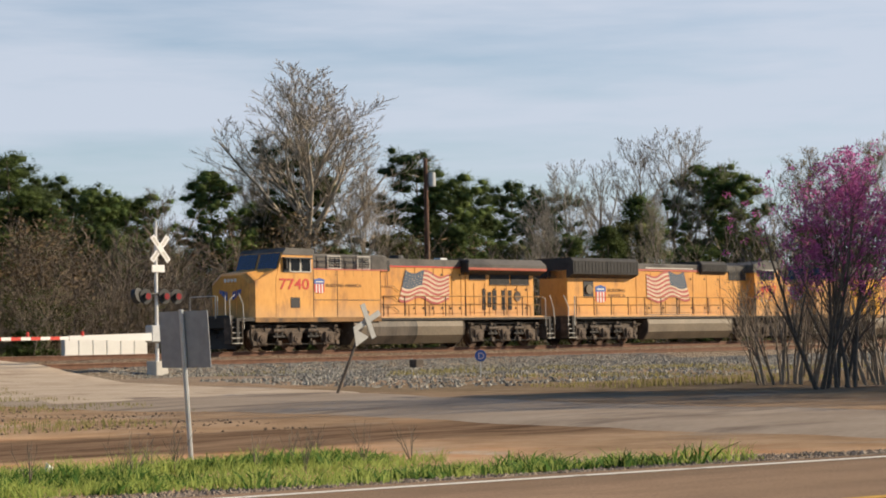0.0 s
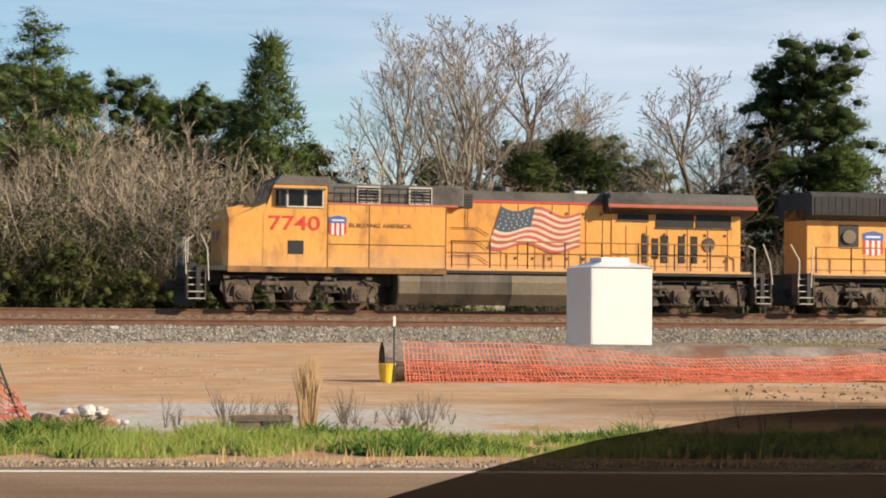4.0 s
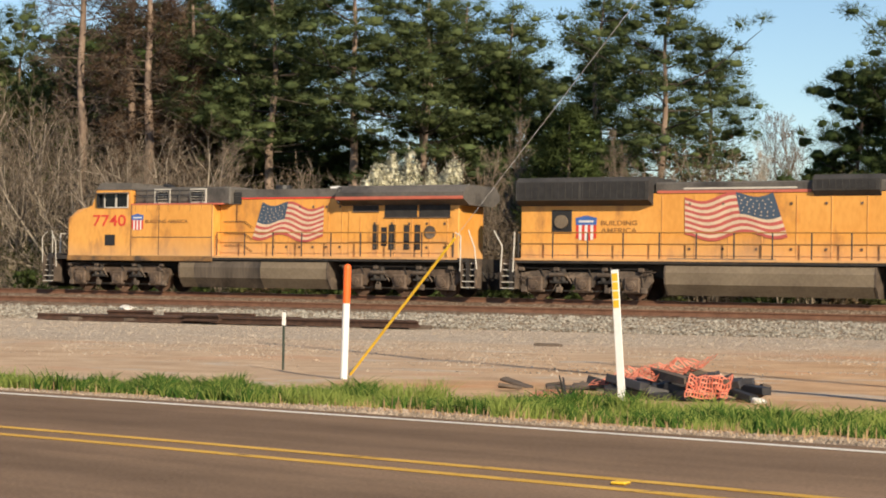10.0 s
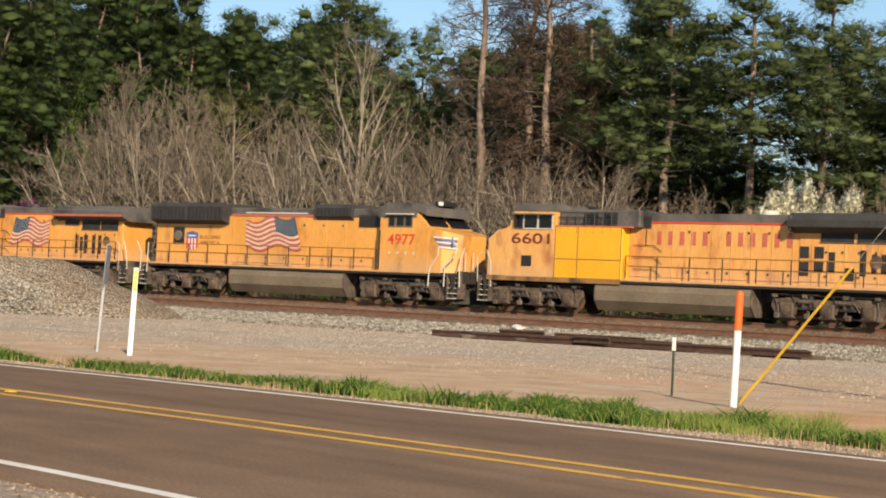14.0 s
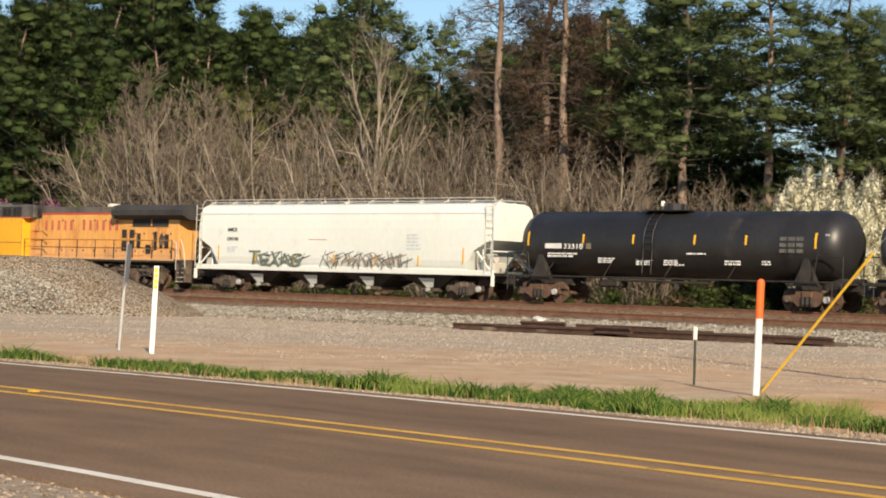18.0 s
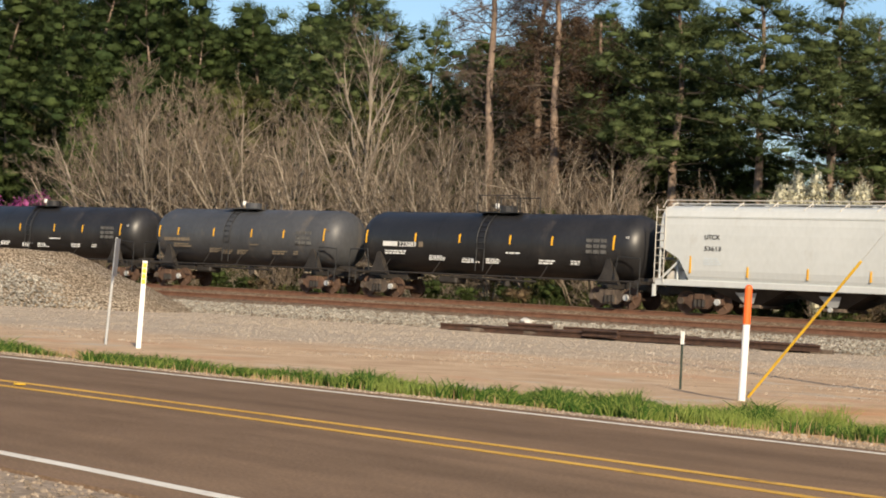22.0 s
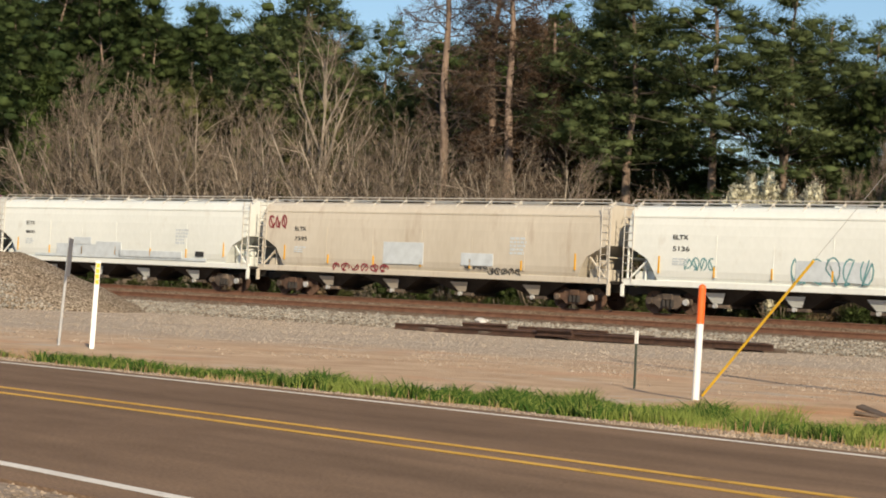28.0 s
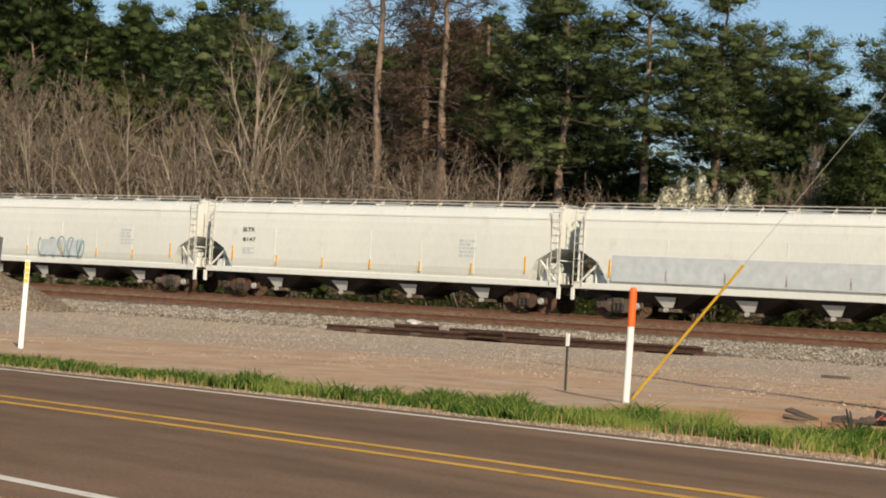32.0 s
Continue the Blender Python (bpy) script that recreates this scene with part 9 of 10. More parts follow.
BARK_TWIG = surface("dull_brown_twig_bark", (0.115, 0.088, 0.064), (0.245, 0.195, 0.145), 0.9, scale=1.4, fine=10, bump=0.2, per_piece=0.25)
# Brighter twig bark: sunlight on the thickets is painted into this colour.
BARK_TAN_LIT = surface("sunlit_tan_twig_bark", (0.25, 0.202, 0.148), (0.45, 0.378, 0.285), 0.9, scale=1.4, fine=10, bump=0.2, per_piece=0.25)
BARK_RUST = surface("rust_brown_dead_twig_bark", (0.072, 0.055, 0.043), (0.15, 0.117, 0.092), 0.9, scale=1.4, fine=10, bump=0.2, per_piece=0.2)
LOW = "full-crowned pine branched almost to the ground"
MAKERS = {
    "pine": [lambda: pine_tree(1, crown=0.44, limbs=38, width=3.9, needles=NEEDLES_LIT), lambda: pine_tree(2, crown=0.40, width=4.2, limbs=42, needles=NEEDLES_LIT), lambda: pine_tree(3, crown=0.47, width=3.6, limbs=34, needles=NEEDLES_LIT), lambda: pine_tree(4, crown=0.38, width=3.9, needles=NEEDLES_BRIGHT, limbs=38)],
    "tall_pine": [lambda: pine_tree(5, 18.0, 0.14, 3.6, None, 60, label="tall dense pine at the wood's edge", blades_=110, core=0.46), lambda: pine_tree(6, 18.0, 0.18, 3.8, None, 56, label="tall dense pine at the wood's edge", blades_=110, core=0.46)],
    "low_pine": [lambda: pine_tree(7, 14.0, 0.10, 3.9, None, 58, True, LOW, blades_=110, core=0.46), lambda: pine_tree(8, 14.0, 0.12, 3.7, NEEDLES_BRIGHT, 54, True, LOW, blades_=110, core=0.46), lambda: pine_tree(9, 14.0, 0.14, 4.2, None, 54, True, LOW, blades_=110, core=0.46)],
    "far_pine": [lambda: pine_tree(10, 14.0, 0.05, 4.2, None, 34, True, LOW, 1.5, 60)],
    "dead": [lambda: dying_pine(7), lambda: dying_pine(8, 19.0, 0.4)],
    "cedar": [lambda: cedar_tree(9), lambda: cedar_tree(10, needles=NEEDLES_BRIGHT)],
    "bare": [lambda: bare_tree(11), lambda: bare_tree(12, spread=1.1, low=0.34), lambda: bare_tree(13, spread=0.7), lambda: bare_tree(14, spread=1.25, bark=BARK, label="spreading leafless hardwood with grey-brown limbs", low=0.22), lambda: bare_tree(18, spread=0.85, label="broad oval leafless oak with dense pale twigs", low=0.36, count=24), lambda: bare_tree(19, spread=0.9, label="open leafless tree with white-barked limbs", low=0.25, count=12, kids=(5, 5, 5), r=0.14, twig_bark=BARK_TWIG)],
    "budding": [lambda: bare_tree(15, spread=1.0, buds=4, label="hardwood with yellow-olive spring buds", bark=BARK)],
    "round": [lambda: bare_tree(16, 8.0, 1.0, BARK_PALE, 0, "rounded many-stemmed leafless tree with pale limbs", 11, twig_bark=BARK_TWIG), lambda: bare_tree(17, 8.0, 0.9, BARK_BROWN, 0, "rounded many-stemmed leafless tree with brown limbs", 9, twig_bark=BARK_TWIG), lambda: bare_tree(16, 8.0, 1.0, BARK_PALE, 0, "rounded many-stemmed leafless tree with twigs painted sunlit", 11, twig_bark=BARK_TAN_LIT)],
    "thicket": [lambda: thicket(21), lambda: thicket(22, bark=BARK, label="leafless thicket of pale slender stems"), lambda: thicket(23, n_leaf=4, leaves=BRUSH_BROWN, label="brown thicket with withered leaves")],
    "tan_thicket": [lambda: thicket(25, bark=BARK_PALE, twigs=BARK_TAN_LIT, label="leafless thicket with tan twigs painted sunlit"), lambda: thicket(26, bark=BARK, twigs=BARK_TAN_LIT, n_leaf=3, leaves=BRUSH, label="tan thicket with first olive leaves")],
    "green_thicket": [lambda: thicket(24, twigs=BARK_TAN_LIT, n_leaf=9, leaves=BRUSH, label="thicket with fresh olive leaves")],
    "shrub": [lambda: shrub(31), lambda: shrub(32, 3.0, 2.0, CEDAR, "dense dark green undergrowth shrub"), lambda: shrub(33, 3.0, 2.3, BRUSH_BROWN, "dry brown undergrowth shrub")],
    "tall_shrub": [lambda: shrub(34, 8.0, 3.0, CEDAR, "tall dark green holly and privet mass"), lambda: shrub(35, 8.0, 3.0, BRUSH, "tall olive-green privet mass")],
    "white": [lambda: blossom_tree(41)],
    "pinkish": [lambda: blossom_tree(42, 4.5, 2.0, BLOSSOM_PINK, "small_redbud_tree", "small redbud in dull pink blossom at the wood's edge", 0.15)],
}
_proto, _planted = {}, [0]
NATURAL_TOP = {}


def plant(kind, x, y, h, w=1.0, v=None):
    """One tree of a kind, h metres tall; w widens its crown."""
    i = (_planted[0] if v is None else v) % len(MAKERS[kind])
    _planted[0] += 1
    z = ground(x, y)
    m = pose(x, y, z, 0, 0, (_planted[0] * 137.5) % 360)
    if (kind, i) in _proto:
        e = copy_thing(_proto[kind, i], m)
    else:
        e = MAKERS[kind][i]()
        NATURAL_TOP[kind, i] = max(vv.co.z for c in e.children for vv in c.data.vertices)
        e.matrix_basis = m
        _proto[kind, i] = e
    s = h / NATURAL_TOP[kind, i]
    ws = w * (s if kind not in ("pine", "tall_pine", "dead") else (0.5 + 0.5 * s))
    e.scale = (ws, ws, s)
    return e


plant("bare", 172.3, 100.0, 21.1)
plant("low_pine", 159.1, 138.0, 18.2, v=0)
plant("budding", 158.5, 95.0, 19.0, 1.20)
plant("low_pine", 156.0, 110.0, 18.3, 1.10, v=1)
plant("tall_shrub", 155.4, 92.0, 9.6, v=1)
plant("low_pine", 155.2, 130.0, 16.8)
plant("bare", 153.8, 112.0, 21.5, 1.10)
plant("low_pine", 153.5, 105.0, 16.7, 0.90)
plant("budding", 149.8, 95.0, 18.3, 1.20)
plant("bare", 147.8, 112.0, 20.4, 1.10)
plant("tall_shrub", 144.0, 91.0, 11.2, v=0)
plant("bare", 139.1, 110.0, 18.0)
plant("thicket", 139.0, 84.0, 11.9, 1.60)
plant("bare", 136.6, 112.0, 17.3)
plant("tall_shrub", 133.4, 90.0, 9.9, v=1)
plant("cedar", 125.2, 95.0, 13.1, 1.40)
plant("thicket", 125.0, 84.0, 12.7, 1.60)
plant("tall_shrub", 123.7, 89.0, 8.7, v=0)
plant("tall_shrub", 122.7, 94.0, 10.7, v=1)
plant("low_pine", 115.0, 104.0, 13.9, 0.90, v=0)
plant("tall_shrub", 113.9, 93.0, 9.5, v=0)
plant("bare", 112.4, 84.0, 12.2, 0.80, v=2)
plant("cedar", 112.1, 88.0, 9.7, 1.20)
plant("low_pine", 108.0, 100.0, 14.2, 0.90, v=1)
plant("bare", 106.5, 90.0, 11.0, 0.80)
plant("low_pine", 106.4, 102.0, 16.0, v=0)
plant("tall_shrub", 105.9, 92.0, 8.4, v=1)
plant("thicket", 104.7, 86.0, 9.2, 1.40)
plant("tall_shrub", 98.5, 91.0, 9.8, v=0)
plant("low_pine", 97.8, 128.0, 13.5)
plant("thicket", 97.6, 86.0, 9.2, 1.40)
plant("low_pine", 93.6, 120.0, 13.1)
plant("low_pine", 92.5, 125.0, 13.9)
plant("tall_shrub", 91.6, 90.0, 8.8, v=1)
plant("bare", 88.8, 90.0, 13.2, 0.90)
plant("low_pine", 88.3, 96.0, 15.4, v=0)
plant("thicket", 87.8, 86.0, 9.4, 1.30)
plant("low_pine", 86.3, 116.0, 13.0)
plant("bare", 85.8, 92.0, 20.0, 1.55, v=4)
plant("tall_shrub", 84.2, 95.0, 10.5, 0.9, v=1)
plant("tall_shrub", 87.0, 95.5, 11.2, 0.9, v=0)
plant("thicket", 85.2, 88.0, 10.1, 1.30)
plant("tall_shrub", 85.1, 89.0, 7.8, v=0)
plant("tall_shrub", 84.6, 94.0, 9.5, v=1)
plant("bare", 83.9, 95.0, 14.5, 0.80)
plant("low_pine", 79.4, 112.0, 13.4)
plant("low_pine", 79.4, 94.0, 12.6, 0.90, v=1)
plant("tall_shrub", 78.7, 93.0, 8.5, v=0)
plant("low_pine", 75.4, 112.0, 14.8, 1.40, v=0)
plant("low_pine", 74.3, 120.0, 12.5)
plant("thicket", 74.1, 85.0, 9.2, 1.30)
plant("bare", 73.7, 92.0, 11.1, 0.90)
plant("pine", 73.3, 104.0, 11.8, 1.10)
plant("tall_shrub", 73.2, 92.0, 7.7, v=1)
plant("low_pine", 70.2, 118.0, 12.8)
plant("tall_shrub", 68.1, 91.0, 8.8, v=0)
plant("low_pine", 67.8, 98.0, 10.7)
plant("thicket", 67.3, 86.0, 9.7, 1.30)
plant("thicket", 67.0, 86.0, 8.9, 1.50)
plant("pine", 66.9, 98.0, 13.3, 1.20)
plant("thicket", 65.7, 80.0, 7.2, 1.30)
plant("thicket", 64.3, 88.0, 9.0, 1.50)
plant("thicket", 64.2, 86.0, 8.9, 1.40)
plant("tall_shrub", 63.3, 90.0, 8.0, v=1)
plant("thicket", 60.9, 80.0, 6.5, 1.30)
plant("thicket", 58.9, 84.0, 7.9, 1.50)
plant("tall_shrub", 58.7, 89.0, 7.2, v=0)
plant("thicket", 57.7, 80.0, 6.4, 1.40)
plant("thicket", 56.4, 88.0, 8.8, 1.50)
plant("cedar", 54.9, 88.0, 11.2, 1.10)
plant("green_thicket", 54.3, 79.0, 5.5, 1.20)
plant("thicket", 50.8, 88.0, 8.7, 1.50)
plant("cedar", 49.6, 78.0, 8.3, 1.10)
plant("low_pine", 45.4, 88.0, 15.3, 1.05, v=0)
plant("low_pine", 45.0, 88.8, 14.4, 0.90, v=2)
plant("cedar", 45.3, 84.0, 9.5, 1.50)
plant("cedar", 42.7, 86.0, 9.2, 1.20)
plant("bare", 42.5, 92.0, 12.1, 1.30, v=1)
plant("thicket", 40.1, 88.0, 9.5, 1.50)
plant("bare", 37.7, 86.0, 12.9, 1.75, v=3)
plant("bare", 36.0, 96.0, 12.6, 1.35, v=0)
plant("thicket", 35.5, 88.0, 9.6, 1.50)
plant("cedar", 33.6, 90.0, 10.2, 1.70)
plant("bare", 32.6, 94.0, 15.6, 1.55, v=3)
plant("cedar", 30.6, 88.0, 8.9, 1.50)
plant("bare", 27.6, 89.0, 14.8, 0.95, v=5)
plant("bare", 29.0, 92.0, 15.9, 1.35, v=0)
plant("thicket", 28.5, 86.0, 8.8, 1.40)
plant("bare", 24.9, 90.0, 15.4, 1.25, v=2)
plant("thicket", 24.7, 84.0, 7.8, 1.50)
plant("green_thicket", 23.0, 79.0, 4.1, 1.30)
plant("thicket", 22.4, 84.0, 7.4, 1.50)
plant("low_pine", 18.3, 108.0, 13.5)
plant("cedar", 17.8, 88.0, 14.4, 0.80, v=1)
plant("low_pine", 17.8, 116.0, 13.9)
plant("low_pine", 17.4, 92.0, 11.4, 0.80, v=0)
plant("low_pine", 15.1, 114.0, 14.7)
plant("tan_thicket", 14.3, 82.0, 8.7, 1.40, v=1)
plant("round", 14.3, 88.0, 10.6, 1.10, v=2)
plant("tan_thicket", 11.4, 82.0, 8.1, 1.50, v=0)
plant("round", 11.1, 90.0, 10.5, 1.20, v=2)
plant("low_pine", 11.0, 112.0, 14.5)
plant("round", 9.8, 88.0, 10.8, 1.20, v=2)
plant("low_pine", 8.6, 112.0, 15.1)
plant("tan_thicket", 8.5, 82.0, 8.3, 1.50, v=0)
plant("round", 7.6, 88.0, 10.8, 1.20, v=2)
plant("round", 7.3, 88.0, 10.6, 1.20, v=2)
plant("round", 5.1, 86.0, 9.4, v=2)
plant("green_thicket", 4.9, 78.0, 4.7, 1.30)
plant("green_thicket", 3.9, 81.0, 7.4, 1.50)
plant("pine", 3.1, 86.0, 14.6, 1.25, v=1)
plant("shrub", 1.0, 77.0, 3.0, 0.70, v=1)
plant("low_pine", 0.5, 98.0, 13.5, v=0)
plant("low_pine", -0.3, 92.0, 12.2, 0.90, v=0)
plant("low_pine", -2.8, 104.0, 12.6, 0.90)
plant("round", -3.6, 87.0, 9.5, v=1)
plant("low_pine", -5.5, 104.0, 12.9, 0.80)
plant("round", -6.1, 86.0, 9.4, v=1)
plant("bare", -6.8, 92.0, 10.6, 0.90, v=0)
plant("thicket", -8.8, 83.0, 8.1, 1.50, v=0)
plant("bare", -9.4, 100.0, 12.8, 1.10, v=1)
plant("bare", -10.1, 88.0, 10.3, 0.90, v=2)
plant("bare", -11.8, 86.0, 10.2, 0.90, v=0)
plant("thicket", -13.6, 82.0, 8.5, 1.40, v=1)
plant("bare", -13.6, 92.0, 11.7, 0.90, v=3)
plant("low_pine", -17.1, 86.0, 14.0, 1.10, v=0)
plant("pine", -18.1, 84.0, 18.5, 1.35, v=1)
plant("pine", -20.8, 85.0, 14.4, 1.15, v=3)
plant("pine", -21.4, 94.0, 14.6, 1.10, v=0)
plant("dead", -21.8, 79.0, 4.1)
plant("low_pine", -22.9, 90.0, 11.4, 0.80, v=0)
plant("pine", -22.3, 88.0, 17.0, 1.20, v=1)
plant("cedar", -24.7, 80.0, 7.0, 1.40)
plant("low_pine", -24.7, 85.0, 12.2, v=0)
plant("thicket", -24.8, 79.5, 6.6, 0.55, v=1)
plant("green_thicket", -25.5, 80.0, 7.8, 1.20)
plant("low_pine", -25.8, 86.0, 8.2, 0.70, v=1)
plant("thicket", -26.3, 82.1, 5.9, 0.55, v=1)
plant("bare", -26.4, 80.5, 6.2, 0.45, v=2)
plant("thicket", -26.6, 80.8, 6.1, 0.55, v=0)
plant("thicket", -26.9, 79.5, 7.0, 0.55, v=1)
plant("tall_shrub", -27.9, 88.0, 5.2, 0.90, v=1)
plant("low_pine", -27.9, 90.0, 8.6, 0.70, v=1)
plant("bare", -28.1, 80.5, 7.0, 0.45, v=2)
plant("thicket", -28.5, 82.1, 5.5, 0.55, v=1)
plant("thicket", -28.8, 80.8, 6.4, 0.55, v=0)
plant("bare", -28.9, 84.0, 8.8, 0.60, v=2)
plant("thicket", -29.0, 79.5, 6.6, 0.55, v=1)
plant("bare", -29.9, 80.5, 6.9, 0.45, v=2)
plant("thicket", -29.9, 82.0, 8.5, 1.40)
plant("tall_shrub", -30.4, 88.0, 5.2, 0.90, v=0)
plant("thicket", -30.7, 82.1, 5.9, 0.55, v=1)
plant("thicket", -31.0, 80.8, 6.1, 0.55, v=0)
plant("thicket", -31.2, 79.5, 7.0, 0.55, v=1)
plant("bare", -31.7, 80.5, 7.4, 0.45, v=2)
plant("round", -32.3, 84.0, 8.8, v=1)
plant("tall_shrub", -32.9, 88.0, 5.2, 0.90, v=1)
plant("thicket", -32.9, 82.1, 5.5, 0.55, v=1)
plant("thicket", -33.2, 80.8, 6.4, 0.55, v=0)
plant("thicket", -33.4, 79.5, 6.6, 0.55, v=1)
plant("round", -34.0, 82.0, 8.5, 1.10, v=1)
plant("pine", -34.5, 86.0, 17.2, 1.20, v=0)
plant("bare", -35.2, 82.0, 9.3, 0.55, v=3)
plant("tall_shrub", -35.5, 88.0, 5.2, 0.90, v=0)
plant("pine", -36.0, 96.0, 15.8, v=2)
plant("cedar", -36.7, 80.0, 10.3, 1.25, v=0)
plant("low_pine", -37.8, 84.0, 9.7, 0.70, v=0)
plant("bare", -39.5, 120.0, 13.1, v=3)
plant("pine", -39.7, 90.0, 17.7, 1.15, v=1)
plant("thicket", -40.1, 82.0, 8.4, v=1)
plant("bare", -40.3, 120.0, 13.0, v=3)
plant("bare", -40.3, 82.0, 10.0, 0.55, v=3)
plant("bare", -40.6, 80.0, 8.5, 0.70, v=3)
plant("thicket", -40.7, 82.0, 8.9, 1.30, v=1)
plant("pine", -41.4, 94.0, 15.7, 1.10, v=3)
plant("white", -42.3, 76.5, 8.2, 0.60)
plant("thicket", -42.1, 82.0, 7.9, v=0)
plant("low_pine", -44.1, 90.0, 13.9, 0.75, v=0)
plant("thicket", -44.2, 82.0, 8.4, v=2)
plant("pine", -45.8, 92.0, 17.1, 1.20, v=0)
plant("thicket", -46.3, 82.0, 7.9, v=1)
plant("tall_shrub", -46.4, 93.0, 8.7, v=0)
plant("tall_shrub", -47.7, 91.0, 9.4, v=1)
plant("pine", -47.8, 94.0, 15.4, 1.10, v=1)
plant("thicket", -48.5, 82.0, 8.5, v=0)
plant("pine", -48.6, 88.0, 19.2, 1.30, v=2)
plant("pine", -48.7, 88.0, 15.3, 1.35, v=0)
plant("pine", -49.3, 94.0, 18.0, 1.10, v=1)
plant("thicket", -50.7, 82.0, 7.9, v=2)
plant("tall_shrub", -51.0, 93.0, 8.0, v=1)
plant("tall_shrub", -52.4, 91.0, 8.7, v=0)
plant("pine", -53.0, 88.0, 21.0, 1.35, v=2)
plant("thicket", -53.0, 82.0, 8.5, v=1)
plant("pine", -58.2, 88.0, 20.5, 1.45, v=1)
plant("thicket", -55.1, 79.0, 8.2, 1.20, v=1)
plant("low_pine", -55.1, 92.0, 10.3, 0.90, v=1)
plant("thicket", -55.4, 82.0, 7.9, v=0)
plant("bare", -55.5, 80.0, 9.0, 0.55, v=3)
plant("tall_shrub", -56.1, 93.0, 9.6, v=1)
plant("tall_shrub", -57.3, 91.0, 7.9, v=1)
plant("low_pine", -59.0, 94.0, 11.2, 0.90, v=0)
plant("round", -60.2, 83.0, 10.9, 1.10, v=0)
plant("bare", -60.8, 80.0, 9.2, 0.60, v=3)
plant("tall_shrub", -61.3, 93.0, 8.8, v=0)
plant("round", -61.7, 82.0, 10.5, 0.90, v=0)
plant("pine", -62.2, 92.0, 21.1, 1.35, v=1)
plant("low_pine", -62.2, 94.0, 14.5, 0.80, v=0)
plant("tall_shrub", -62.7, 91.0, 9.5, v=1)
plant("pine", -63.3, 98.0, 16.7, v=2)
plant("pine", -63.6, 94.0, 18.9, 1.15, v=1)
plant("dead", -65.0, 86.0, 21.5, 1.20, v=0)
plant("tall_shrub", -65.5, 92.0, 11.5, v=0)
plant("round", -66.3, 83.0, 11.0, 1.10, v=0)
plant("pine", -67.4, 92.0, 17.9, v=0)
plant("dead", -66.9, 87.0, 23.0, 1.10, v=1)
plant("dead", -63.4, 88.0, 18.0, 1.0, v=0)
plant("dead", -68.9, 85.0, 24.0, 1.10, v=1)
plant("tall_shrub", -69.2, 92.0, 12.4, v=1)
plant("round", -69.6, 84.0, 12.5, 0.80, v=0)
plant("round", -70.8, 83.0, 11.5, v=0)
plant("low_pine", -72.1, 99.0, 18.3, 1.10, v=1)
plant("tall_shrub", -72.6, 92.0, 11.6, v=0)
plant("round", -73.1, 84.0, 13.9, 0.80, v=0)
plant("pine", -75.0, 101.0, 20.1, 1.10, v=0)
plant("low_pine", -75.7, 99.0, 18.1, 1.10, v=0)
plant("bare", -77.1, 84.0, 18.1, v=5)
plant("pine", -77.1, 93.0, 17.5, 0.90, v=2)
plant("tall_shrub", -77.1, 92.0, 12.6, v=1)
plant("pine", -78.0, 100.0, 20.5, 1.10, v=1)
plant("low_pine", -78.6, 98.0, 18.9, 1.10, v=0)
plant("round", -79.8, 84.0, 13.5, 0.80, v=0)
plant("tall_shrub", -80.7, 95.0, 14.2, v=1)
plant("tall_pine", -80.7, 112.0, 23.1, 1.10, v=1)
plant("tall_shrub", -80.8, 92.0, 11.8, v=0)
plant("low_pine", -83.5, 100.0, 16.3, 1.10, v=0)
plant("round", -84.6, 85.0, 14.1, 0.80, v=0)
plant("tall_shrub", -84.8, 92.0, 12.8, v=1)
plant("pine", -86.3, 100.0, 20.7, v=0)
plant("tall_shrub", -86.6, 95.0, 14.8, v=1)
plant("tall_shrub", -88.7, 92.0, 12.0, v=0)
plant("low_pine", -89.1, 100.0, 16.9, 1.10, v=0)
plant("pine", -89.2, 98.0, 21.4, 1.10, v=1)
plant("round", -87.3, 85.0, 15.6, 0.80, v=0)
plant("bare", -91.5, 84.0, 14.9, 0.90, v=3)
plant("round", -93.8, 84.0, 15.6, 0.95, v=0)
plant("tall_shrub", -92.9, 95.0, 15.4, v=1)
plant("round", -93.5, 83.0, 15.5, 0.80, v=0)
plant("bare", -97.5, 83.0, 16.4, v=3)
plant("round", -98.1, 83.0, 14.7, 0.80, v=0)
plant("pine", -92.4, 98.0, 23.6, 1.30, v=1)
plant("tall_shrub", -100.2, 95.0, 16.5, v=1)
plant("low_pine", -103.5, 104.0, 16.6, 1.10, v=0)
plant("tall_pine", -103.7, 104.0, 20.9, 1.25, v=0)
plant("pinkish", -104.3, 80.0, 7.4, 1.10)
plant("tall_pine", -106.1, 102.0, 23.4, 1.25, v=3)
plant("tall_pine", -106.3, 112.0, 26.1, 1.10, v=0)
plant("thicket", -107.1, 80.0, 8.4, 1.20, v=2)
plant("cedar", -107.2, 88.0, 17.4, 0.75, v=1)
plant("tall_pine", -108.9, 90.0, 24.4, 1.25, v=1)
plant("tall_pine", -109.1, 106.0, 23.6, 1.10, v=0)
plant("low_pine", -109.4, 102.0, 16.2, 1.20, v=0)
plant("tall_pine", -109.6, 100.0, 21.3, 1.25, v=1)
plant("tall_shrub", -109.8, 95.0, 16.4, v=1)
plant("tall_pine", -110.2, 96.0, 24.6, 1.25, v=2)
plant("low_pine", -111.8, 118.0, 25.0, 1.30, v=0)
plant("low_pine", -114.5, 98.0, 16.5, 1.20, v=0)
plant("tall_pine", -116.4, 109.0, 23.5, 1.20, v=1)
plant("tall_shrub", -117.0, 95.0, 17.5, v=1)
plant("tall_pine", -117.1, 106.0, 22.0, 1.20, v=0)
plant("low_pine", -120.3, 120.0, 22.0, 1.30, v=2)
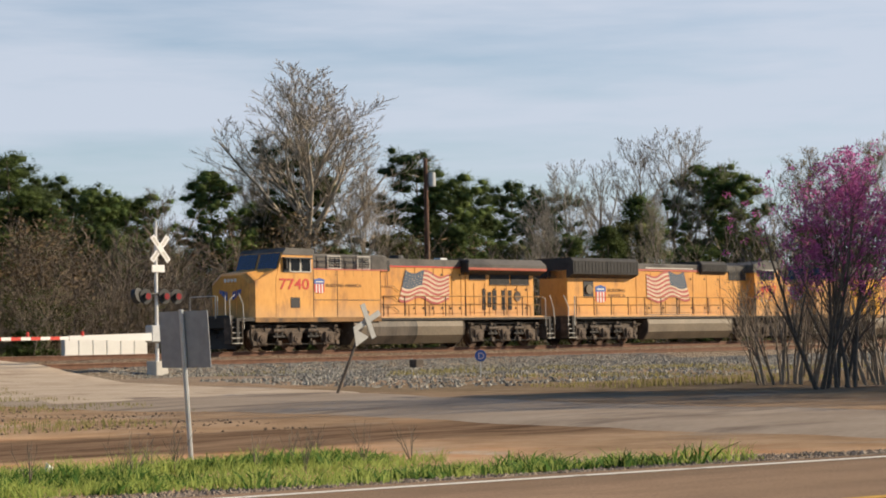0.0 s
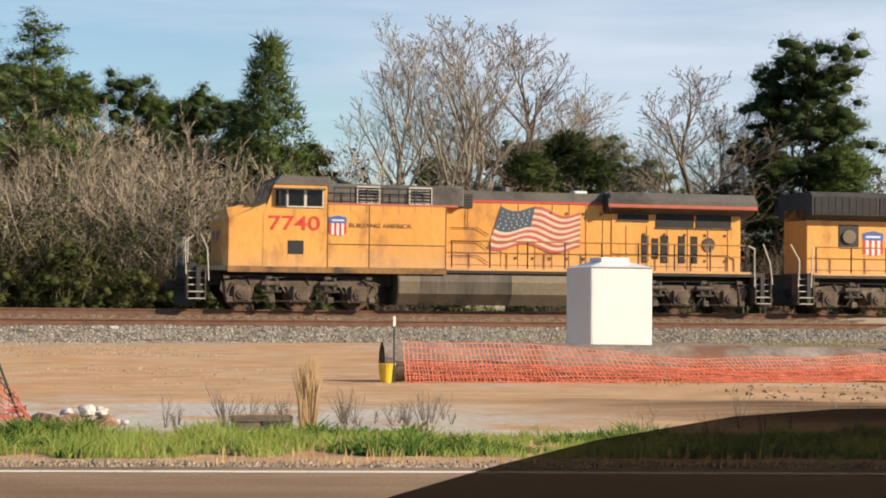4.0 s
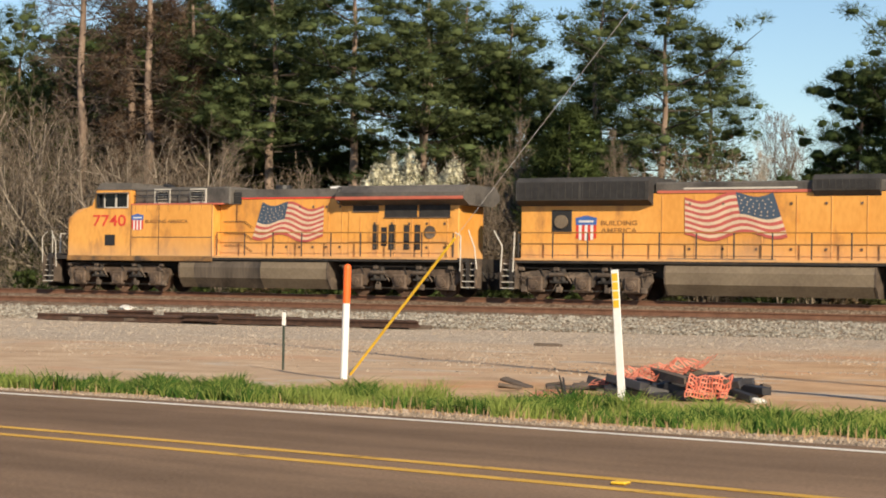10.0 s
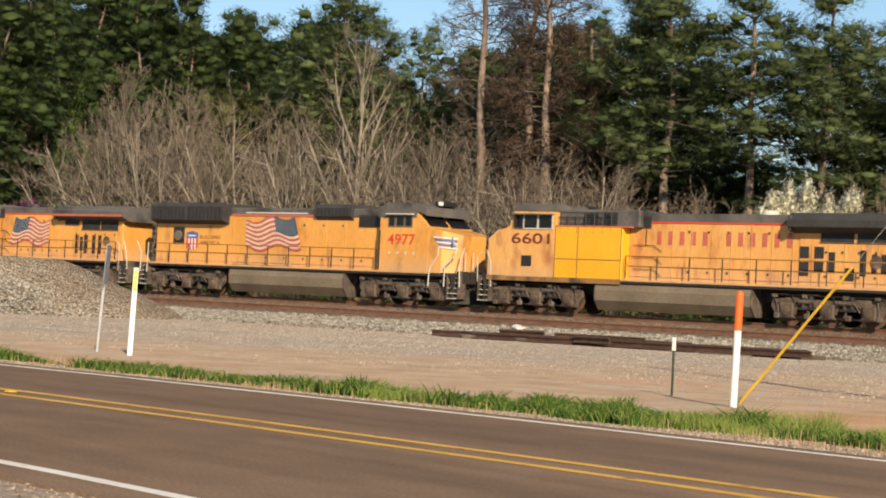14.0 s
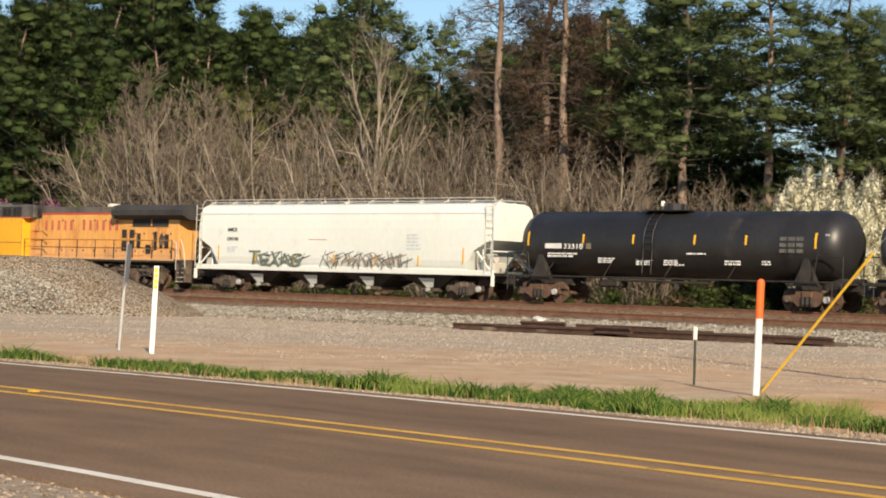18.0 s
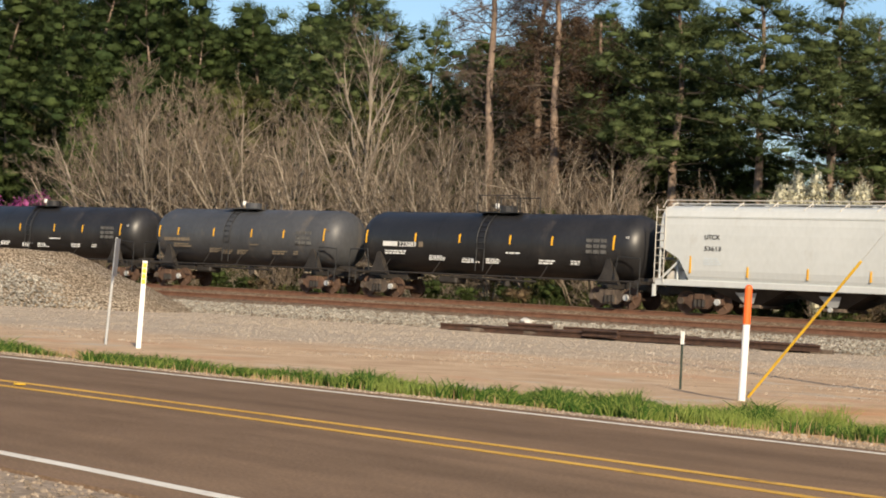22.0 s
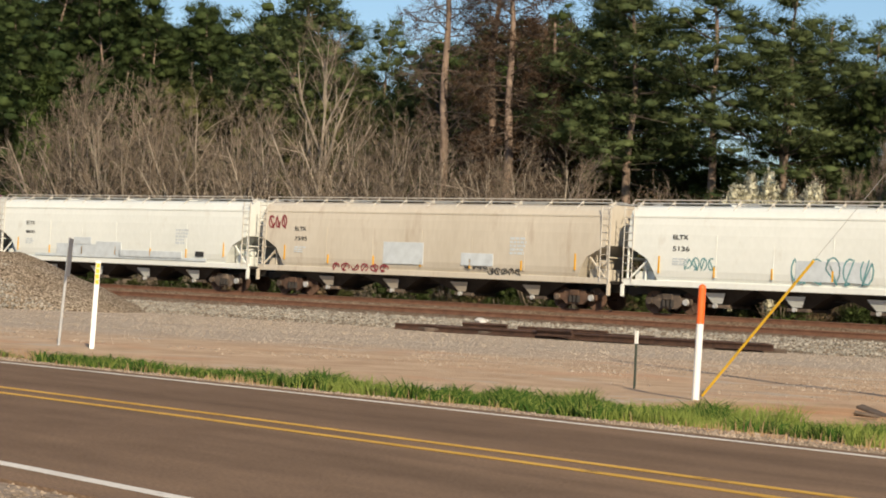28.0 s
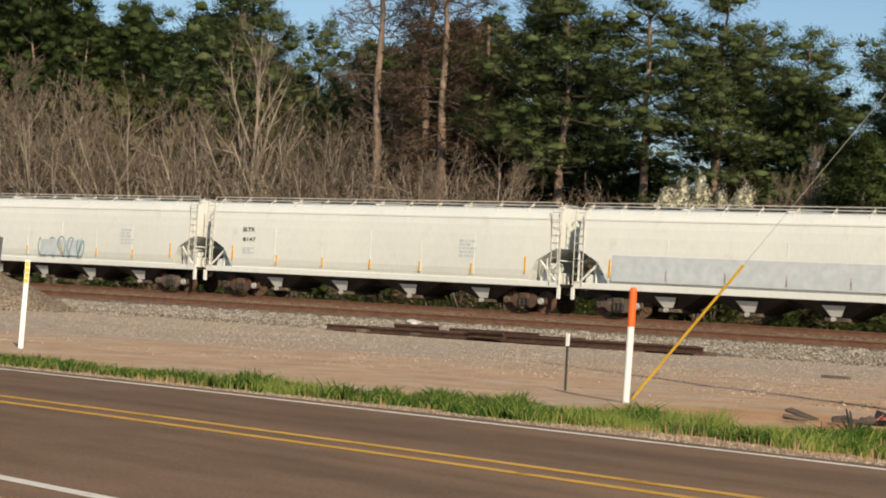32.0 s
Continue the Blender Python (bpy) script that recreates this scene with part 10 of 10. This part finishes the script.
plant("tall_pine", -121.6, 96.0, 26.7, 1.25, v=0)
plant("tall_pine", -122.5, 92.0, 24.0, 1.30, v=1)
plant("tall_pine", -124.9, 109.0, 27.7, 1.20, v=1)
plant("low_pine", -125.0, 118.0, 24.5, 1.30, v=0)
plant("tall_pine", -125.9, 106.0, 29.0, 1.20, v=0)
plant("low_pine", -126.7, 96.0, 19.4, 1.20, v=0)
plant("tall_pine", -133.0, 96.0, 24.4, 1.30, v=0)
plant("tall_pine", -133.9, 109.0, 26.7, 1.20, v=1)
plant("low_pine", -134.1, 120.0, 26.6, 1.30, v=2)
plant("tall_pine", -135.1, 106.0, 28.0, 1.20, v=0)
plant("tall_pine", -138.4, 96.0, 24.7, 1.30, v=1)
plant("low_pine", -139.3, 118.0, 28.0, 1.30, v=0)
plant("tall_pine", -144.0, 109.0, 30.9, 1.20, v=1)
plant("tall_pine", -144.9, 106.0, 27.0, 1.20, v=0)
plant("low_pine", -149.7, 120.0, 30.3, 1.30, v=2)
plant("tall_pine", -154.5, 109.0, 29.9, 1.20, v=1)
plant("low_pine", -155.2, 118.0, 27.6, 1.30, v=0)
plant("tall_pine", -155.9, 106.0, 31.4, 1.20, v=0)
plant("low_pine", -166.7, 120.0, 30.1, 1.30, v=2)
plant("low_pine", -173.3, 118.0, 31.7, 1.30, v=0)
for x_, y_, h_ in ((-102.0, 93.0, 21.0), (-106.5, 92.0, 23.0), (-112.0, 94.0, 24.0), (-117.0, 93.0, 23.0), (-123.0, 95.0, 25.0), (-114.0, 100.0, 26.0), (-127.0, 101.0, 27.0), (-104.5, 97.0, 20.0), (-109.0, 99.0, 21.0)):
    plant("tall_pine", x_, y_, h_, 1.1)
plant("pine", 7.0, 87.5, 14.6, 1.15, v=3)
for x_, h_ in ((30.0, 9.4), (34.5, 10.6), (38.5, 11.2), (41.8, 9.6)):
    plant("low_pine", x_, 101.0, h_, 1.15, v=1)
for k_, (x_, y_, h_) in enumerate(((0.5, 79.2, 5.6), (3.4, 78.6, 5.0), (6.2, 79.4, 5.6), (9.0, 78.6, 5.2), (11.4, 79.3, 4.6), (13.8, 78.6, 5.2), (16.4, 79.3, 4.2))):
    plant("green_thicket", x_, y_ + 1.0, h_ * 1.25, 1.2)
    plant("tall_shrub" if k_ % 2 else "shrub", x_, y_, h_ * (0.75 if k_ % 2 else 0.6), 0.8, v=1 if k_ % 2 else 0)
    plant("shrub", x_ + 1.3, 76.8, 3.0 + 0.6 * (k_ % 3), 0.9, v=0)
for x_, y_, h_ in ((-112.0, 96.0, 28.0), (-107.5, 97.0, 27.0), (-101.5, 98.0, 22.3), (-97.0, 99.0, 21.5)):
    plant("tall_pine", x_, y_, h_, 1.1)
for k_ in range(9):
    x_ = -43.5 - 2.1 * k_
    plant("tall_shrub", x_, 79.6 + 0.5 * (k_ % 2), 5.2 + 0.7 * (k_ % 3), 0.62, v=1 if k_ % 3 else 0)
for k_ in range(26):
    plant("shrub", -36.0 - 2.7 * k_, 76.6 + 0.4 * (k_ % 2), 1.9 + 0.35 * (k_ % 3), 0.95, v=1 if k_ % 3 else 0)
for k_, x_ in enumerate((6.5, 9.5, 12.2, 14.8, 17.6, 20.0)):
    plant("tan_thicket", x_, 84.5 + k_ % 2, 9.2 - 0.4 * (k_ % 3), 1.5, v=k_)
    plant("tall_shrub", x_ + 1.0, 93.0, 9.5, v=0)
redbud = redbud_tree()
redbud.matrix_basis = pose(37.9, 23.4, -0.13)
REDBUD_SIDE = thicket(51, 2.6, 1.3, thin=0.004, label="leafless brown thicket beside the lane")
REDBUD_SIDE.matrix_basis = pose(40.4, 23.2, -0.13)
for k_, (x_, y_) in enumerate(((42.0, 24.2), (44, 26.0), (42.5, 27.5), (45.5, 23.6), (40.6, 26.4))):
    copy_thing(REDBUD_SIDE, pose(x_, y_, -0.13, 0, 0, 70 * k_))
rng = random.Random(99)
# leafless trees past the lane's mouth, whose shade falls across it
plant("bare", 54.0, 1.0, 21.0, 1.1, v=3)
plant("bare", 58.0, 3.0, 22.0, 1.1, v=1)
plant("pine", 63.0, 2.0, 22.0, 1.0, v=0)
# undergrowth along the wood's edge, then a far belt of trees that closes the view
for k_ in range(92):
    x_ = -135 + 3.0 * k_ + rng.uniform(-1, 1)
    plant("shrub", x_, rng.uniform(76.3, 79.5), rng.uniform(1.4, 2.9), rng.uniform(0.9, 1.3))
for k_ in range(84):
    x_ = -135 + 3.3 * k_ + rng.uniform(-1.2, 1.2)
    plant("thicket" if k_ % 5 else "green_thicket", x_, rng.uniform(79.0, 84.0), rng.uniform(3.6, 5.6), rng.uniform(1.0, 1.5))
for k_ in range(64):
    x_ = -150 + 4.9 * k_ + rng.uniform(-1.5, 1.5)
    plant("shrub", x_, rng.uniform(85, 92), rng.uniform(3.6, 5.2), rng.uniform(1.1, 1.5))
for k_ in range(74):
    x_ = -200 + 6.2 * k_ + rng.uniform(-2, 2)
    plant("far_pine", x_, rng.uniform(116, 132), rng.uniform(6.5, 8.8), rng.uniform(1.3, 1.8))


# ---- grass, weeds, ties: what is small and many ----
def blades(name, label, material, count, place, hmin, hmax, width, seed, bend=0.35):
    """Grass: bent two-piece blades, one mesh."""
    rng = random.Random(seed)
    verts, faces, norms = [], [], []
    for _ in range(count):
        p = place(rng)
        if p is None:
            continue
        x, y, k = p
        z = ground(x, y) - 0.01
        h = rng.uniform(hmin, hmax) * k
        a = rng.uniform(0, 2 * math.pi)
        s = Vector((abs(math.cos(a)) + 0.05, math.sin(a), 0)) * width * rng.uniform(0.7, 1.3)
        b = rng.uniform(0, 2 * math.pi)
        lean = Vector((math.cos(b), math.sin(b), 0)) * h * bend * rng.random()
        o = Vector((x, y, z))
        i = len(verts)
        mid = o + lean * 0.35 + Vector((0, 0, h * 0.6))
        verts.extend((tuple(o - s), tuple(o + s), tuple(mid + s * 0.7), tuple(mid - s * 0.7), tuple(o + lean + Vector((0, 0, h)))))
        faces.extend(((i, i + 1, i + 2, i + 3), (i + 3, i + 2, i + 4)))
        norms.extend([Vector((rng.uniform(-0.4, 0.4), -0.7 + rng.uniform(-0.4, 0.4), 0.8)).normalized()] * 5)
    ob = mesh(name, verts, faces, material, smooth=True)
    ob.data.normals_split_custom_set_from_vertices(norms)
    return tagged(ob, label, "grass", kind="stuff")


def from_road(x_along, n):
    p = Vector((0, ROAD_Y, 0)) + ROAD_DIR * x_along + ROAD_NORM * n
    return p.x, p.y - bend(p.x)


def verge(rng):
    u = rng.uniform(-58, 19)
    front = ramp_(u, (-30, 1.6), (-14, 1.8), (-5, 2.2), (2, 2.7), (8, 2.5), (11, 1.2), (17, 0.7)) + 0.3 + 0.6 * noise.noise((u * 0.5, 0, 4)) + 0.5 * noise.noise((u * 2.1, 0, 4))
    back = ramp_(u, (-40, 2.6), (-25, 3.2), (-14, 4.2), (-6, 5.1), (3, 5.3), (10, 6.0), (14, 6.6), (17, 6.0)) + 0.5 * noise.noise((u * 0.4, 0, 8))
    n = front + (back - front) * rng.random()
    x, y = from_road(u, n)
    if rng.random() > ramp_(u, (-36, 0.05), (-27, 0.15), (-20, 0.7), (-15, 1.05)) + 0.6 * noise.noise((u * 0.5, n * 0.8, 2)) or x > 15.0 + noise.noise((0, y, 3)):
        return None
    clump = 0.66 + 0.65 * noise.noise((u * 0.7, n * 0.5, 6)) + 0.75 * noise.noise((u * 2.6, n * 1.6, 6))
    return x, y, max(0.16, clump) * ramp_(u, (-40, 0.7), (-26, 1.05), (-14, 1.3), (-6, 1.2), (0, 1.0), (5, 1.0), (10, 0.9), (17, 0.8))


blades("grass_verge", "lush green grass strip along the highway's edge", GRASS, 220000, verge, 0.04, 0.22, 0.006, 1, 1.4)


def clover(rng):
    p = verge(rng)
    if p is None or noise.noise((p[0] * 0.6, p[1] * 0.9, 31)) < (-0.3 if -24 < p[0] < -13 else 0.05):
        return None
    return p[0], p[1], p[2] * 0.9


blades("clover_patches", "dark green clover and weeds among the grass", leafy("dark_clover_green", (0.035, 0.085, 0.016), (0.085, 0.165, 0.030), 0.6, 0.25), 150000, clover, 0.06, 0.25, 0.014, 9, 1.7)


def verge_dry(rng):
    u = rng.uniform(-60, 8)
    n = rng.uniform(1.1, 4.6)
    x, y = from_road(u, n)
    return (x, y, 0.7 + 0.5 * noise.noise((u, n, 1))) if rng.random() < 0.5 + noise.noise((u * 0.5, n * 0.8, 11)) else None


blades("dry_grass", "thin dry tan grass mixed into the verge", DRY_GRASS, 14000, verge_dry, 0.05, 0.20, 0.007, 2)


def bank_grass(rng):
    x, y = rng.uniform(26, 62), rng.uniform(28, 56)
    k = noise.noise((x * 0.16, y * 0.22, 5))
    if k < 0.08 or away(x, y) < 4 or (35 - 0.2 * (60 - y)) < x < 47 and y > 33 or x < 40 and y < 47 and x < 24 + (y - 20) * 0.55:
        return None
    return x, y, 0.6 + k


blades("bank_grass", "patchy olive grass and weeds below the ballast", leafy("olive_dry_bank_grass", (0.12, 0.115, 0.035), (0.26, 0.22, 0.085), 0.7, 0.25), 26000, bank_grass, 0.06, 0.22, 0.014, 3)


def corner_grass(rng):
    x, y = rng.uniform(28.5, 60), rng.uniform(15, 27)
    n = away(x, y)
    return (x, y, 1) if 5.5 < n < 12 + 2 * noise.noise((x * 0.3, y * 0.3, 2)) and x > 29 + (y - 15) * 0.35 else None


blades("corner_grass", "short bright grass under the redbud by the lane", GRASS, 16000, corner_grass, 0.05, 0.16, 0.014, 4)


def lane_weeds(rng):
    x, y = rng.uniform(12, 36), rng.uniform(24, 46)
    k = noise.noise((x * 0.25, y * 0.25, 15))
    return (x, y, 0.5 + k) if k > 0.05 and x < 22 + (y - 24) * 0.42 and away(x, y) > 12 else None


blades("lane_weeds", "sparse green and tan weeds beside the dirt track", leafy("weedy_green_tan", (0.14, 0.135, 0.04), (0.27, 0.23, 0.10), 0.7, 0.25), 15000, lane_weeds, 0.05, 0.17, 0.011, 5)


def tan_tuft(x0, y0, w, h, count, seed):
    def place(rng):
        return x0 + rng.gauss(0, w), y0 + rng.gauss(0, w * 0.6), 1
    return blades("tall_dry_grass_clump", "tall tan dry grass clump in the verge", DRY_GRASS, count, place, h * 0.5, h, 0.006, seed, 0.25)


tan_tuft(4.27, 19.0, 0.035, 0.84, 520, 41)


def weed(x, y, h, seed):
    rng = random.Random(seed)
    wood, tips = ([], []), []
    for k in range(6):
        d = Vector((rng.uniform(-0.5, 0.5), rng.uniform(-0.4, 0.4), 1)).normalized()
        limb(wood, tips, Vector((0, 0, -0.02)), d, h, 0.005, 1, rng, 0.05, 0.12, (3, 3, 4), 0.6, 0.0022)
    ob = finish_tree("dead_weed", "thin brown dead weed stalks in the verge", "weed", "dead weeds", [("stalk", wood, BARK_BROWN)])
    ob.location = (x, y, ground(x, y))
    return ob


rng = random.Random(6)
for k_ in range(26):
    x_, y_ = from_road(rng.uniform(2, 17), rng.uniform(4.0, 7.0))
    weed(x_, y_, rng.uniform(0.2, 0.5), k_)
# a brushy row of low weeds beside the dry clump
for k_ in range(30):
    weed(rng.uniform(2.7, 6.2), rng.uniform(19.3, 20.6), rng.uniform(0.14, 0.34), 100 + k_)


# stones along the gravel shoulder and the ballast's foot
def scatter(name, label, material, count, place, rmin, rmax, seed, lumpy=False):
    rng = random.Random(seed)
    verts, faces = [], []
    for _ in range(count):
        p = place(rng)
        if p is None:
            continue
        x, y, z = p
        r = rng.uniform(rmin, rmax)
        a = rng.uniform(0, 6.28)
        i = len(verts)
        if lumpy:
            h = r * rng.uniform(0.5, 1.0)
            lean = rng.uniform(-0.4, 0.4) * r, rng.uniform(-0.4, 0.4) * r
            for q, w in ((0, 0.9), (0.5, 1.0), (1.0, 0.5)):
                for k in range(5):
                    t = a + k * 1.257 + rng.uniform(-0.35, 0.35)
                    verts.append((x + lean[0] * q + r * w * math.cos(t), y + lean[1] * q + r * w * math.sin(t) * 0.8, z - r * 0.2 + h * (q + rng.uniform(-0.12, 0.12))))
            for b in (0, 5):
                faces.extend([(i + b + k, i + b + (k + 1) % 5, i + b + 5 + (k + 1) % 5, i + b + 5 + k) for k in range(5)])
            faces.append((i + 10, i + 11, i + 12, i + 13, i + 14))
            continue
        for k in range(4):
            t = a + k * math.pi / 2 + rng.uniform(-0.4, 0.4)
            verts.append((x + r * math.cos(t), y + r * math.sin(t), z - r * 0.3 + r * rng.uniform(-0.1, 0.25)))
        verts.append((x + rng.uniform(-0.3, 0.3) * r, y + rng.uniform(-0.3, 0.3) * r, z + r * rng.uniform(0.5, 0.9)))
        faces.extend(((i, i + 1, i + 4), (i + 1, i + 2, i + 4), (i + 2, i + 3, i + 4), (i + 3, i, i + 4)))
    ob = mesh(name, verts, faces, material)
    return tagged(ob, label, "gravel", kind="stuff")


STONES = surface("loose_grey_tan_stones", (0.17, 0.132, 0.098), (0.38, 0.31, 0.24), 0.95, scale=3, fine=20, bump=0.2, per_piece=0.45, island=True, gloss=0.1)
STONES_GREY = surface("loose_grey_stones", (0.17, 0.155, 0.13), (0.36, 0.335, 0.285), 0.95, scale=3, fine=20, bump=0.2, per_piece=0.5, island=True, gloss=0.1)


STONES_PALE = surface("loose_pale_tan_stones", (0.24, 0.19, 0.14), (0.37, 0.315, 0.255), 0.95, scale=3, fine=20, bump=0.2, per_piece=0.5, island=True, gloss=0.1)


def shoulder_spot(rng):
    u, n = rng.uniform(-55, 24), rng.triangular(0.25, 2.3, 0.9)
    x, y = from_road(u, n)
    return x, y, ground(x, y)


def near_spot(rng):
    u, n = rng.uniform(-16, 6), rng.uniform(-11.5, -7.9)
    x, y = from_road(u, n)
    return (x, y, ground(x, y)) if Vector((x, y)).length > 2.5 else None


def bank_spot(rng):
    x, y = rng.uniform(-92, 80), rng.uniform(57.2, 61.4)
    if 34 < x < 45:
        return None
    return x, y, bank_top(x, y)


def strip_spot(rng):
    x, y = rng.uniform(-70, 8), rng.uniform(27, 57)
    if rng.random() > (y - 32) / 30 + 0.8 * noise.noise((x * 0.11, y * 0.22, 3)) + 0.5 * noise.noise((x * 0.5, y * 0.6, 9)) + (0.15 if x < -8 else -0.35 if x > -3 else 0):
        return None
    return x, y, ground(x, y)


def heap_spot(rng):
    a, q = rng.uniform(math.pi, 2 * math.pi), rng.uniform(0.1, 0.99)
    x, y = -74.5 + 13.0 * q * math.cos(a), 54.5 + 13.5 * q * math.sin(a) * 0.62
    return x, y, -0.2 + 2.45 * min(1.0, (1 - q) * 1.75) ** 0.9


scatter("shoulder_gravel", "loose grey-tan gravel along the asphalt's edge", STONES, 26000, shoulder_spot, 0.012, 0.035, 61)
scatter("near_shoulder_gravel", "loose gravel on the near shoulder", STONES, 16000, near_spot, 0.008, 0.026, 62, True)
scatter("ballast_stones", "loose grey stones on the ballast slope", STONES_GREY, 72000, bank_spot, 0.03, 0.07, 63)
scatter("strip_gravel", "scattered pale gravel on bare earth", STONES_PALE, 95000, strip_spot, 0.012, 0.038, 64)
def foot_spot(rng):
    x, y = rng.uniform(36, 90), rng.uniform(34, 58)
    if x < 36 + 0.35 * (y - 34) or 34 < x < 47 and y > 50 or rng.random() > (y - 30) / 24 + 0.5 * noise.noise((x * 0.2, y * 0.3, 7)):
        return None
    return x, y, ground(x, y)


scatter("ballast_foot_stones", "pale spilled ballast at the bank's foot", STONES_GREY, 26000, foot_spot, 0.05, 0.12, 66)
CLOD = surface("dark_earth_clods", (0.07, 0.045, 0.03), (0.20, 0.14, 0.095), 0.95, scale=3, fine=16, bump=0.3, per_piece=0.4, island=True)


def clod_spot(rng):
    x, y = rng.uniform(6, 31), rng.uniform(17, 42)
    if away(x, y) < 13 or x < 12 or x > 21 + (y - 24) * 0.42 or noise.noise((x * 0.3, y * 0.5, 22)) < -0.05:
        return None
    return x, y, ground(x, y)


scatter("earth_clods", "dark earth clods and rough litter by the dirt track", CLOD, 7000, clod_spot, 0.015, 0.055, 67)
scatter("heap_stones", "loose stones over the gravel heap", STONES_GREY, 16000, heap_spot, 0.05, 0.10, 65)


# smoked plastic deflector on the car window beside the lens
def deflector():
    m = bpy.data.materials.new("smoked_translucent_plastic")
    m.use_nodes = True
    n, l = m.node_tree.nodes, m.node_tree.links
    clear = n.new("ShaderNodeBsdfTransparent")
    clear.inputs["Color"].default_value = (0.34, 0.33, 0.32, 1)
    n["Principled BSDF"].inputs["Base Color"].default_value = (0.02, 0.018, 0.016, 1)
    n["Principled BSDF"].inputs["Roughness"].default_value = 0.6
    n["Principled BSDF"].inputs["Specular IOR Level"].default_value = 0.1
    mx = n.new("ShaderNodeMixShader")
    mx.inputs["Fac"].default_value = 0.2
    l.new(clear.outputs[0], mx.inputs[1])
    l.new(n["Principled BSDF"].outputs[0], mx.inputs[2])
    l.new(mx.outputs[0], n["Material Output"].inputs["Surface"])
    e = tagged(new("window_deflector"), "smoked dark plastic window deflector of a parked car", "car part")
    R = 0.9
    bm = B()
    rows = []
    for i in range(41):
        a = -20 + i
        top = ramp_(abs(a), (0, 0), (3, -0.08), (6, -0.35), (10, -1.1), (13, -1.9), (16, -2.8), (20, -4.3))
        ring = []
        for rr in (R, R + 0.004):
            for el in (top, -6.0):
                ring.append(bm.verts.new((rr * math.sin(radians(a)), rr * math.cos(radians(a)), R * math.tan(radians(el)))))
        rows.append(ring)
    for p, q in zip(rows, rows[1:]):
        bm.faces.new((p[1], q[1], q[0], p[0]))
        bm.faces.new((p[2], q[2], q[3], p[3]))
        bm.faces.new((p[0], q[0], q[2], p[2]))
    part("smoked_panel", bm, m, e, smooth=True)
    return e


DEFLECTOR = deflector()
DEFLECTOR_ROWS = [(0.0, -24, -5.6), (2.0, -24, -5.2), (2.6, -24, -4.6), (3.0, -25, -4.1), (3.6, -30.5, -3.42), (4.0, -31.2, -2.9), (4.4, -31.8, -3.9), (5.0, -32, -5.0), (32.0, -32, -6.0)]


# ---- ties under both tracks ----
for tr_, y_, z_ in TRACKS:
    shared = None
    for k_ in range(148):
        x_ = -82 + 1.06 * k_
        if shared is None:
            bm = box(B(), -0.115, -1.3, -0.18, 0.115, 1.3, 0.0, 0.01)
            ob_ = part("tie", bm, TIE, tr_)
            shared = ob_.data
        else:
            ob_ = new("tie", shared)
            ob_.parent = tr_
        ob_.location = (x_ + 0.03 * math.sin(k_ * 7.3), y_ + 0.03 * math.sin(k_ * 3.1), z_ - 0.205)


# ---- what moves ----
def rolling_times(fast):
    """Keys close enough that a wheel turns less than a quarter between two of them."""
    f, out = 0, []
    while f <= 32 * FPS:
        out.append(f / FPS)
        f += 1 if fast and f < 8 * FPS else 2
    return out


def motions():
    for ob, off in CARS:
        walk(ob, [(t / 2, ALONG @ pose(S(t / 2) + off, TRACK_Y, RAIL_Z)) for t in range(65)])
    walk(DEFLECTOR, [(t, pose(EYE[0], EYE[1], EYE[2] + 0.9 * math.tan(radians(el)), 0, 0, az)) for t, az, el in DEFLECTOR_ROWS])
    for ob, x, r in WHEELS:
        walk(ob, [(t, Matrix.Translation((x, 0, r)) @ Matrix.Rotation(S(t) / r, 4, "Y")) for t in rolling_times(r < 0.5)])


motions()
